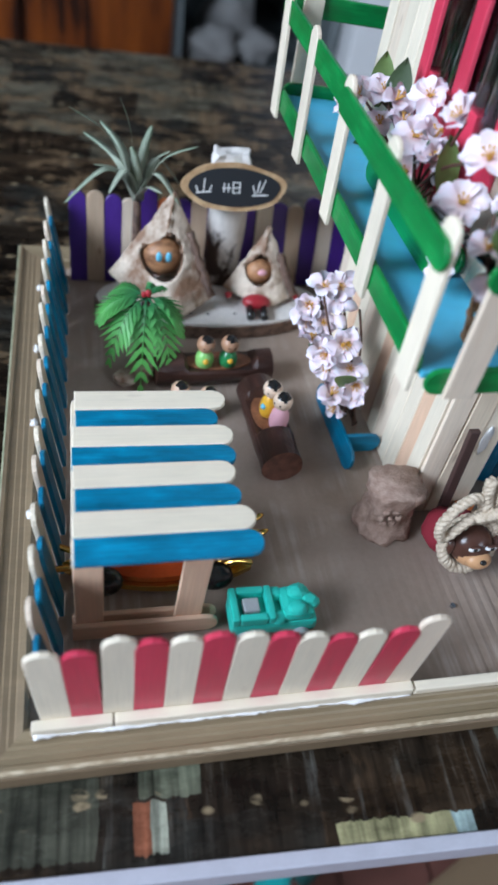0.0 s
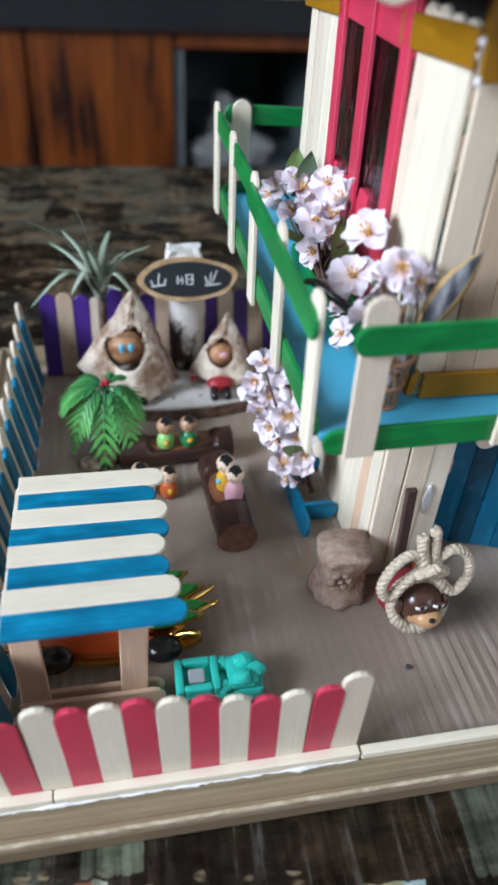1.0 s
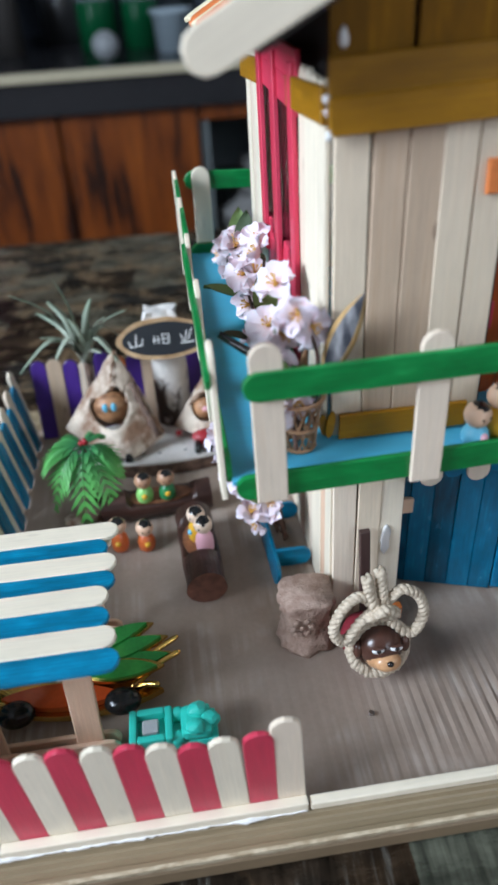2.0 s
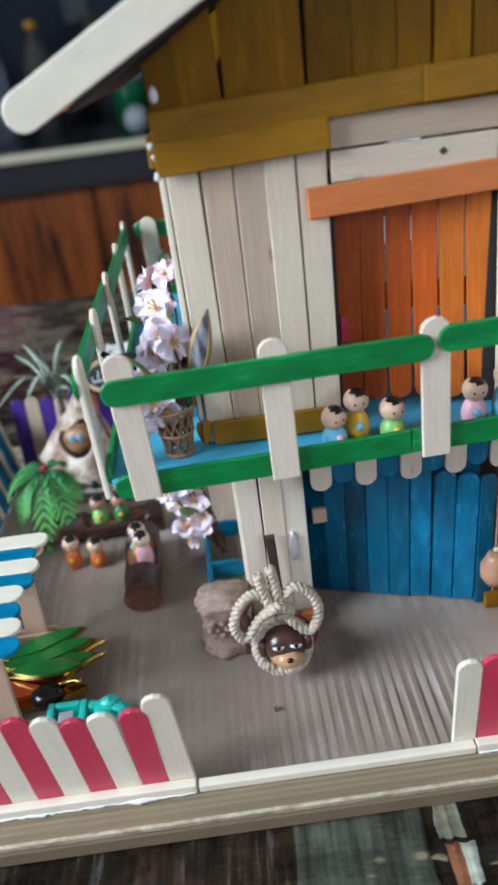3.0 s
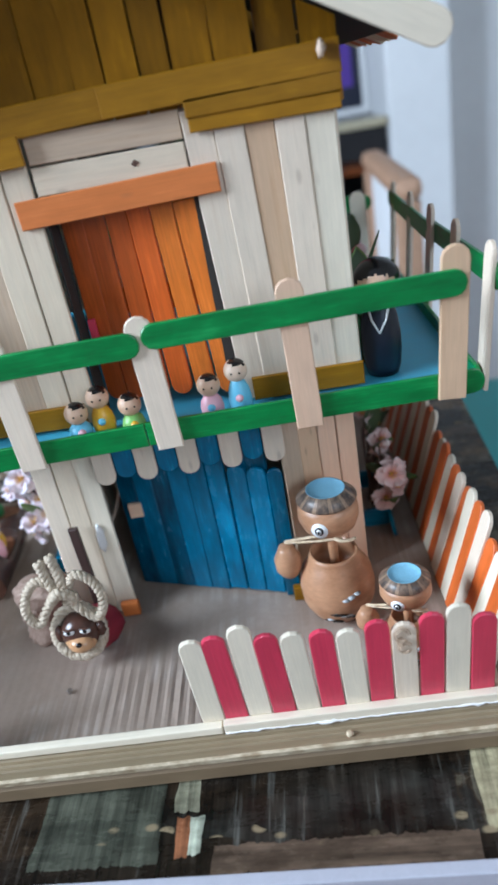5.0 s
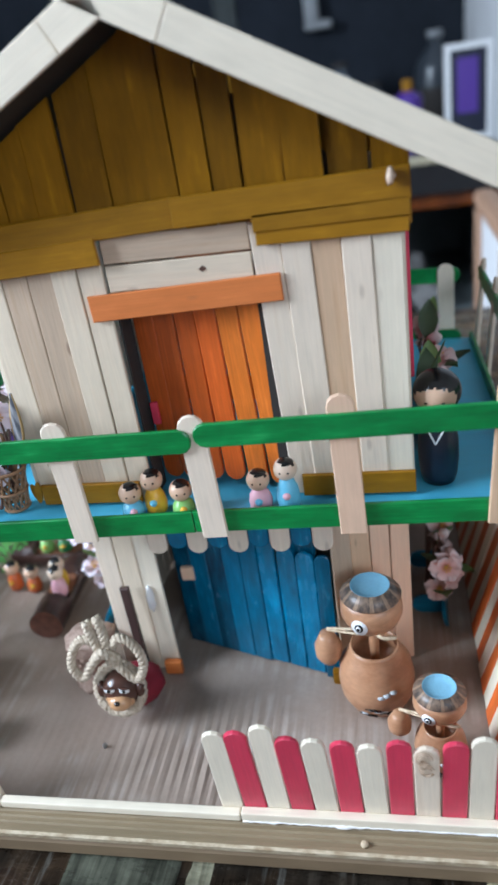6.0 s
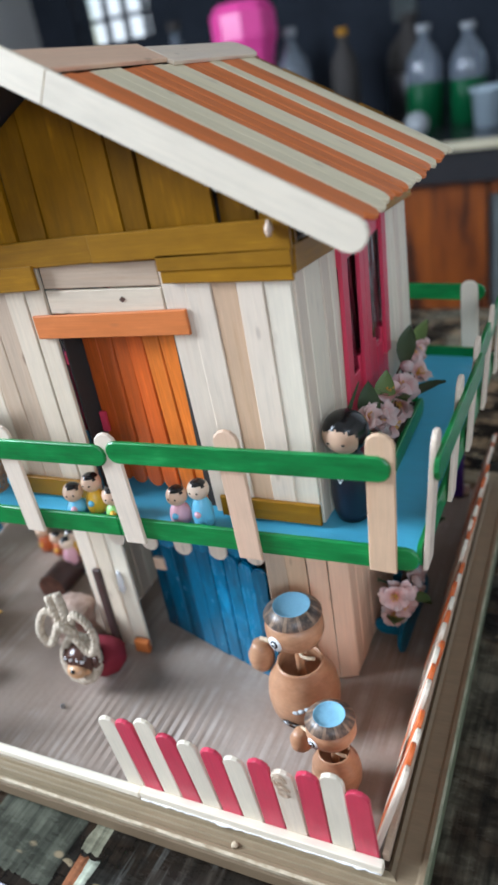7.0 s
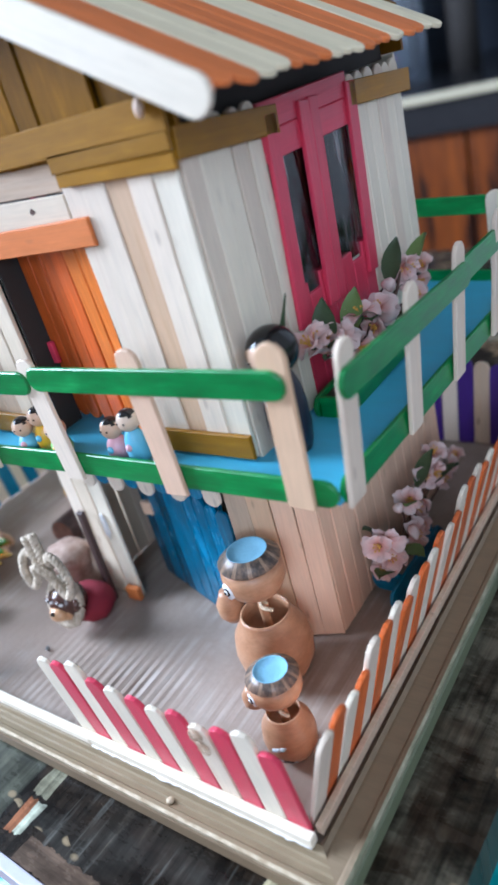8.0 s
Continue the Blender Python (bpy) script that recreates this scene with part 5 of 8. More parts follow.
# orange upper door, ajar
hinge, free = Vector((0.1310, 0.0700, 0)), Vector((0.0772, 0.0795, 0))
along = (free - hinge).normalized()
out = Vector((along.y, -along.x, 0))
out = out if out.y < 0 else -out
upper = part("door", new_box((-0.0255, -0.0008, -0.005), (0.0255, 0.0008, 0.005), 0.0002), M_ORANGE, house, "orange stick door standing ajar", m=Matrix.Translation((hinge + free) / 2 - out * 0.0019 + Vector((0, 0, 0.165))) @ Matrix.Rotation(math.atan2(along.y, along.x), 4, "Z"))
for i in range(6):
    p = hinge.lerp(free, (i + 0.5) / 6)
    # two lit boards at the hinge; the others carry shade in their stain
    stick(upper, (p.x + (0.0040, 0.0030, 0.0018, 0.0008, 0, 0)[i], p.y + 0.0003 * (i % 2), DECK_Z + 0.0040 - (0.0012 if i < 2 else 0)), (p.x + RNG.uniform(-0.0003, 0.0003), p.y + RNG.uniform(-0.0005, 0.0005), 0.2005), out, M_ORANGE if i < 2 else M_ORANGESHADE, "board", True, False, width=(free - hinge).length / 6 - (0.0004, 0.0004, 0.0002, 0.0003, 0.0001, 0.0002)[i])
kp = hinge.lerp(free, 0.30) + out * 0.0009
bm = bmesh.new()
blob(bm, (kp.x, kp.y, 0.1915), (0.0012, 0.0004, 0.0034), 0, 2, 0.5, 66)
part("knot", bm, M_KNOT, upper, "dark knot in the wood", smooth=True)
hp = hinge.lerp(free, 0.955) + out * 0.0025
part("handle", new_box((hp.x - 0.0016, hp.y - 0.001, 0.1500), (hp.x + 0.0016, hp.y + 0.001, 0.1600), 0.0005), M_RED, upper, "red door handle")

# side walls with red windows
for x, s, WY0, WY1, WMID in ((HX0 - 0.0018, -1, 0.1080, 0.1830, 0.1470), (HX1, 1, 0.1125, 0.1800, 0.1425)):
    tone = [M_WHITE, M_WHITE, M_WHITE, M_PALE] if s < 0 else [M_PALE, M_WHITE, M_WHITE]
    wall_run((x, HY0 + 0.001), (x, WY0), DECK_Z + 0.0005 + sag(x, WY0), 0.2330, (s, 0, 0), tone, r1=True)
    wall_run((x, WY1), (x, HY1), DECK_Z + 0.0005 + sag(x, HY1), 0.2330 if s < 0 else 0.2290, (s, 0, 0), tone, r1=True)
    xo = x + s * 0.0022
    WTOP = 0.2325 if s < 0 else 0.2270
    n = 7
    for i in range(n):
        y = WY0 + (WY1 - WY0) * (i + 0.5) / n
        stick(house, (x + s * 0.0003, y, DECK_Z + 0.0005 + sag(x, y + 0.005)), (x + s * 0.0003, y, 0.1605 + (0.004, -0.001, 0.005, 0.001, 0.003, -0.002, 0.004)[i]), (s, 0, 0), M_RED, "panel_board", False, False, width=(WY1 - WY0) / n - 0.0002)
    window = part("window", new_box((x - 0.0004, WY0 + 0.002, 0.1600), (x + 0.0004, WY1 - 0.002, 0.2200), 0.0), M_GLASS, house, "clear film window with raspberry-red stick frame")
    for y, w in ((WY0 + 0.0020, 0.0078), (WMID - (0.0037 if s > 0 else 0), 0.0090 if s < 0 else 0.0072), *(((WMID + 0.0037, 0.0070),) if s > 0 else ()), (WY1 - 0.0020, 0.0078)):
        stick(window, (xo, y - 0.0022, 0.1500), (xo, y + 0.0030, WTOP), (s, 0, 0), M_RED, "frame", False, False, w)
    stick(window, (x + s * 0.0006, WY0, WTOP - 0.0105), (x + s * 0.0006, WY1, WTOP - 0.0105), (s, 0, 0), M_RED, "frame", False, False, 0.0100)
    stick(window, (x + s * 0.0008, WY0, WTOP - 0.0007), (x + s * 0.0008, WY1, WTOP - 0.0007), (s, 0, 0), M_RED, "frame", False, False, 0.0094)
    near, far = (0.2272, 0.2235) if s < 0 else (0.2290, 0.2243)
    stick(house, (xo, 0.0650, near), (xo, WY0 + 0.010, far), (s, 0, 0), M_YELLOW, "beam", False, False, 0.0096)
    stick(house, (xo, WY1 - 0.001, far - 0.0020), (xo, HY1 + 0.006, far - 0.0062), (s, 0, 0), M_YELLOW, "beam", False, False, 0.0096)
wall_run((HX0, HY1), (0.0520, HY1), DECK_Z + 0.0005, 0.2300, (0, 1, 0), [M_WHITE, M_PALE])
wall_run((0.1540, HY1), (HX1, HY1), DECK_Z - 0.0070, 0.2300, (0, 1, 0), [M_WHITE, M_PALE])
wall_run((0.0520, HY1), (0.1540, HY1), DECK_Z - 0.0050, 0.1400, (0, 1, 0), [M_WHITE, M_PALE])
for z in (0.2150, 0.2250):
    stick(house, (0.0530, HY1, z), (0.1530, HY1, z), (0, 1, 0), M_PALE, "crosspiece", False, False)

# gable boards
RX, RIDGE, SLOPE = 0.1014, 0.3035, 0.544


def gable(y, name, mat):
    cuts = [0.0195]
    while cuts[-1] < 0.178:
        cuts.append(cuts[-1] + RNG.choice((0.0108, 0.0120, 0.0130, 0.0142)))
    cuts[-1] = 0.1872
    for a, b in zip(cuts, cuts[1:]):
        a, b = a + RNG.choice((0.0001, 0.0003, 0.0008)), b - RNG.choice((0.0001, 0.0002, 0.0006))
        tilt = RNG.uniform(-0.0009, 0.0009)
        za, zb = (RIDGE - 0.0075 - SLOPE * abs(q - RX) for q in (a, b))
        if max(za, zb) < 0.2315:
            continue
        yy = y + RNG.uniform(-0.0013, 0.0011)
        bm = bmesh.new()
        pts = [(a, yy, 0.2305), (b, yy, 0.2305), (b + tilt, yy, max(zb, 0.231)), (a + tilt, yy, max(za, 0.231))]
        sheet_polygon(bm, pts, (0, 0.002, 0))
        m = Matrix.Translation(((a + b) / 2, yy, 0.2305)) @ Matrix.Rotation(radians(-90), 4, "Y")
        bm.transform(m.inverted())
        part("gable_board", bm, mat, house, m=m)


# both gables take the mustard with the overhang shade in its colour
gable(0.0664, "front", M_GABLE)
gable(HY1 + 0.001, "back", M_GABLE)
# added dark sheets behind the front boards: they stand in for shade in the gaps
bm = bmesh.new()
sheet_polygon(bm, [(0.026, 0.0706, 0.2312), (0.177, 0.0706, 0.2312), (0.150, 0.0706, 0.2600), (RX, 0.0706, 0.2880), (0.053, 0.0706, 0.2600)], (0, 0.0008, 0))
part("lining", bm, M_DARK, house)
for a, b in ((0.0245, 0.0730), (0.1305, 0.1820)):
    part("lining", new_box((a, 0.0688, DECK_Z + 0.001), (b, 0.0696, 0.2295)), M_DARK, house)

# two more added dark sheets that keep the wall tops in shade
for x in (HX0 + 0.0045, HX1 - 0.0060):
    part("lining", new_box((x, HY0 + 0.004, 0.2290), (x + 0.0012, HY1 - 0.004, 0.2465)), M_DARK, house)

# added dark sheet under the roof boards, in place of the shade there
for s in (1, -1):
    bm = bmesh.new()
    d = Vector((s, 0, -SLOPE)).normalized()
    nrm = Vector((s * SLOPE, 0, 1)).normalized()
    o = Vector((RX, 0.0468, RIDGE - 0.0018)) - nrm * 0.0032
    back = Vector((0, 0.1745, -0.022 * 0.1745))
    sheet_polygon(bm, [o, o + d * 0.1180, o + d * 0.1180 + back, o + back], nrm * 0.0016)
    part("underlay", bm, M_DARK, house, "added dark sheet for the shade under the roof")

# roof boards down both slopes
STRIPES = ((0.0472, 0.0764, 3, "O"), (0.0764, 0.0962, 2, "W"), (0.0962, 0.1200, 3, "O"), (0.1200, 0.1440, 3, "W"), (0.1440, 0.1684, 3, "O"), (0.1684, 0.1810, 2, "W"), (0.1810, 0.2020, 2, "O"), (0.2020, 0.2200, 2, "W"))
for s in (1, -1):
    d = Vector((s, 0, -SLOPE)).normalized()
    nrm = Vector((s * SLOPE, 0, 1)).normalized()
    for y, wide, c in [(a + (b - a) * (i + 0.5) / n, (b - a) / n - 0.0001, c) for a, b, n, c in STRIPES for i in range(n)]:
        top = Vector((RX, y, RIDGE - 0.0018 - 0.022 * (y - 0.0445))) + d * 0.0140 + nrm * RNG.uniform(-0.0003, 0.0003)
        stick(house, top, top + d * ((0.1140 if s > 0 else 0.1095) + RNG.uniform(-0.0012, 0.0012)), nrm, M_ROOFORANGE if c == "O" else M_ROOFWHITE, "roof_board", False, True, wide)
    for k in range(2):
        y0, y1 = ((0.0445, 0.1330), (0.1335, 0.2270))[k]
        p = Vector((RX, 0, RIDGE - 0.0018)) + d * (0.0060 + 0.003 * k) + nrm * 0.0021
        stick(house, (p.x, y0, p.z - 0.022 * (y0 - 0.0445)), (p.x, y1, p.z - 0.022 * (y1 - 0.0445)), nrm, M_PALE if k else M_PINKWOOD, "ridge_board", False, k == 1, 0.0150)
    # fascia boards along the front and back slopes
    for y, face in ((0.0445, -1),):
        lo = Vector((0.2185 if s > 0 else -0.0185, y, 0.2382 if s > 0 else 0.2420))
        hi = Vector((0.1186 if s > 0 else 0.0835, y, 0.2923 if s > 0 else 0.2935))
        stick(house, hi, lo, (0, face, 0), M_WHITE, "bargeboard", False, True, 0.0112)
        end = Vector((0.0865, y - 0.0, 0.3098)) if s > 0 else Vector((0.0990, y, 0.3015))
        stick(house, hi + (end - hi).normalized() * 0.0002, end, (0, face, 0), M_WHITE, "bargeboard", False, False, 0.0112)
for i, (x, z) in enumerate(((0.1808, 0.2405), (0.0225, 0.2435))):
    bm = bmesh.new()
    blob(bm, (x, 0.0605, z), (0.0015, 0.0013, 0.0026), 0, 2, 0.5, 70 + i)
    part("glue", bm, M_SKINPALE if i == 0 else M_GLUE, house, "stained blob of hot glue", smooth=True)
for i, p in enumerate(((0.0190, 0.0640, 0.2290), (0.0196, 0.063, 0.2200), (0.0192, 0.0655, 0.2255))):
    glue_blob(house, p, (0.0011, 0.0010, 0.0014), 80 + i)


# ---- the stick shelter ----
shelter = thing("shelter", (-0.092, 0.066, 0.0), "open shelter of craft sticks with a blue and white slatted roof", "shelter")
ROOF_TIPS = [-0.0599, -0.0611, -0.0640, -0.0645, -0.0625, -0.0620, -0.0660, -0.0618]
for i, x in enumerate(ROOF_TIPS):
    y = 0.0275 + i * 0.0103
    z = 0.0648 - i * 0.00062 + (0.0012 if i % 2 else 0.0) + RNG.uniform(-0.0004, 0.0004)
    x0 = -0.1195 if i == 6 else -0.1205 + RNG.uniform(-0.0006, 0.0006)
    stick(shelter, (x0, y + RNG.uniform(-0.0004, 0.0004), z), (x, y + RNG.uniform(-0.0006, 0.0003), z - 0.0002), (0, 0, 1), M_WHITE if i % 2 else M_BLUE, "roof_slat", False, True, 0.0102)
for x in (-0.1165, -0.0765):
    stick(shelter, (x, 0.0235, 0.0627), (x, 0.1050, 0.0579), (0, 0.06, 1), M_WHITE, "bearer", False, True)
for y, z in ((0.0310, 0.0602), (0.0985, 0.0562)):
    stick(shelter, (-0.1205, y, z), (-0.0655, y, z), (0, 0, 1), M_WHITE, "bearer", False, True)
for x in (-0.1165, -0.0800):
    for y, z in ((0.0365, 0.0588), (0.0945, 0.0550)):
        stick(shelter, (x, y, 0.0005), (x + (0.002 if x > -0.1 else 0.0), y, z), (0, -1, 0), M_PINKWOOD, "leg", False, False, 0.0104)
for y in (0.0342, 0.0388, 0.0925, 0.0970):
    stick(shelter, (-0.1228, y, 0.0050), (-0.0680, y, 0.0050), (0, -1, 0), M_PINKWOOD, "ground_rail", False, True, 0.0092)

# ---- toy truck ----
truck = thing("toy_truck", (-0.047, 0.034, 0.0), "small turquoise moulded plastic toy truck", "toy truck")
bm = bmesh.new()
box(bm, (-0.0640, 0.0275, 0.0030), (-0.0295, 0.0425, 0.0105), 0, 0.0022)
box(bm, (-0.0440, 0.0280, 0.0095), (-0.0315, 0.0420, 0.0150), 0, 0.0026)
for i, (x, y, z, r) in enumerate(((-0.0380, 0.0310, 0.0150, 0.0040), (-0.0370, 0.0385, 0.0150, 0.0042), (-0.0325, 0.035, 0.013, 0.0045), (-0.0450, 0.0400, 0.0120, 0.0038), (-0.0455, 0.0300, 0.0115, 0.0036))):
    blob(bm, (x, y, z), (r, r * 0.85, r * 0.7), 0, 2, 0.15, i)
part("body", bm, M_TURQ, truck, smooth=False)
bm = bmesh.new()
for lo, hi in (((-0.0640, 0.0275, 0.0106), (-0.0610, 0.0425, 0.0150)), ((-0.0500, 0.0275, 0.0106), (-0.0470, 0.0425, 0.0150)), ((-0.0609, 0.0275, 0.0106), (-0.0501, 0.0305, 0.0150)), ((-0.0609, 0.0395, 0.0106), (-0.0501, 0.0425, 0.0150))):
    box(bm, lo, hi, 0, 0.0009)
part("load_bed", bm, M_TURQ, truck)
part("engine", new_box((-0.0590, 0.0320, 0.0106), (-0.0525, 0.0380, 0.0140), 0.0008), M_GREYPLASTIC, truck, "grey plastic engine block")
for x in (-0.0580, -0.0360):
    for y in (0.0262, 0.0438):
        bm = bmesh.new()
        lathe(bm, [(0, -0.0014), (0.0030, -0.0014), (0.0036, -0.0008), (0.0036, 0.0008), (0.0030, 0.0014), (0, 0.0014)], 16)
        part("wheel", bm, M_GREYPLASTIC, truck, m=Matrix.Translation((x, y, 0.0037)) @ Matrix.Rotation(radians(90), 4, "X"))

# ---- enamel brooch lying under the shelter ----
brooch = thing("enamel_brooch", (-0.085, 0.065, 0.0), "gold-edged enamel brooch with green leaves, red body and black discs", "brooch")


def leaf_plate(p0, p1, width, z, thick, mat, name, parent, label="", tilt=0.0):
    a, b = Vector((p0[0], p0[1], 0)), Vector((p1[0], p1[1], 0))
    d, n = b - a, 14
    side = Vector((-d.y, d.x, 0)).normalized()
    pts = []
    for k in range(n):
        u = k / n
        pts.append(a + d * u + side * width * math.sin(math.pi * u) ** 0.8)
    for k in range(n, 0, -1):
        u = k / n
        pts.append(a + d * u - side * width * math.sin(math.pi * u) ** 0.8)
    bm = bmesh.new()
    sheet_polygon(bm, [Vector((p.x, p.y, z + tilt * (p - a).length)) for p in pts], (0, 0, thick))
    return part(name, bm, mat, parent, label)


gold = leaf_plate((-0.1285, 0.0640), (-0.0505, 0.0575), 0.0105, 0.0035, 0.0030, M_GOLD, "gold_plate", brooch, "polished gold setting")
leaf_plate((-0.1180, 0.0615), (-0.0680, 0.0560), 0.0060, 0.0068, 0.0030, M_ENAMEL_RED, "red_body", brooch, "glossy red-orange enamel")
for i, (p0, p1, w) in enumerate((((-0.0900, 0.0680), (-0.0470, 0.0700), 0.0050), ((-0.0920, 0.0720), (-0.0500, 0.0790), 0.0050), ((-0.0930, 0.0760), (-0.0560, 0.0870), 0.0048), ((-0.0860, 0.0660), (-0.0520, 0.0620), 0.0046))):
    leaf_plate((p0[0] - 0.002, p0[1], 0), (p1[0] + 0.003, p1[1] + 0.0006, 0), w + 0.0011, 0.0072 + i * 0.0012, 0.0014, M_GOLD, "gold_rim", gold, tilt=0.08)
    leaf_plate((*p0, 0), (*p1, 0), w, 0.0088 + i * 0.0012, 0.0014, M_ENAMEL_GREEN, "leaf", brooch, "glossy dark green enamel leaf", tilt=0.08)
for p0, p1 in (((-0.064, 0.060), (-0.0420, 0.0705)), ((-0.064, 0.058), (-0.0515, 0.0545)), ((-0.064, 0.066), (-0.0425, 0.0790)), ((-0.112, 0.062), (-0.1335, 0.0700)), ((-0.112, 0.058), (-0.1330, 0.0570))):
    bm = bmesh.new()
    tube(bm, curve_points([(*p0, 0.006), ((p0[0] + p1[0]) / 2, (p0[1] + p1[1]) / 2 + 0.001, 0.011), (*p1, 0.013)], 5), [0.0016] * 5 + [0.0013] * 5 + [0.0007], 8)
    part("gold_prong", bm, M_GOLD, brooch, smooth=True)
for x, y in ((-0.0672, 0.0520), (-0.1108, 0.0527)):
    bm = bmesh.new()
    lathe(bm, [(0, 0), (0.0072, 0), (0.0078, 0.002), (0.0070, 0.0045), (0.004, 0.0058), (0, 0.0062)], 22, (x, y, 0.0072), squash=(1.0, 0.75))
    part("disc", bm, M_HAIR, brooch, "glossy black enamel disc", smooth=True)

# ---- palm and air plant ----
palm = thing("toy_palm", (-0.086, 0.197, 0.0), "small glossy green plastic palm with drooping fronds", "toy palm")
bm = bmesh.new()
tube(bm, [(-0.086, 0.199, 0.0005), (-0.0855, 0.198, 0.02), (-0.0845, 0.196, 0.0415)], [0.0034, 0.0026, 0.0022], 10)
part("trunk", bm, M_STEM, palm, smooth=True)


def frond(parent, root, yaw, length, droop, rise, mat):
    """A feathered palm frond: a bent rib with narrow leaflets on both sides."""
    bm = bmesh.new()
    d = Vector((math.cos(yaw), math.sin(yaw), 0))
    s = Vector((-d.y, d.x, 0))
    rib = []
    n = 10
    for k in range(n + 1):
        u = k / n
        rib.append(d * length * u * (1 - 0.18 * u) + Vector((0, 0, rise * u - droop * u * u)))
    tube(bm, rib, [0.0007 * (1 - 0.7 * k / n) for k in range(n + 1)], 5)
    for k in range(2, n + 1):
        u = k / n
        ll = length * RNG.uniform(0.9, 1.15) * (0.38 * math.sin(math.pi * min(1, u * 0.85 + 0.12)) + 0.05)
        t = (rib[k] - rib[k - 1]).normalized()
        for side in (-1, 1):
            tip = rib[k] + (s * side * 0.75 + t * 0.75).normalized() * ll + Vector((0, 0, -0.25 * ll))
            mid = rib[k].lerp(tip, 0.5) + Vector((0, 0, 0.0006))
            w = t * 0.0022
            vs = [bm.verts.new(q) for q in (rib[k] - w * 0.6, mid - w, tip, mid + w, rib[k] + w * 0.6)]
            low = [bm.verts.new(q.co - Vector((0, 0, 0.0003))) for q in vs]
            bm.faces.new(vs)
            bm.faces.new(low[::-1])
            for q in range(5):
                bm.faces.new((vs[q], vs[(q + 1) % 5], low[(q + 1) % 5], low[q]))
    part("frond", bm, mat, parent, m=Matrix.Translation(root))


for k, (yaw, ln, dr, ri) in enumerate(((190, 0.030, 0.022, 0.012), (222, 0.031, 0.036, 0.010), (262, 0.030, 0.046, 0.008), (300, 0.029, 0.040, 0.009), (336, 0.025, 0.028, 0.012), (150, 0.022, 0.014, 0.012), (60, 0.018, 0.016, 0.012))):
    frond(palm, (-0.0845, 0.196, 0.0415), radians(yaw), ln, dr, ri, M_PALM)
bm = bmesh.new()
blob(bm, (-0.0838, 0.1945, 0.0455), (0.0016, 0.0016, 0.0024), 0, 2)
blob(bm, (-0.0860, 0.1950, 0.0445), (0.0014, 0.0014, 0.0018), 0, 2)
part("bud", bm, M_D_RED, palm, "tiny dark red buds", smooth=True)

air = thing("air_plant", (-0.086, 0.2685, 0.0), "silvery green air plant rooted on driftwood by the fence", "plant")
bm = bmesh.new()
tube(bm, [(-0.085, 0.2675, 0.0005), (-0.0845, 0.2690, 0.03), (-0.0845, 0.2715, 0.0555)], [0.0036, 0.0028, 0.0022], 9)
part("driftwood", bm, M_BIRCHDARK, air, "thin pale driftwood", smooth=True)
AIR_ROOT = Vector((-0.0845, 0.2715, 0.0555))
AIR_TIPS = [(-0.1198, 0.262, 0.1065), (-0.1039, 0.29, 0.0893), (-0.0949, 0.272, 0.1095), (-0.0767, 0.285, 0.0905), (-0.054, 0.262, 0.0909), (-0.124, 0.258, 0.0574), (-0.0726, 0.255, 0.0674), (-0.1007, 0.256, 0.0652), (-0.089, 0.262, 0.0885), (-0.0793, 0.28, 0.0723), (-0.1128, 0.295, 0.0805), (-0.0587, 0.29, 0.0553), (-0.1010, 0.284, 0.0760), (-0.0680, 0.268, 0.0850), (-0.1080, 0.262, 0.0780), (-0.0630, 0.252, 0.0620)]
for k, end in enumerate(AIR_TIPS):
    tip = Vector(end) - AIR_ROOT
    a = math.atan2(tip.y, tip.x)
    rise = max(tip.z * 0.62, 0.016 if tip.z < 0.01 else 0.0)
    mid = Vector((tip.x * 0.42, tip.y * 0.42, rise + 0.003))
    pts = curve_points([(0, 0, 0), mid, tip], 7)
    bm = bmesh.new()
    rows = []
    for j, p in enumerate(pts):
        u = j / (len(pts) - 1)
        w = 0.0038 * (1 - u) ** 0.6 + 0.0002
        s = Vector((-math.sin(a), math.cos(a), 0))
        rows.append([bm.verts.new(p + s * w), bm.verts.new(p + Vector((0, 0, -0.0010 * (1 - u)))), bm.verts.new(p - s * w), bm.verts.new(p + Vector((0, 0, 0.0001 - 0.0004 * (1 - u))))])
    for r0, r1 in zip(rows, rows[1:]):
        for q in range(4):
            bm.faces.new((r0[q], r0[(q + 1) % 4], r1[(q + 1) % 4], r1[q]))
    bm.faces.new(rows[0])
    bm.faces.new(rows[-1])
    part("leaf", bm, M_AIRPLANT, air, m=Matrix.Translation(AIR_ROOT), smooth=True)

# ---- slab with bark tents ----
slab = thing("wood_slab", (-0.042, 0.245, 0.0), "whitened half-round wood slab with a bark edge", "wood slab")


def half_round(cx, cy, rx, ry, z0, z1, grow=0.0):
    bm = bmesh.new()
    pts = []
    for k in range(36):
        a = 2 * math.pi * k / 36
        w = 1 + 0.03 * noise.noise(Vector((math.cos(a) * 2, math.sin(a) * 2, 5)))
        pts.append((cx + (rx * w + grow) * math.cos(a), cy + (ry * w + grow) * math.sin(a) * (1.0 if math.sin(a) < 0 else 0.8), z0))
    sheet_polygon(bm, pts, (0, 0, z1 - z0))
    bmesh.ops.bevel(bm, geom=[e for e in bm.edges if abs(e.verts[0].co.z - e.verts[1].co.z) < 1e-6], offset=0.0006, segments=1, affect="EDGES")
    return bm


part("bark", half_round(-0.042, 0.246, 0.066, 0.0285, 0.0006, 0.0078, 0.0012), M_BIRCHDARK, slab, "rough brown bark edge")
part("face", half_round(-0.042, 0.246, 0.066, 0.0285, 0.0079, 0.0092), M_SLAB, slab, "whitened cut face")


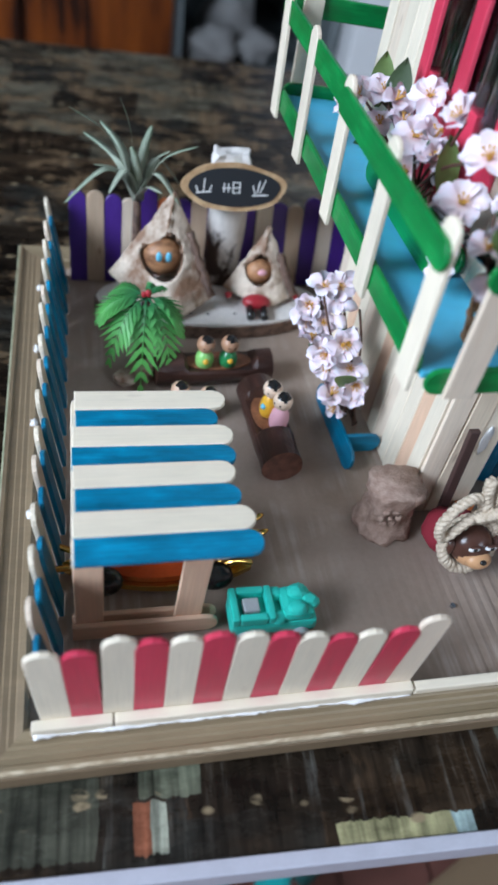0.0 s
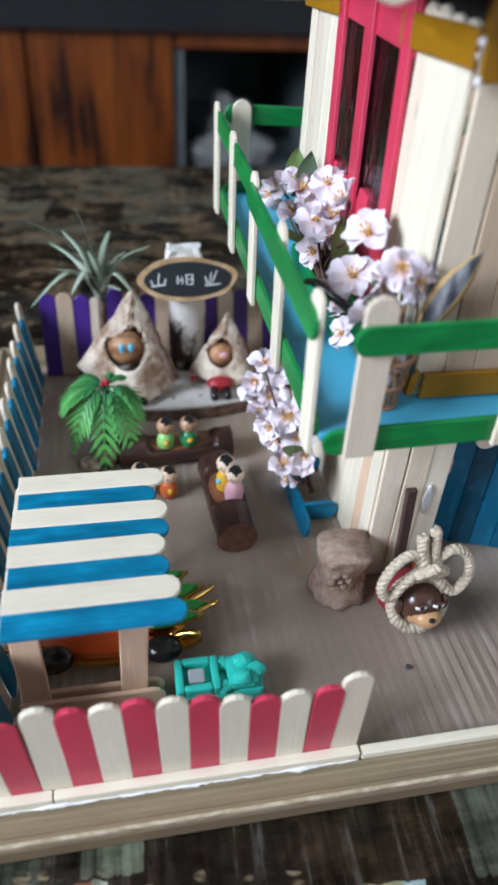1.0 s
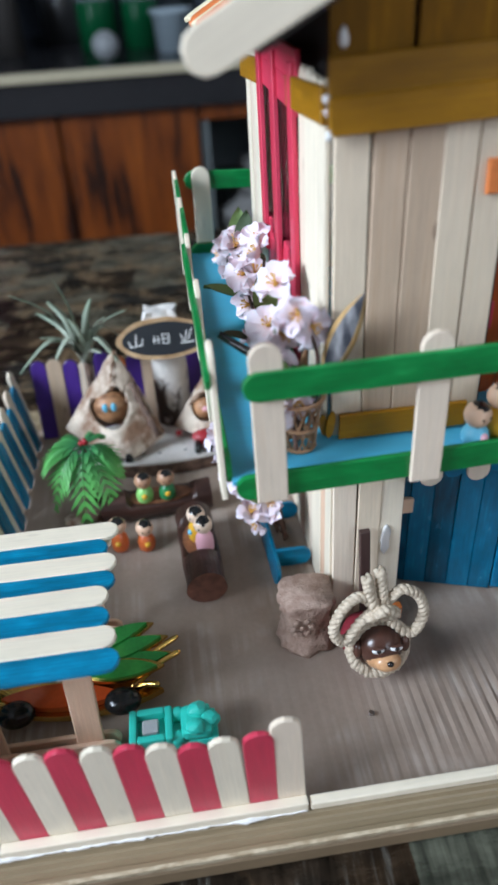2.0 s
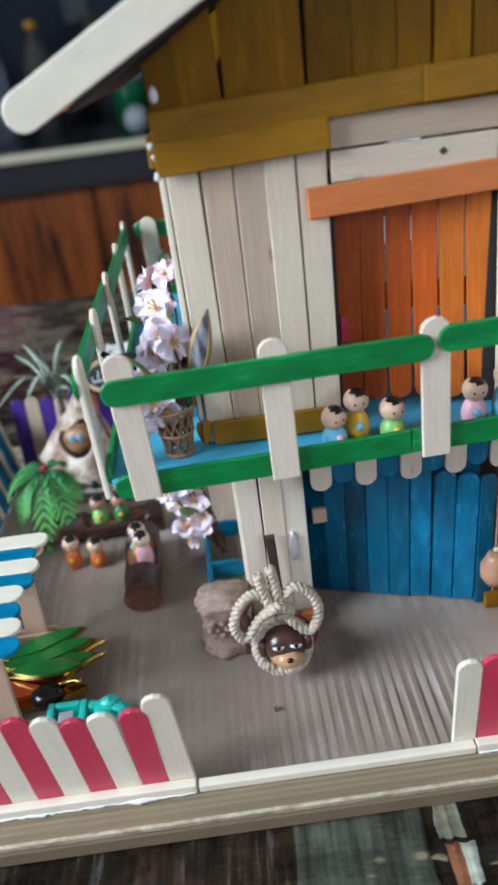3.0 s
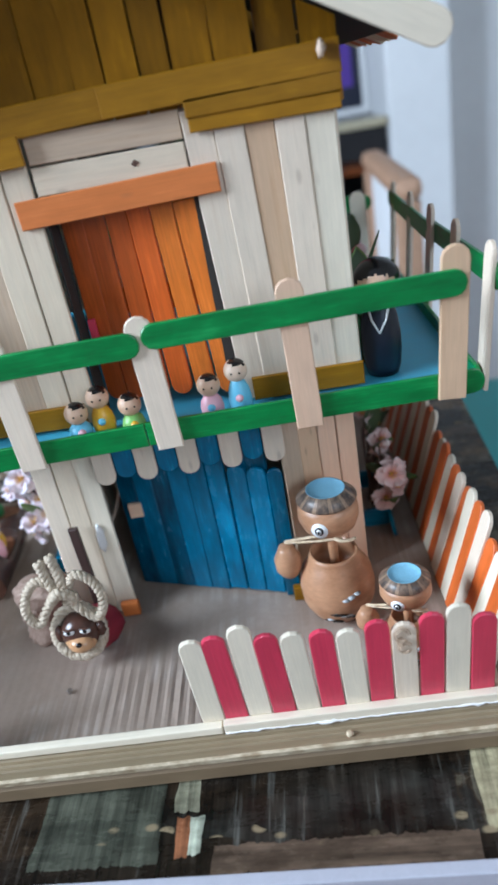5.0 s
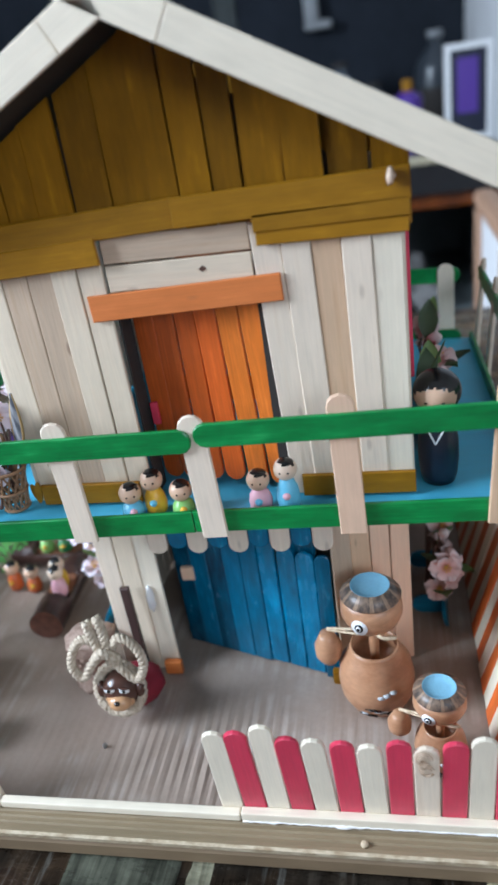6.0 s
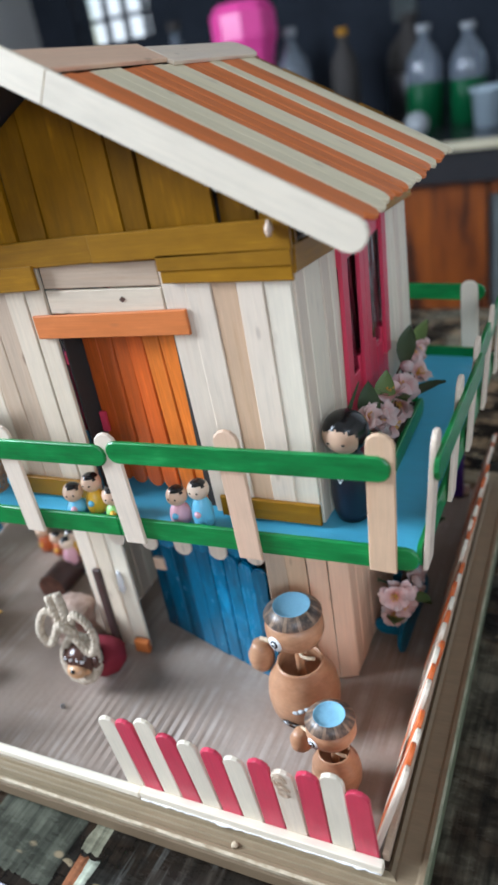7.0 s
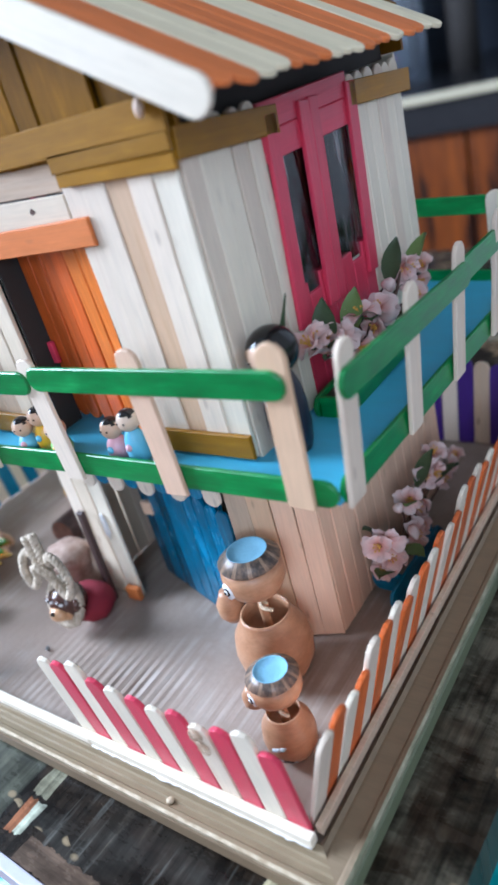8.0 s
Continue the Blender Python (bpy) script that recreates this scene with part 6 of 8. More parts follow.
def bark_tent(name_label, centre, apex, ring, hole, hole_r, seed):
    """A folded cone of birch bark with a round opening in front. ring: (angle, radius, height) of the lower edge."""
    t = thing("bark_tent", (centre[0], centre[1], 0.0093), name_label, "bark tent", "bark tents")
    nu, nv = 90, 44
    bm = bmesh.new()
    ang = [r[0] for r in ring] + [ring[0][0] + 360]
    rad = [r[1] for r in ring] + [ring[0][1]]
    hgt = [r[2] for r in ring] + [ring[0][2]]
    rows = []
    ap = Vector(apex)
    for j in range(nv + 1):
        v = j / nv
        row = []
        for i in range(nu):
            a = ang[0] + 360 * i / nu
            k = max(q for q in range(len(ang) - 1) if ang[q] <= a + 1e-6)
            f = (a - ang[k]) / (ang[k + 1] - ang[k])
            pa = Vector((rad[k] * math.cos(radians(ang[k])), rad[k] * math.sin(radians(ang[k])), hgt[k]))
            pb = Vector((rad[k + 1] * math.cos(radians(ang[k + 1])), rad[k + 1] * math.sin(radians(ang[k + 1])), hgt[k + 1]))
            p = pa.lerp(pb, f) + Vector((centre[0], centre[1], 0))
            bulge = 0.035 * math.sin(math.pi * f) * rad[k]
            p = p + Vector((p.x - centre[0], p.y - centre[1], -0.3 * rad[k] * 0.5)).normalized() * bulge
            q = p.lerp(ap, v * 0.985)
            n3 = Vector((q.x - centre[0], q.y - centre[1], 0.2 * rad[k]))
            q = q + n3.normalized() * (0.0011 * noise.noise(q * 120 + Vector((seed, 0, 0))) + 0.0006 * noise.noise(q * 420))
            row.append(bm.verts.new(q))
        rows.append(row)
    h = Vector(hole)
    cut = []
    for j in range(nv):
        for i in range(nu):
            vs = (rows[j][i], rows[j][(i + 1) % nu], rows[j + 1][(i + 1) % nu], rows[j + 1][i])
            c = sum((v.co for v in vs), Vector()) / 4
            if c.y < centre[1] and math.hypot(c.x - h.x, c.z - h.z) < hole_r:
                continue
            bm.faces.new(vs)
    for v in list(bm.verts):
        if not v.link_faces:
            bm.verts.remove(v)
            continue
        d = math.hypot(v.co.x - h.x, v.co.z - h.z)
        if v.is_boundary and v.co.y < centre[1] and d < hole_r * 1.35 and d > hole_r * 0.6:
            k = hole_r / d
            v.co.x, v.co.z = h.x + (v.co.x - h.x) * k, h.z + (v.co.z - h.z) * k
    ob = part("bark", bm, [M_BIRCH, M_BARKEDGE], t, smooth=True)
    mod = ob.modifiers.new("thickness", "SOLIDIFY")
    mod.thickness, mod.offset, mod.material_offset_rim = 0.0026, -1.0, 1
    # dark split running down one fold
    bm = bmesh.new()
    i = int(nu * 0.79)
    base = Vector((centre[0] + ring[3][1] * 0.97 * math.cos(radians(ring[3][0] - 9)), centre[1] + ring[3][1] * 0.97 * math.sin(radians(ring[3][0] - 9)), ring[3][2] + 0.001))
    pts = [base.lerp(ap, u) + Vector((0.0012 * noise.noise(Vector((u * 9, seed, 0))), -0.0012, 0)) for u in np.linspace(0.02, 0.62, 9)]
    tube(bm, pts, [0.0011 + 0.0019 * abs(math.sin(q * 1.7 + seed)) for q in range(9)], 7)
    for v in bm.verts:
        v.co += Vector((noise.noise(v.co * 900), noise.noise(v.co * 900 + Vector((4, 0, 0))), noise.noise(v.co * 900 + Vector((0, 7, 0))))) * 0.0006
    part("split", bm, M_BIRCHDARK, t, "dark bark split", smooth=True)
    # thin brown line over the front crease, added for the fold's shading
    bm = bmesh.new()
    top = h + Vector((0.25 * hole_r, 0, hole_r * 1.0))
    near = min((v.co + Vector((centre[0], centre[1], 0.0093)) for v in ob.data.vertices if v.co.y < 0), key=lambda p: (p.x - top.x) ** 2 + (p.z - top.z) ** 2)
    tube(bm, [near.lerp(ap, u) + Vector((0.0006 * noise.noise(Vector((u * 7, seed, 3))), -0.0006, 0)) for u in np.linspace(0.06, 0.97, 10)], [0.0003 + 0.0003 * (q % 3) for q in range(10)], 6)
    part("fold", bm, M_BARKEDGE, t, "brown line drawn for the shaded fold", smooth=True)
    return t


bark_tent("large folded birch-bark tent with a round opening", (-0.0690, 0.2450), (-0.0655, 0.2575, 0.0690), [(182, 0.0325, 0.0255), (240, 0.0225, 0.0160), (286, 0.0250, 0.0110), (340, 0.0290, 0.0180), (380, 0.0270, 0.0100), (450, 0.0240, 0.0098)], (-0.0725, 0.23, 0.0395), 0.0118, 1.0)
bark_tent("small folded birch-bark tent with a round opening", (-0.0120, 0.2500), (-0.0100, 0.2580, 0.0500), [(190, 0.0240, 0.0160), (245, 0.0160, 0.0135), (288, 0.0172, 0.0115), (340, 0.0215, 0.0140), (385, 0.0190, 0.0100), (450, 0.0170, 0.0098)], (-0.0155, 0.24, 0.0285), 0.0080, 5.0)


def figure(label, at, h, body, head, yaw=-90.0, patch=None, hair=M_HAIR, group="peg dolls", wide=1.0):
    """A turned peg doll: one plain mesh with a painted body, head and hair cap."""
    bm = bmesh.new()
    k = h
    hr = 0.0047
    hc, rb = h - hr, 0.0046 * wide
    neck = hc - hr * 0.86
    prof = [(0, 0), (rb * 0.84, 0), (rb * 0.97, neck * 0.10), (rb * 1.04, neck * 0.42), (rb * 0.92, neck * 0.72), (rb * 0.66, neck * 0.93), (rb * 0.52, neck)]
    lathe(bm, prof, 20, (0, 0, 0), [0] * 6)
    hp = [(rb * 0.5, neck)] + [(hr * math.sin(math.pi * q / 14), hc - hr * math.cos(math.pi * q / 14)) for q in range(3, 14)] + [(0, hc + hr)]
    fs = lathe(bm, hp, 28, (0, 0, 0), [1] * (len(hp) - 1))
    f3 = Vector((math.cos(radians(yaw)), math.sin(radians(yaw)), 0))
    for f in fs:
        c = f.calc_center_median()
        n3 = (c - Vector((0, 0, hc))).normalized()
        if n3.dot((Vector((0, 0, 0.92)) + f3 * 0.14 + Vector((-f3.y, f3.x, 0)) * 0.20).normalized()) > 0.74 + 0.03 * math.sin(5 * math.atan2(n3.y, n3.x)):
            f.material_index = 2
    mats = [body, head, hair]
    if patch:
        blob(bm, f3 * rb * 0.86 + Vector((0, 0, neck * 0.55)), (0.0017, 0.0017, 0.0017), 3, 2)
        mats.append(patch)
    side = Vector((-f3.y, f3.x, 0))
    for q in (-1, 1):
        blob(bm, Vector((0, 0, hc + 0.0002)) + (f3 * 0.94 + side * q * 0.34).normalized() * hr * 0.985, (0.0005, 0.0005, 0.0005), 2, 1)
    ob = new("peg_doll", to_mesh("peg_doll", bm, mats, True))
    attach(ob, None, Matrix.Translation(at))
    return tagged(ob, label, "doll", group)


bm = bmesh.new()
blob(bm, (-0.0716, 0.2466, 0.0350), (0.0112, 0.0090, 0.0108), 0, 3)
blob(bm, (-0.0700, 0.2310, 0.0145), (0.0130, 0.0070, 0.0050), 1, 2)
for x in (-0.0760, -0.0645):
    tube(bm, [(x, 0.2265, 0.0125), (x + 0.0005, 0.2205, 0.0118)], 0.0026, 8, 2)
for x in (-0.0752, -0.0700):
    blob(bm, (x + 0.0006, 0.2362, 0.0404), (0.0018, 0.0010, 0.0032), 3, 2)
bmesh.ops.translate(bm, vec=(0.0690, -0.235, -0.0093), verts=bm.verts)
ob = new("seated_doll", to_mesh("seated_doll", bm, [M_TENTFACE, M_BLUE, M_HAIR, M_D_BLUE], True))
attach(ob, None, Matrix.Translation((-0.0690, 0.235, 0.0093)))
tagged(ob, "round wooden doll in blue inside the large bark tent", "doll", "tent dolls")
bm = bmesh.new()
blob(bm, (-0.0143, 0.2488, 0.0250), (0.0078, 0.0062, 0.0076), 0, 3)
blob(bm, (-0.0170, 0.2340, 0.0140), (0.0085, 0.0055, 0.0042), 1, 2)
for x in (-0.0215, -0.0135):
    tube(bm, [(x, 0.2300, 0.0125), (x - 0.0005, 0.2215, 0.0118)], 0.0024, 8, 2)
blob(bm, (-0.0140, 0.2424, 0.0282), (0.0028, 0.0012, 0.0020), 3, 2)
for x in (-0.0330, 0.0075):
    blob(bm, (x, 0.2390, 0.0150), (0.0020, 0.0018, 0.0020), 1, 2)
bmesh.ops.translate(bm, vec=(0.0150, -0.235, -0.0093), verts=bm.verts)
ob = new("seated_doll", to_mesh("seated_doll", bm, [M_TENTFACE, M_D_RED, M_HAIR, M_D_PINK], True))
attach(ob, None, Matrix.Translation((-0.0150, 0.235, 0.0093)))
tagged(ob, "round wooden doll in a red skirt inside the small bark tent", "doll", "tent dolls")

# ---- the sign on its post ----
sign = thing("sign", (-0.035, 0.262, 0.0), "oval black wood-slice sign with white brush marks on a birch post", "sign")
bm = bmesh.new()
lathe(bm, [(0, 0.0006), (0.0115, 0.0006), (0.0108, 0.02), (0.0112, 0.045), (0.0100, 0.078), (0.0096, 0.0800), (0, 0.0800)], 18, (-0.034, 0.2650, 0), squash=(1, 0.8))
for v in bm.verts:
    v.co += Vector((noise.noise(v.co * 150), noise.noise(v.co * 150 + Vector((9, 0, 0))), 0)) * 0.0012
part("post", bm, M_POST, sign, "dark and white birch log", smooth=True)
SIGN_M = Matrix.Translation((-0.0345, 0.2525, 0.0740)) @ Matrix.Rotation(radians(90 - 22), 4, "X")


def oval(rx, ry, z0, z1, wob=0.0):
    bm = bmesh.new()
    pts = []
    for k in range(44):
        a = 2 * math.pi * k / 44
        w = 1 + wob * noise.noise(Vector((math.cos(a) * 1.6, math.sin(a) * 1.6, 2)))
        pts.append((rx * w * math.cos(a), ry * w * math.sin(a), z0))
    sheet_polygon(bm, pts, (0, 0, z1 - z0))
    return bm


part("slice", oval(0.0285, 0.0122, -0.0035, 0.0, 0.08), M_SLICE, sign, "bark-edged oval wood slice", m=SIGN_M)
part("blackboard", oval(0.0250, 0.0098, 0.0001, 0.0006, 0.03), M_BLACKBOARD, sign, "black painted oval", m=SIGN_M)
# brush strokes: middle, length, width, lean in degrees
MARKS = [(-0.0168, 0.0006, 0.0066, 0.0009, 84), (-0.0206, -0.0014, 0.0036, 0.0009, 112), (-0.0133, -0.0008, 0.0034, 0.0009, 70), (-0.0170, -0.0029, 0.0080, 0.0009, 6),
         (-0.0060, -0.0002, 0.0048, 0.0008, 88), (-0.0036, -0.0004, 0.0046, 0.0007, 92), (-0.0046, -0.0004, 0.0048, 0.0007, 4), (-0.0010, 0.0000, 0.0058, 0.0008, 90), (0.0026, 0.0000, 0.0058, 0.0008, 88), (0.0008, 0.0026, 0.0042, 0.0007, 2), (0.0008, 0.0000, 0.0040, 0.0007, 0), (0.0008, -0.0027, 0.0042, 0.0007, 0),
         (0.0104, -0.0006, 0.0044, 0.0008, 108), (0.0128, 0.0006, 0.0066, 0.0008, 78), (0.0152, 0.0012, 0.0076, 0.0008, 66), (0.0140, -0.0033, 0.0088, 0.0009, 4)]
for x, y, long, wide, lean in MARKS:
    part("mark", new_box((-long / 2, -wide * 0.38, 0.0007), (long / 2, wide * 0.38, 0.0009)), M_CHALK, sign, m=SIGN_M @ Matrix.Translation((x, y, 0)) @ Matrix.Rotation(radians(lean), 4, "Z"))
bm = new_box((-0.0455, 0.2585, 0.0802), (-0.0260, 0.2705, 0.0885), 0.0008)
bmesh.ops.subdivide_edges(bm, edges=bm.edges[:], cuts=3, use_grid_fill=True)
for v in bm.verts:
    v.co += Vector((noise.noise(v.co * 210), noise.noise(v.co * 210 + Vector((5, 0, 0))), 0.8 * noise.noise(v.co * 210 + Vector((0, 9, 0))) if v.co.z > 0.083 else 0)) * 0.0022
part("cap_block", bm, M_SLAB, sign, "pale chunk of cut wood")
for x in (-0.0560, -0.0460, -0.0300):
    bm = bmesh.new()
    lathe(bm, [(0, 0), (0.0010, 0.0001), (0.0007, 0.0003), (0, 0.0004)], 8, (x, 0.2280 + 0.05 * abs(x + 0.045), 0.0092))
    part("nail_hole", bm, M_DARK, slab)

# ---- log seats ----
def log_seat(label, a, b, r, seat):
    a, b = Vector(a), Vector(b)
    d = (b - a)
    t = thing("log_seat", (*((a + b) / 2).xy, 0.0), label, "log seat", "log seats")
    ln = d.length
    m = Matrix.Translation(a) @ Matrix.Rotation(math.atan2(d.y, d.x), 4, "Z")
    bm = bmesh.new()
    n, seg = 22, 26
    rows = []
    for k in range(n + 1):
        u = k / n
        row = []
        for q in range(seg):
            an = 2 * math.pi * q / seg
            w = r * (1 + 0.07 * noise.noise(Vector((u * 5, math.cos(an) * 1.2, math.sin(an) * 1.2 + r * 900))))
            z = r + w * math.sin(an)
            if seat[0] < u < seat[1]:
                z = min(z, r * 1.36)
            row.append(bm.verts.new((ln * u, w * math.cos(an), max(z, 0.0004))))
        rows.append(row)
    for r0, r1 in zip(rows, rows[1:]):
        for q in range(seg):
            bm.faces.new((r0[q], r0[(q + 1) % seg], r1[(q + 1) % seg], r1[q]))
    for row in (rows[0], rows[-1]):
        bm.faces.new(row).material_index = 1
    log = part("log", bm, [M_BARK, M_LOGEND], t, "dark brown barked log with cut ends", m=m)
    bm = bmesh.new()
    pts = [(ln * (seat[0] + seat[1]) / 2 + ln * (seat[1] - seat[0]) * 0.52 * math.cos(q * math.pi / 12), r * 0.80 * math.sin(q * math.pi / 12), r * 1.365) for q in range(24)]
    sheet_polygon(bm, pts, (0, 0, 0.0006))
    part("seat", bm, M_CUTWOOD, t, "smooth orange-brown cut seat", m=m)
    return t


log_seat("long dark log with a flat cut seat", (-0.0800, 0.1810, 0), (-0.0185, 0.1840, 0), 0.0088, (0.25, 0.82))
log_seat("short dark log with a flat cut seat", (-0.0270, 0.1085, 0), (-0.0300, 0.1640, 0), 0.0098, (0.34, 0.80))
figure("peg doll in light green on the long log", (-0.0550, 0.1795, 0.0126), 0.0178, M_D_GREEN, M_SKINBROWN, -90, M_D_YELLOW)
figure("peg doll in dark green on the long log", (-0.0425, 0.1800, 0.0126), 0.0178, M_D_DEEPGREEN, M_SKINBROWN, -85, M_D_YELLOW)
figure("peg doll in yellow on the short log", (-0.0285, 0.1405, 0.0140), 0.0205, M_D_YELLOW, M_SKINPALE, -150, M_D_BLUE)
figure("peg doll in pink on the short log", (-0.0255, 0.1315, 0.0140), 0.0210, M_D_PINK, M_SKINPALE, -140)
figure("peg doll in orange standing before the long log", (-0.0700, 0.1555, 0.0006), 0.0205, M_D_ORANGE, M_SKIN, -100, M_D_YELLOW)
figure("peg doll in orange standing before the long log", (-0.0560, 0.1535, 0.0006), 0.0185, M_D_ORANGE, M_SKIN, -80, M_D_YELLOW)
for i, (x, y, s) in enumerate(((-0.0950, 0.1800, 0.0060), (-0.0860, 0.1850, 0.0075), (-0.1030, 0.2330, 0.0060))):
    bm = bmesh.new()
    blob(bm, (x, y, s * 0.62), (s, s * 0.8, s * 0.6), 0, 2, 0.6, i * 3)
    single("wood_chip", bm, M_CLAY if i % 2 else M_BIRCH, "rough chip of bark beside the log", "wood chip", "wood chips", place=(x, y, 0.0005))

# ---- clay stump ----
bm = bmesh.new()
rows = []
for k in range(19):
    u = k / 18
    w = 0.0127 * (1.06 - 0.22 * math.sin(math.pi * min(1.0, u * 1.15)) ** 1.2 - 0.10 * u)
    row = []
    for q in range(30):
        a = 2 * math.pi * q / 30
        sq = 1 / max(abs(math.cos(a)), abs(math.sin(a))) ** 0.35
        ww = w * sq * (1 + 0.20 * noise.noise(Vector((math.cos(a) * 2.4, math.sin(a) * 2.4, u * 4))) + 0.13 * noise.noise(Vector((math.cos(a) * 8, math.sin(a) * 8, u * 14))))
        row.append(bm.verts.new((0.0155 + ww * math.cos(a), 0.0800 + ww * 0.9 * math.sin(a), 0.0006 + 0.0285 * u + 0.001 * noise.noise(Vector((a, u * 5, 0))))))
    rows.append(row)
for r0, r1 in zip(rows, rows[1:]):
    for q in range(30):
        bm.faces.new((r0[q], r0[(q + 1) % 30], r1[(q + 1) % 30], r1[q]))
bm.faces.new(rows[0])
bm.faces.new(rows[-1])
for q in range(6):
    a = radians(60 * q)
    blob(bm, (0.0120 + 0.0042 * math.cos(a), 0.0700, 0.0170 + 0.0042 * math.sin(a)), (0.0017, 0.0009, 0.0017), 0, 2, 0.6, q)
blob(bm, (0.0120, 0.0696, 0.0170), (0.0013, 0.0010, 0.0013), 0, 2, 0.2, 9)
single("clay_stump", bm, M_CLAY, "brown clay tree stump with a pressed flower", "clay stump", smooth=True, place=(0.0155, 0.0800, 0.0006))

# ---- rope ornament with an animal-face bell ----
M_POUCH = plain("maroon_cloth", (0.23, 0.012, 0.025), 0.85, 0, 300, 0.2, 0.4)
orn = thing("rope_ornament", (0.040, 0.055, 0.0), "cotton rope wreath ornament holding a brown animal-face bell", "ornament")
ring_c, ring_n = Vector((0.0402, 0.0520, 0.0206)), Vector((0.03, -0.93, 0.36)).normalized()
rx = Vector((1, 0, 0.02)).normalized()
ry = ring_n.cross(rx).normalized()
bm = bmesh.new()
rope(bm, [ring_c + Vector((0, 0, 0.0004 * math.sin(k * 0.9))) + rx * 0.0113 * math.cos(2 * math.pi * k / 80) + ry * 0.0120 * math.sin(2 * math.pi * k / 80) for k in range(80)], 0.0026, 11, True)
part("wreath", bm, M_ROPE, orn, "twisted cotton rope ring", smooth=True)
bm = bmesh.new()
rope(bm, curve_points([(0.0405, 0.0520, 0.0430), (0.0470, 0.0500, 0.0545), (0.0545, 0.0495, 0.0505), (0.0572, 0.0490, 0.0400), (0.0525, 0.0480, 0.0310), (0.0440, 0.0490, 0.0390), (0.0405, 0.0510, 0.0450)], 9), 0.0022, 9)
part("loop", bm, M_ROPE, orn, smooth=True)
bm = bmesh.new()
rope(bm, curve_points([(0.0385, 0.0520, 0.0430), (0.0315, 0.0500, 0.0535), (0.0245, 0.0495, 0.0490), (0.0205, 0.0490, 0.0380), (0.0245, 0.0490, 0.0300), (0.0320, 0.0495, 0.0400), (0.0385, 0.0510, 0.0450)], 9), 0.0022, 9)
part("loop", bm, M_ROPE, orn, smooth=True)
bm = bmesh.new()
rope(bm, curve_points([(0.0385, 0.0480, 0.0440), (0.0350, 0.0500, 0.0540), (0.0335, 0.0505, 0.0630)], 8), 0.0024, 3)
part("tail", bm, M_ROPE, orn, smooth=True)
bm = bmesh.new()
rope(bm, curve_points([(0.0410, 0.0490, 0.0440), (0.0400, 0.0510, 0.0550), (0.0388, 0.0515, 0.0650)], 8), 0.0024, 3)
part("tail", bm, M_ROPE, orn, smooth=True)
bm = bmesh.new()
rope(bm, curve_points([(0.0345, 0.0480, 0.0430), (0.0395, 0.0455, 0.0490), (0.0450, 0.0480, 0.0440), (0.0400, 0.0500, 0.0410)], 9), 0.0025, 5)
part("knot", bm, M_ROPE, orn, smooth=True)
head_c = ring_c + Vector((0.0010, 0.0015, 0.0))
bm = bmesh.new()
blob(bm, head_c, (0.0100, 0.0102, 0.0104), 0, 3)
for sx in (-1, 1):
    blob(bm, head_c + rx * sx * 0.0100 - ry * 0.0005 + ring_n * 0.0020, (0.0024, 0.0034, 0.0052), 0, 2)
bell = part("bell", bm, M_BEAR, orn, "glazed dark brown animal-face bell", smooth=True)
mz = head_c + ring_n * 0.0080 - ry * 0.0044 + rx * 0.0008
bm = bmesh.new()
blob(bm, mz, (0.0058, 0.0042, 0.0042), 0, 3)
blob(bm, head_c - ry * 0.0020 + ring_n * 0.0016, (0.0085, 0.0088, 0.0078), 0, 3)
part("muzzle", bm, M_MUZZLE, bell, "tan glazed muzzle", smooth=True)
bm = bmesh.new()
blob(bm, mz + ring_n * 0.0040 + ry * 0.0010, (0.0015, 0.0012, 0.0012), 0, 2)
part("nose", bm, M_HAIR, bell, smooth=True)
for sx in (-1, 1):
    ec = head_c + ring_n * 0.0100 + rx * (sx * 0.0038 + 0.0006) + ry * 0.0022
    for name, mat, shift, size in (("eye", M_WHITE_ENAMEL, 0.0, (0.0027, 0.0010, 0.0016)), ("pupil", M_HAIR, 0.0009, (0.0010, 0.0006, 0.0010)), ("eyelid", M_BEAR, 0.0009, (0.0030, 0.0008, 0.0006))):
        bm = bmesh.new()
        blob(bm, ec + ring_n * shift + (ry * 0.0014 if name == "eyelid" else Vector()), size, 0, 2)
        part(name, bm, mat, bell, smooth=True)
bm = bmesh.new()
blob(bm, (0.0425, 0.0655, 0.0108), (0.0140, 0.0125, 0.0104), 0, 3, 0.2, 4)
part("pouch", bm, M_POUCH, orn, "dark red cloth pouch", smooth=True)
stick(orn, (0.0430, 0.0790, 0.0005), (0.0412, 0.0815, 0.0585), (0, -1, 0.2), M_DARKSTICK, "prop_stick", False, False, 0.0044, 0.0030, "dark brown wooden strip")
bm = bmesh.new()
tube(bm, [(0.0335, 0.0345, 0.0), (0.0338, 0.0345, 0.0014)], [0.0009, 0.0012], 10)
single("nail", bm, M_STEEL, "small nail head in the cardboard floor", "nail", place=(0.0335, 0.0345, 0.0))
bm = bmesh.new()
lathe(bm, [(0, 0), (0.0016, 0), (0.0015, 0.0008), (0.0008, 0.0013), (0, 0.0014)], 12)
part("screw", bm, M_CREAM, board, "small screw head", m=Matrix.Translation((0.1582, -0.0100, 0.0050)))

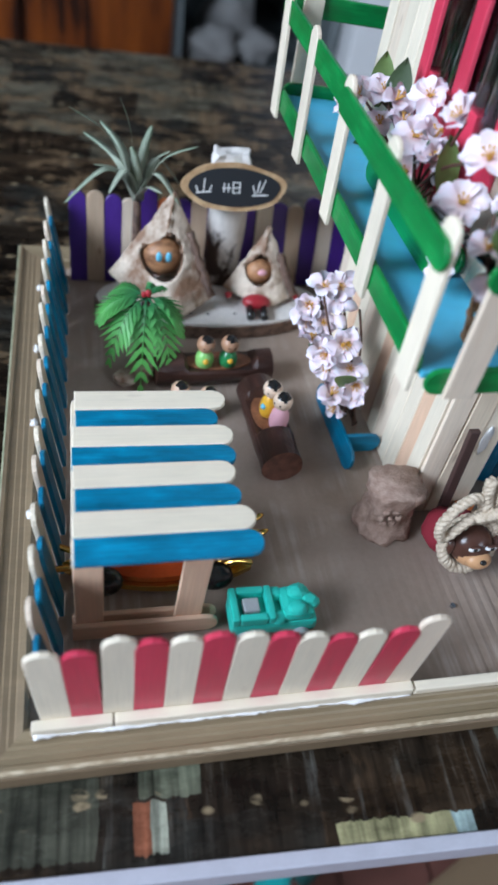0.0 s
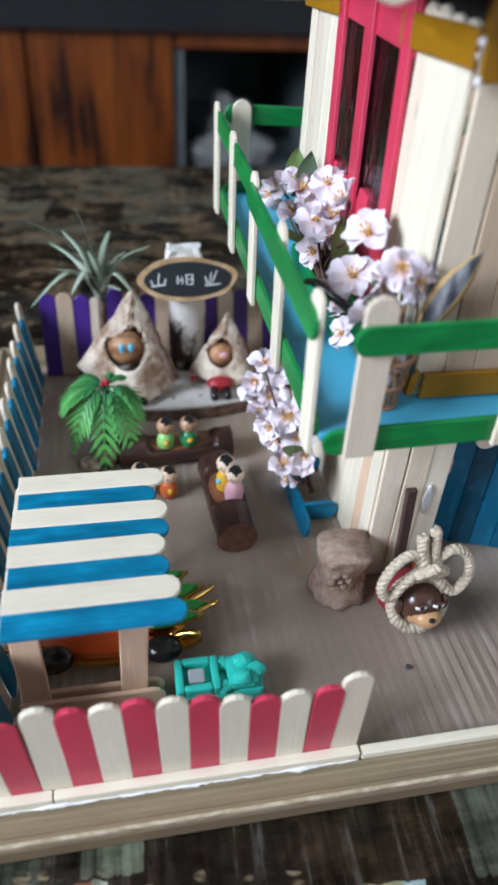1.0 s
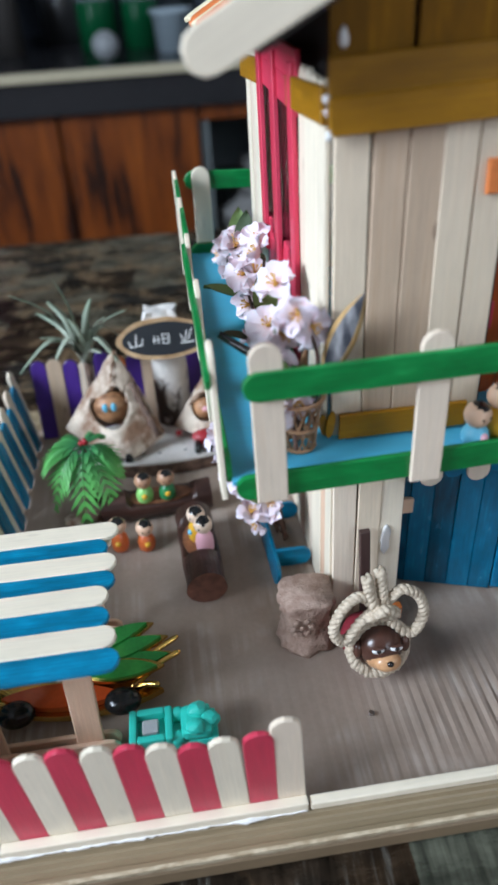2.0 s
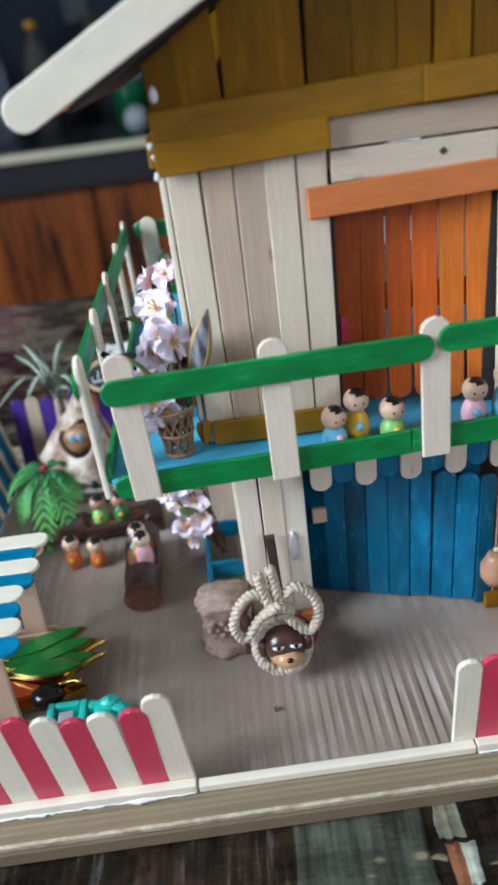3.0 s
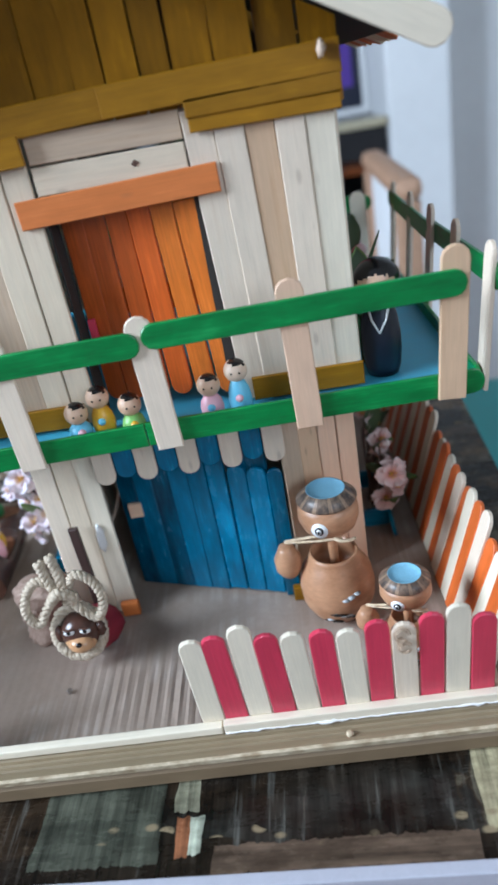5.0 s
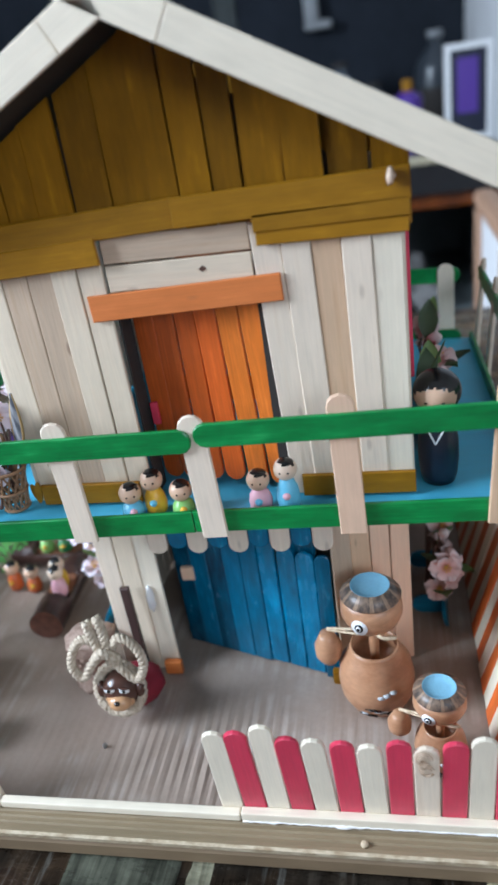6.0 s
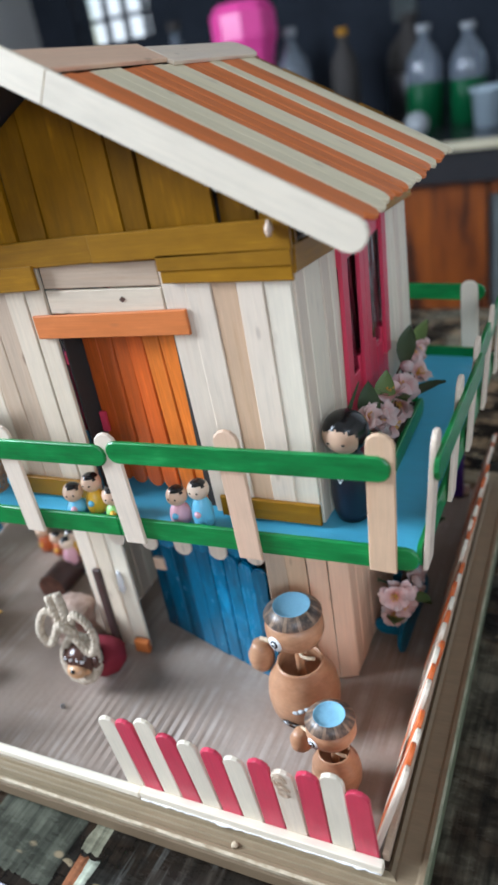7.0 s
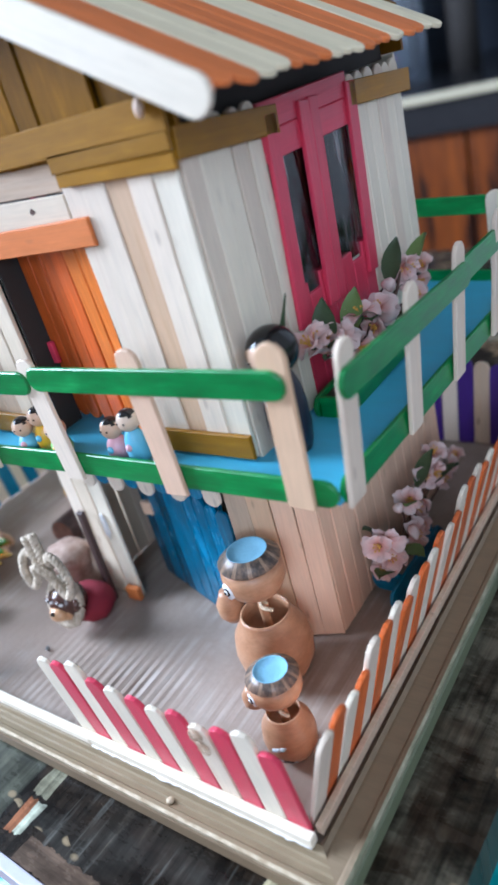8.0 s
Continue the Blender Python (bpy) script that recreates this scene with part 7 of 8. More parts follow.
# ---- blossoms ----
def blossom_mesh(openness, key, petal):
    """Five cupped silk petals, each a little different, round a tuft of stamens."""
    rng = random.Random(100 + key)
    bm = bmesh.new()
    for k in range(5):
        a = 2 * math.pi * k / 5 + rng.uniform(-0.22, 0.22)
        lift, size, twist = openness + rng.uniform(-0.22, 0.16), rng.uniform(0.86, 1.14), rng.uniform(-0.5, 0.5)
        grid = []
        for i in range(6):
            u = i / 5
            row = []
            w = 0.0043 * size * math.sin(math.pi * (0.07 + 0.875 * u)) ** 0.9
            for j in range(5):
                s = (j / 4 - 0.5) * 2
                notch = (-0.0003 * (1 - abs(s)) - 0.0012 * abs(s) ** 3) if i == 5 else 0
                r = 0.0009 + (0.0086 * size * u + notch) * lift
                z = 0.0075 * u * (1.30 - lift) + 0.0026 * s * s * math.sin(math.pi * u) - 0.0030 * u * u + twist * s * w * 0.6 * u + 0.0005 * math.sin(5 * u + 3 * s + k)
                row.append(bm.verts.new(Matrix.Rotation(a, 3, "Z") @ Vector((r, s * w, z))))
            grid.append(row)
        for i in range(5):
            for j in range(4):
                bm.faces.new((grid[i][j], grid[i + 1][j], grid[i + 1][j + 1], grid[i][j + 1]))
    for k in range(6):
        a = 2 * math.pi * k / 6
        tip = Vector((0.0017 * math.cos(a), 0.0017 * math.sin(a), 0.0034 + rng.uniform(-0.0006, 0.0006)))
        tube(bm, [(0, 0, 0), tip], 0.0002, 5, 1)
        blob(bm, tip, (0.0005, 0.0005, 0.0005), 1, 1)
    blob(bm, (0, 0, 0.0004), (0.0009, 0.0009, 0.0008), 1, 1)
    blob(bm, (0, 0, -0.0012), (0.0011, 0.0011, 0.0016), 2, 1)
    return to_mesh("blossom", bm, [petal, M_STAMEN, M_LEAFDARK], True)


def bud_mesh(petal):
    bm = bmesh.new()
    lathe(bm, [(0, 0), (0.0018, 0.0012), (0.0030, 0.0040), (0.0026, 0.0074), (0.0010, 0.0100), (0, 0.0106)], 10, mats=[1, 0, 0, 0, 0])
    for v in bm.verts:
        v.co.x *= 1 + 0.18 * math.sin(3 * math.atan2(v.co.y, v.co.x))
    return to_mesh("bud", bm, [petal, M_LEAFDARK], True)


PETAL_SCALE = 0.93
BLOSSOMS = [[blossom_mesh(q, i, petal) for i, q in enumerate((1.0, 0.82, 0.93, 0.62, 0.88, 0.74, 1.02))] + [bud_mesh(petal)] for petal in (M_PETAL, M_PETALPINK)]


def leaf_mesh(mat):
    bm = bmesh.new()
    top, low = [], []
    for i in range(7):
        u = i / 6
        w = 0.0050 * math.sin(math.pi * (0.04 + 0.96 * u)) ** 0.9 + 0.0001
        z = 0.0035 * u - 0.004 * u * u
        top.append([bm.verts.new((0.021 * u, s * w, z + abs(s) * 0.0012)) for s in (-1, 0, 1)])
        low.append([bm.verts.new((0.021 * u, s * w, z + abs(s) * 0.0012 - 0.0003)) for s in (-1, 0, 1)])
    for g in (top, low):
        for i in range(6):
            for j in range(2):
                bm.faces.new((g[i][j], g[i + 1][j], g[i + 1][j + 1], g[i][j + 1]))
    return to_mesh("leaf", bm, mat, True)


LEAVES = [leaf_mesh(M_LEAF), leaf_mesh(M_LEAFDARK)]


def spray(label, root, spots, leaves, face, seed, dark=0, size=1.0):
    """A branch of silk blossom: stems from the root to each spot, blossoms turned mostly towards face."""
    rng = random.Random(seed)
    t = thing("blossom_spray", root, label, "flowers", "blossom sprays")
    f = Vector(face).normalized()
    extra = [Vector(p) + Vector((rng.uniform(-0.004, 0.004), rng.uniform(-0.009, 0.009), rng.uniform(-0.009, 0.007))) for p in spots[::2]]
    for i, s in enumerate([Vector(p) for p in spots] + extra):
        d = (f + Vector((rng.uniform(-0.9, 0.9), rng.uniform(-0.9, 0.9), rng.uniform(-0.8, 0.9)))).normalized()
        m = d.to_track_quat("Z", "Y").to_matrix().to_4x4() @ Matrix.Rotation(rng.uniform(0, 6), 4, "Z")
        m = m @ Matrix.Scale(size * PETAL_SCALE * rng.uniform(0.88, 1.18), 4)
        m.translation = s
        kind = 7 if i % 8 == 5 else (i * 3 + seed) % 7
        ob = new("bud" if kind == 7 else "blossom", BLOSSOMS[dark][kind])
        attach(ob, t, m)
        bm = bmesh.new()
        mid = Vector(root).lerp(s, 0.55) + Vector((rng.uniform(-0.004, 0.004), rng.uniform(-0.004, 0.004), 0.004))
        tube(bm, curve_points([Vector(root) + Vector((rng.uniform(-0.003, 0.003), rng.uniform(-0.01, 0.01), 0)), mid, s - d * 0.0025], 5), 0.0006, 6)
        part("stem", bm, M_STEM, t, smooth=True)
    for i, (p, yaw, pitch) in enumerate(leaves):
        ob = new("leaf", LEAVES[(i + dark) % 2])
        attach(ob, t, pose(*p, 0, -pitch, yaw))


def planter(label, lo, hi, mat, group="planters", open_side=0):
    lo, hi = Vector(lo), Vector(hi)
    t = thing("planter", ((lo.x + hi.x) / 2, (lo.y + hi.y) / 2, lo.z), label, "planter", group)
    zc, w = (lo.z + hi.z) / 2, hi.z - lo.z
    if open_side:
        x, wall = (lo.x, hi.x) if open_side < 0 else (hi.x, lo.x)
        stick(t, (x - open_side * 0.0006, lo.y, zc), (x + open_side * 0.0012, hi.y, zc), (open_side, 0, 0.18), mat, "side", True, True, w)
        for y in (lo.y + 0.0150, hi.y - 0.006):
            stick(t, (x - open_side * 0.0014, y, zc + 0.0008), (wall, y, zc + 0.0008), (0, -1, 0), mat, "end", False, True, w)
        return t
    stick(t, (lo.x, lo.y, zc), (lo.x, hi.y, zc), (-1, 0, 0), mat, "side", True, True, w)
    stick(t, (hi.x, lo.y, zc), (hi.x, hi.y, zc), (1, 0, 0), mat, "side", True, True, w)
    for y in (lo.y + 0.003, hi.y - 0.003):
        stick(t, (lo.x + 0.0011, y, zc), (hi.x - 0.0011, y, zc), (0, -1, 0), mat, "end", False, False, w)
    part("soil", new_box((lo.x + 0.0011, lo.y + 0.0042, lo.z + 0.0002), (hi.x - 0.0011, hi.y - 0.0042, hi.z - 0.002)), M_SOIL, t)
    return t


planter("low blue craft-stick flower box against the house wall", (0.0078, 0.1105, 0.0006), (0.0275, 0.1680, 0.0118), M_BLUE, open_side=-1)
spray("spray of pale pink silk blossoms in the blue box", (0.0150, 0.1450, 0.0095),
      [(-0.0110, 0.1640, 0.0615), (-0.0081, 0.1600, 0.0750), (0.0000, 0.1600, 0.0755), (-0.0060, 0.1620, 0.0500), (-0.0045, 0.1580, 0.0560), (0.0023, 0.1600, 0.0600), (-0.0080, 0.1440, 0.0500), (-0.0077, 0.1380, 0.0529), (-0.0015, 0.1380, 0.0588), (0.0061, 0.1380, 0.0445), (0.0020, 0.1330, 0.0260), (0.0110, 0.1330, 0.0300), (-0.0030, 0.1450, 0.0400), (0.0060, 0.1500, 0.0700), (0.0090, 0.1350, 0.0380)],
      [((0.0030, 0.1360, 0.0340), 260, 55), ((0.0060, 0.1500, 0.0440), 230, 65)], (-0.6, -0.75, 0.45), 3)

planter("green craft-stick flower box under the side window", (0.0055, 0.1000, DECK_Z + 0.0004), (0.0175, 0.1780, DECK_Z + 0.0100), M_GREEN)
spray("pale pink silk blossoms in a green balcony box", (0.0105, 0.1350, DECK_Z + 0.0085),
      [(0.0020, 0.1980, 0.1460), (0.0020, 0.1698, 0.1451), (0.0020, 0.1600, 0.1580), (0.0060, 0.1150, 0.1700), (0.0020, 0.1355, 0.1551), (0.0040, 0.2050, 0.1350), (0.0060, 0.1243, 0.1529), (0.0040, 0.1387, 0.1403), (0.0060, 0.0960, 0.1504), (0.0090, 0.0950, 0.1660), (0.0060, 0.1000, 0.1350), (0.0100, 0.1500, 0.1640), (0.0050, 0.1800, 0.1540), (0.0100, 0.1250, 0.1420)],
      [((0.0070, 0.1900, 0.1440), 80, 72), ((0.0080, 0.1750, 0.1470), 60, 80), ((0.0080, 0.1150, 0.1420), 100, 75), ((0.0060, 0.1050, 0.1370), 200, 30), ((0.0060, 0.1500, 0.1370), 170, 20)], (-0.6, -0.6, 0.6), 8)

planter("green craft-stick flower box under the side window", (0.1905, 0.1000, DECK_Z - 0.0036), (0.2020, 0.1780, DECK_Z + 0.0060), M_GREEN)
spray("pale pink silk blossoms in a green balcony box", (0.1960, 0.1400, DECK_Z + 0.0045),
      [(0.1960, 0.0980, 0.1490), (0.1960, 0.1106, 0.1450), (0.1970, 0.1183, 0.1433), (0.1980, 0.1354, 0.1451), (0.1990, 0.1443, 0.1355), (0.1960, 0.1669, 0.1457), (0.1960, 0.1844, 0.1460), (0.1980, 0.1870, 0.1325), (0.1960, 0.2070, 0.1396), (0.1990, 0.1280, 0.1344), (0.1970, 0.1550, 0.1390)],
      [((0.1930, 0.1150, 0.1390), 100, 82), ((0.1950, 0.1300, 0.1370), 90, 60), ((0.1960, 0.1700, 0.1440), 80, 62), ((0.1970, 0.1450, 0.1390), 300, 20), ((0.1980, 0.1600, 0.1310), 20, 20), ((0.1950, 0.1900, 0.1410), 60, 50)], (0.7, -0.5, 0.5), 12, 1, 1.0)

planter("low dark blue craft-stick flower box against the house wall", (0.1815, 0.1150, 0.0006), (0.1990, 0.1760, 0.0118), M_BLUE, open_side=1)
spray("spray of pink silk blossoms in the dark blue box", (0.1920, 0.1450, 0.0095),
      [(0.1990, 0.1130, 0.0440), (0.2000, 0.1190, 0.0340), (0.2010, 0.1440, 0.0280), (0.1990, 0.1493, 0.0450), (0.1990, 0.1632, 0.0341), (0.1980, 0.1385, 0.0468), (0.1980, 0.1980, 0.0320), (0.1970, 0.2150, 0.0280), (0.1990, 0.1230, 0.0293), (0.1960, 0.1729, 0.0429), (0.1980, 0.1850, 0.0480), (0.2000, 0.1560, 0.0240)],
      [((0.1940, 0.1300, 0.0330), 250, 50), ((0.1960, 0.1500, 0.0380), 300, 40), ((0.1960, 0.1650, 0.0400), 60, 55), ((0.1970, 0.1350, 0.0250), 330, 20), ((0.1950, 0.1800, 0.0300), 20, 40), ((0.1960, 0.1250, 0.0200), 280, 30)], (0.6, -0.7, 0.45), 19, 1, 0.98)

# ---- figures and small things on the balcony ----
BZ = DECK_Z + 0.0003
figure("peg doll in sky blue with black hair on the balcony", (0.0695, 0.0532, BZ), 0.0158, M_D_BLUE, M_SKIN, -70, M_D_PINK)
figure("peg doll in yellow with black hair on the balcony", (0.0786, 0.0566, BZ), 0.0199, M_D_YELLOW, M_SKIN, -85, M_D_BLUE)
figure("peg doll in light green with black hair on the balcony", (0.0913, 0.0534, BZ), 0.0162, M_D_GREEN, M_SKIN, -75, M_D_YELLOW)
figure("peg doll in pink with black hair on the balcony", (0.1232, 0.0562, BZ), 0.0180, M_D_PINK, M_SKIN, -90, M_D_BLUE)
figure("peg doll in sky blue with black hair on the balcony", (0.1348, 0.0558, BZ), 0.0226, M_D_BLUE, M_SKINPALE, -90, M_D_PINK)


def kimono_doll():
    bm = bmesh.new()
    lathe(bm, [(0, 0), (0.0070, 0), (0.0082, 0.004), (0.0090, 0.012), (0.0089, 0.020), (0.0078, 0.028), (0.0058, 0.0335), (0.0050, 0.035)], 26, mats=[0] * 7)
    hc, hr = 0.0436, 0.0104
    hp = [(0.005, 0.0352)] + [(hr * math.sin(math.pi * q / 34), hc - hr * 0.96 * math.cos(math.pi * q / 34)) for q in range(5, 34)] + [(0, hc + hr * 0.96)]
    f3 = Vector((math.cos(radians(-100)), math.sin(radians(-100)), 0))
    for f in lathe(bm, hp, 60, mats=[1] * (len(hp) - 1)):
        n3 = (f.calc_center_median() - Vector((0, 0, hc))).normalized()
        across = n3.dot(Vector((-f3.y, f3.x, 0)))
        if n3.dot(f3) < 0.50 or n3.z > 0.52 - 0.50 * across * across - 0.10 * abs(math.sin(across * 13)):
            f.material_index = 2
    side = Vector((-f3.y, f3.x, 0))
    for s in (-1, 1):
        tube(bm, [f3 * 0.0050 + side * s * 0.0044 + Vector((0, 0, 0.0325)), f3 * 0.0080 + side * s * 0.0032 + Vector((0, 0, 0.0280)), f3 * 0.0093 + Vector((0, 0, 0.0220))], [0.0006, 0.0005, 0.0004], 6, 3)
    for q in (-1, 1):
        blob(bm, Vector((0, 0, hc - 0.0016)) + (f3 * 0.93 + side * q * 0.34).normalized() * hr * 0.985, (0.0010, 0.0010, 0.0004), 2, 1)
    ob = new("kimono_doll", to_mesh("kimono_doll", bm, [M_D_NAVY, M_SKIN, M_HAIR, M_WHITE_ENAMEL], True))
    attach(ob, None, Matrix.Translation((0.1945, 0.0762, BZ + sag(0.1945, 0.0762))) @ Matrix.Scale(0.90, 4))
    return tagged(ob, "tall black-haired wooden doll in navy with a white collar", "doll")


kimono_doll()
bm = bmesh.new()
tube(bm, curve_points([(0.1880, 0.0900, BZ - 0.0018), (0.1900, 0.0880, 0.1500), (0.1985, 0.0860, 0.1740)], 8), [0.0008] * 6 + [0.0012] * 6 + [0.0008, 0.0006, 0.0005, 0.0004, 0.0002], 7)
single("dark_blade", bm, M_LEAFDARK, "thin dark leaf blade standing behind the doll", "leaf", smooth=True, place=(0.1880, 0.0900, BZ - 0.0018))

basket = thing("wicker_basket", (0.0105, 0.0640, BZ), "small wicker basket vase on the balcony corner", "basket")
bm = bmesh.new()
for k in range(14):
    a0 = 2 * math.pi * k / 14
    for tw in (0.9, -0.9):
        tube(bm, [(0.0105 + r * math.cos(a0 + tw * u), 0.0640 + r * math.sin(a0 + tw * u), BZ + 0.0002 + 0.0195 * u) for u, r in ((0, 0.0052), (0.33, 0.0060), (0.66, 0.0068), (1, 0.0082))], 0.00045, 5)
part("weave", bm, M_WICKER, basket)
for z, r in ((0.0004, 0.0053), (0.0090, 0.0064), (0.0196, 0.0083)):
    bm = bmesh.new()
    tube(bm, [(0.0105 + r * math.cos(2 * math.pi * q / 28), 0.0640 + r * math.sin(2 * math.pi * q / 28), BZ + z) for q in range(28)], 0.0008, 6, closed=True)
    part("hoop", bm, M_WICKER, basket, smooth=True)


def feather(root, tip, width, mats, label, bare=0.0):
    """A blade with a paler rim; below the share called bare only its quill shows."""
    a, b = Vector(root), Vector(tip)
    d = b - a
    side = d.cross(Vector((-0.45, -1, 0.25))).normalized()
    back = d.cross(side).normalized()
    bm = bmesh.new()
    rows = []
    for k in range(15):
        u = k / 14
        v = max(0.0, (u - bare) / (1 - bare))
        w = width * math.sin(math.pi * (0.06 + 0.92 * v)) ** 0.9 if u > bare else 0.0006
        c = a + d * u + Vector((0, 0.003 * math.sin(math.pi * u), 0))
        rows.append([bm.verts.new(c + side * w * q + back * h) for q, h in ((-1, 0.0004), (-0.66, 0), (0, -0.0005), (0.66, 0), (1, 0.0004), (0, 0.0007))])
    for r0, r1 in zip(rows, rows[1:]):
        for q in range(6):
            f = bm.faces.new((r0[q], r0[(q + 1) % 6], r1[(q + 1) % 6], r1[q]))
            f.material_index = 1 if q in (0, 3) else 0
    bm.faces.new(rows[0])
    bm.faces.new(rows[-1])
    single("feather", bm, mats, label, "feather", "feathers", smooth=True, place=root)


feather((0.0118, 0.0655, BZ + 0.001), (0.0290, 0.0550, 0.1770), 0.0046, [M_FEATHER, M_FEATHERRIM], "blue-black feather with a tan rim standing in the wicker basket", 0.42)
feather((0.0100, 0.0650, BZ + 0.001), (0.0130, 0.0640, 0.1560), 0.0030, [M_WICKER, M_WICKER], "brown leaf standing in the wicker basket")
spray("few pale pink silk blossoms in the wicker basket", (0.0100, 0.0645, BZ + 0.004), [(0.0080, 0.0600, 0.1400), (0.0150, 0.0640, 0.1640), (0.0030, 0.0680, 0.1500), (0.0060, 0.0720, 0.1590), (0.0120, 0.0700, 0.1660)], [((0.0090, 0.0650, 0.1420), 200, 60)], (-0.2, -0.9, 0.4), 31)
bm = bmesh.new()
tube(bm, [(-0.0135, 0.0790, 0.1572), (0.0035, 0.0720, 0.1466), (0.0085, 0.0695, 0.1432)], [0.0012, 0.0020, 0.0018], 9)
part("handle", bm, M_HAIR, basket, "slanting black handle", smooth=True)
wing = thing("paper_butterfly", (0.0225, 0.0690, BZ), "small yellow paper butterfly leaning on the wall", "ornament")
for s, (a, b) in enumerate((((0.0212, 0.0655, BZ + 0.0005), (0.0225, 0.0650, BZ + 0.0115)), ((0.0204, 0.0668, BZ + 0.0005), (0.0190, 0.0660, BZ + 0.0100)))):
    bm = bmesh.new()
    a, b = Vector(a), Vector(b)
    pts = [a + (b - a) * (0.5 - 0.5 * math.cos(q * math.pi / 10)) + Vector((0.0016 * math.sin(q * math.pi / 10), 0, 0)) for q in range(20)]
    sheet_polygon(bm, pts, (0, -0.0006, 0))
    part("wing", bm, M_YELLOW, wing)

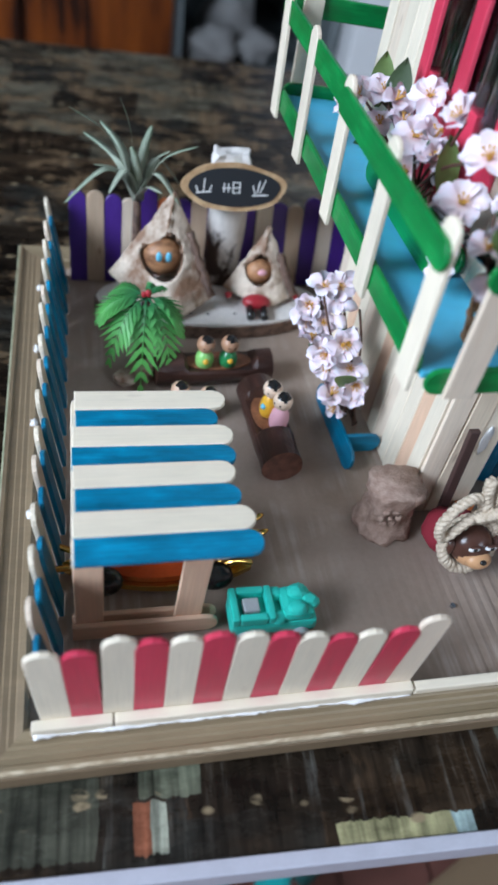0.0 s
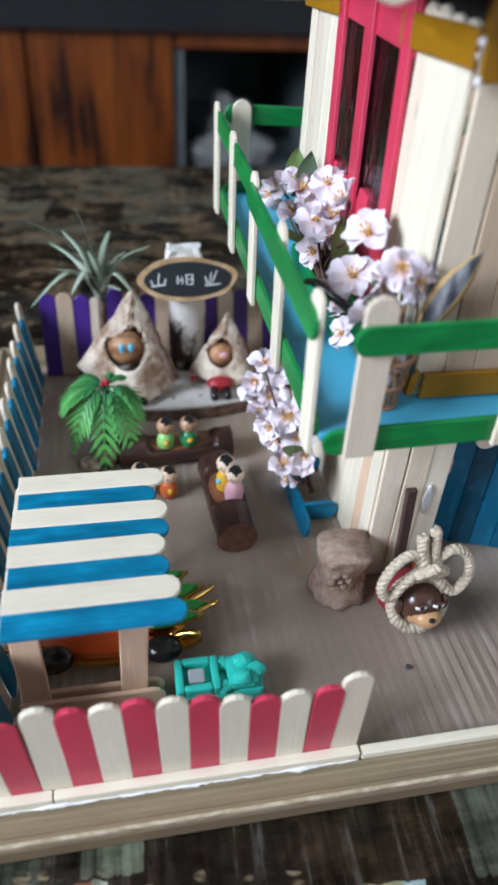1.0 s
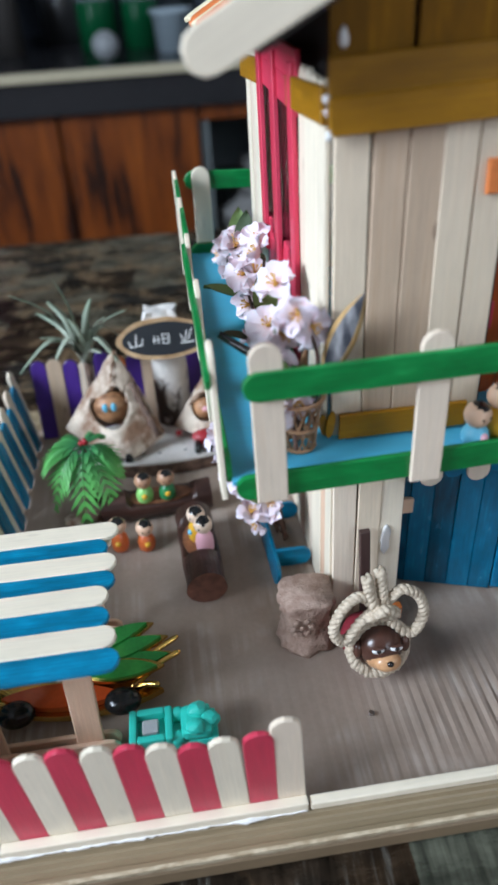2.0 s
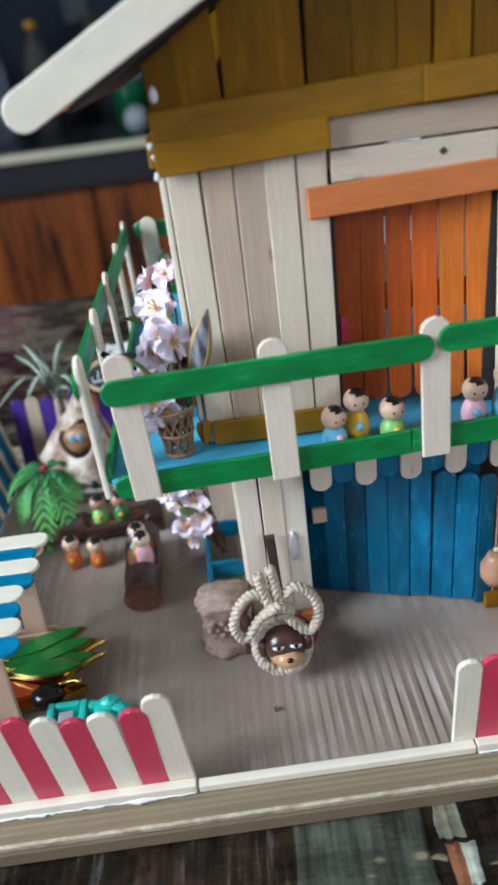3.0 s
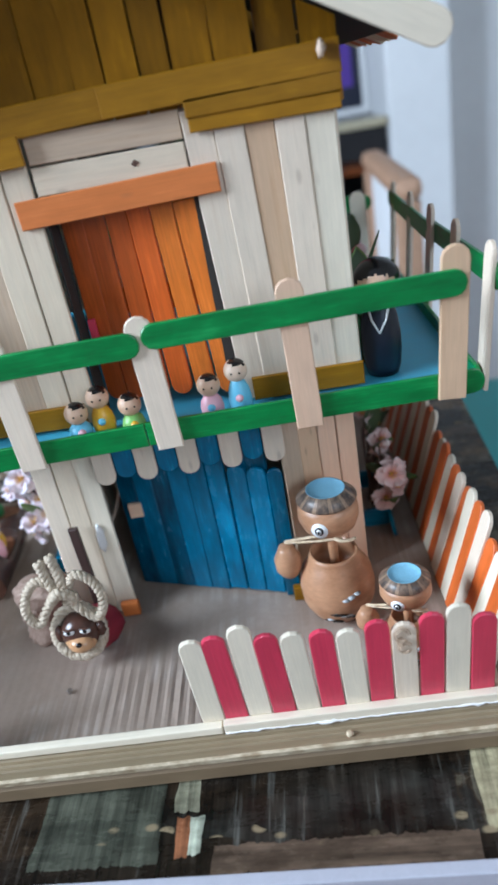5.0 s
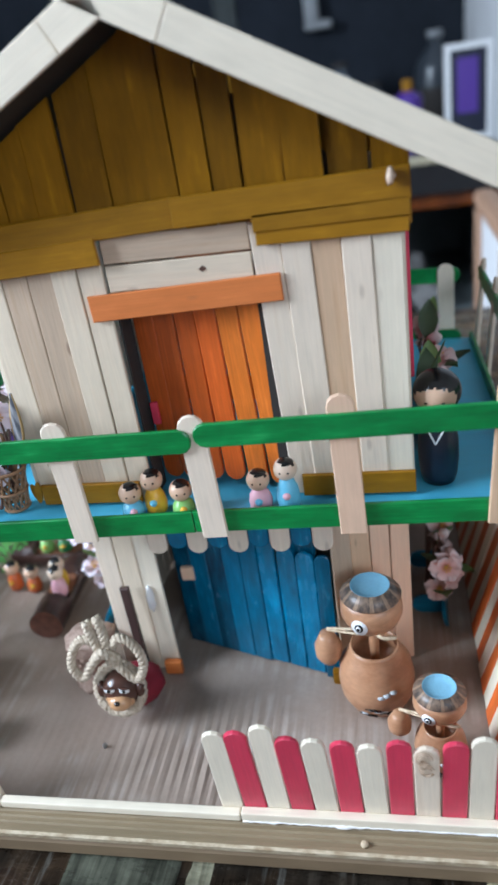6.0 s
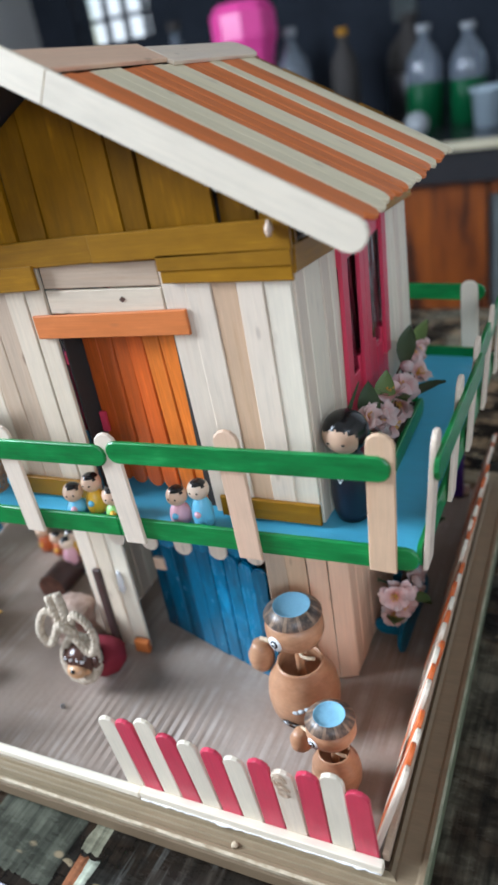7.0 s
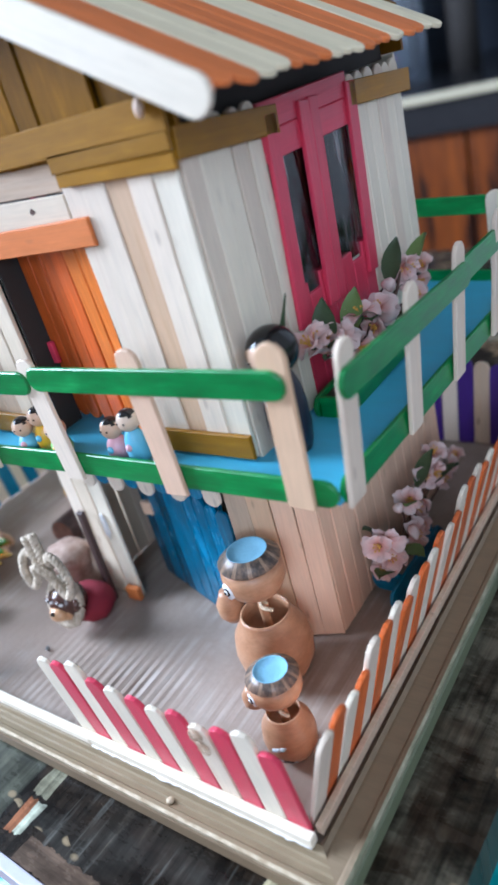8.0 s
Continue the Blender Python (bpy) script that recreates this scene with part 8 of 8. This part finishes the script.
# ---- turned pot figures ----
def pot_figure(label, at, k, turn, kz=1.0, belly=1.0):
    """A stack of turned wooden pots with a blue-topped hat: one mesh."""
    bm = bmesh.new()
    body = [(0, 0), (0.0095, 0), (0.0135, 0.003), (0.0166, 0.009), (0.0174, 0.0160), (0.0162, 0.0236), (0.0128, 0.0290), (0.0114, 0.0322), (0.0110, 0.0336), (0.0102, 0.0336), (0.0100, 0.0300), (0.0125, 0.0220), (0, 0.0210)]
    lathe(bm, [(r * k * belly, z * k) for r, z in body], 30, mats=[0] * (len(body) - 1))
    tube(bm, [(0, 0, 0.0205 * k), (0, 0, 0.0480 * k)], 0.0022 * k, 10, 0)
    head = [(0, 0.0462), (0.0078, 0.0464), (0.0118, 0.0484), (0.0136, 0.0528), (0.0134, 0.0574), (0.0122, 0.0612), (0, 0.0613)]
    lathe(bm, [(r * k, z * k) for r, z in head], 28, mats=[0] * (len(head) - 1))
    brim = [(0.0110, 0.0614), (0.0130, 0.0610), (0.0134, 0.0618), (0.0086, 0.0660), (0.0083, 0.0661), (0.0080, 0.0653), (0.004, 0.0645), (0, 0.0642)]
    for n, f in enumerate(lathe(bm, [(r * k, z * k) for r, z in brim], 44, mats=[1, 1, 1, 2, 2, 2, 2])):
        if f.material_index == 1 and (n % 44) % 4 == 1:
            f.material_index = 7
    f = Vector((math.cos(radians(turn)), math.sin(radians(turn)), 0))
    s = Vector((-f.y, f.x, 0))
    e = f * 0.0130 * k + Vector((0, 0, 0.0530 * k))
    q = f.to_track_quat("Z", "Y").to_matrix().to_4x4()
    for r, off, mat in ((0.0037, 0.0006, 3), (0.0019, 0.0012, 4), (0.0011, 0.0016, 3), (0.0007, 0.0019, 4)):
        m = Matrix.Translation(e + f * off * k) @ q
        vs = [bm.verts.new(m @ Vector((r * k * math.cos(2 * math.pi * a / 18), r * k * math.sin(2 * math.pi * a / 18), 0))) for a in range(18)]
        bk = [bm.verts.new(v.co - f * 0.0012 * k) for v in vs]
        bm.faces.new(vs).material_index = mat
        for a in range(18):
            bm.faces.new((vs[a], vs[(a + 1) % 18], bk[(a + 1) % 18], bk[a])).material_index = mat
    # twine arms and the small side pot
    hook = -s * 0.0215 * k + f * 0.004 * k + Vector((0, 0, 0.0372 * k))
    tube(bm, curve_points([s * 0.004 * k + Vector((0, 0, 0.0420 * k)), -s * 0.006 * k + f * 0.0035 * k + Vector((0, 0, 0.0425 * k)), hook + Vector((0, 0, 0.0010 * k))], 6), 0.0007 * k, 6, 5)
    tube(bm, curve_points([s * 0.005 * k + Vector((0, 0, 0.0405 * k)), -s * 0.005 * k + f * 0.004 * k + Vector((0, 0, 0.0405 * k)), hook + Vector((0, 0, 0.0004 * k))], 6), 0.0006 * k, 6, 5)
    tube(bm, curve_points([Vector((0, 0, 0.0405 * k)), s * 0.006 * k + f * 0.0035 * k + Vector((0, 0, 0.0415 * k)), s * 0.0120 * k + f * 0.002 * k + Vector((0, 0, 0.0425 * k))], 5), 0.0009 * k, 6, 5)
    c = -s * 0.0205 * k + f * 0.006 * k
    pot = [(0, 0.0215), (0.0036, 0.0216), (0.0062, 0.0255), (0.0064, 0.0310), (0.0042, 0.0355), (0.0036, 0.0372), (0, 0.0374)]
    lathe(bm, [(r * k, z * k) for r, z in pot], 20, (c.x, c.y, 0), mats=[0] * (len(pot) - 1))
    # painted landscape low on the body: dark brush strokes over a pale patch
    for i in range(16):
        u, v = (i * 0.618) % 1.0, (i * 0.381 + 0.2) % 1.0
        a = radians(turn + 62 * u)
        zz = 0.0045 + 0.0065 * v * (1 - 0.5 * abs(u - 0.4))
        r = (0.0144 + 0.0024 * min(1.0, (zz - 0.0045) / 0.005)) * k * belly
        m = Matrix.Translation((r * math.cos(a), r * math.sin(a), zz * k)) @ Matrix.Rotation(a, 4, "Z")
        before = set(bm.verts)
        blob(bm, (0, 0, 0), (0.0005 * k, (0.0036 if i % 3 else 0.0024) * k, 0.0007 * k), 6 if i % 4 == 0 else 4, 1, 0.5, i)
        bmesh.ops.transform(bm, matrix=m, verts=[v for v in bm.verts if v not in before])
    for i in range(3):
        a = radians(turn + 30 + i * 9)
        blob(bm, (0.0170 * k * belly * math.cos(a), 0.0170 * k * belly * math.sin(a), (0.0180 + 0.001 * i) * k), (0.0020 * k, 0.0020 * k, 0.0006 * k), 6, 1, 0.4, i)
    ob = new("pot_figure", to_mesh("pot_figure", bm, [M_TERRA, M_HATDARK, M_HATBLUE, M_WHITE_ENAMEL, M_HAIR, M_TWINE, M_GREYPLASTIC, M_HATLIGHT], True))
    attach(ob, None, Matrix.Translation(at) @ Matrix.Diagonal((1, 1, kz, 1)))
    return tagged(ob, label, "figurine", "pot figures")


pot_figure("large turned wooden pot figure with a blue-topped hat", (0.1632, 0.0675, 0.0005), 1.02, -112, 1.035)
pot_figure("small turned wooden pot figure with a blue-topped hat", (0.1900, 0.0325, 0.0005), 0.80, -118, 0.86, 0.80)
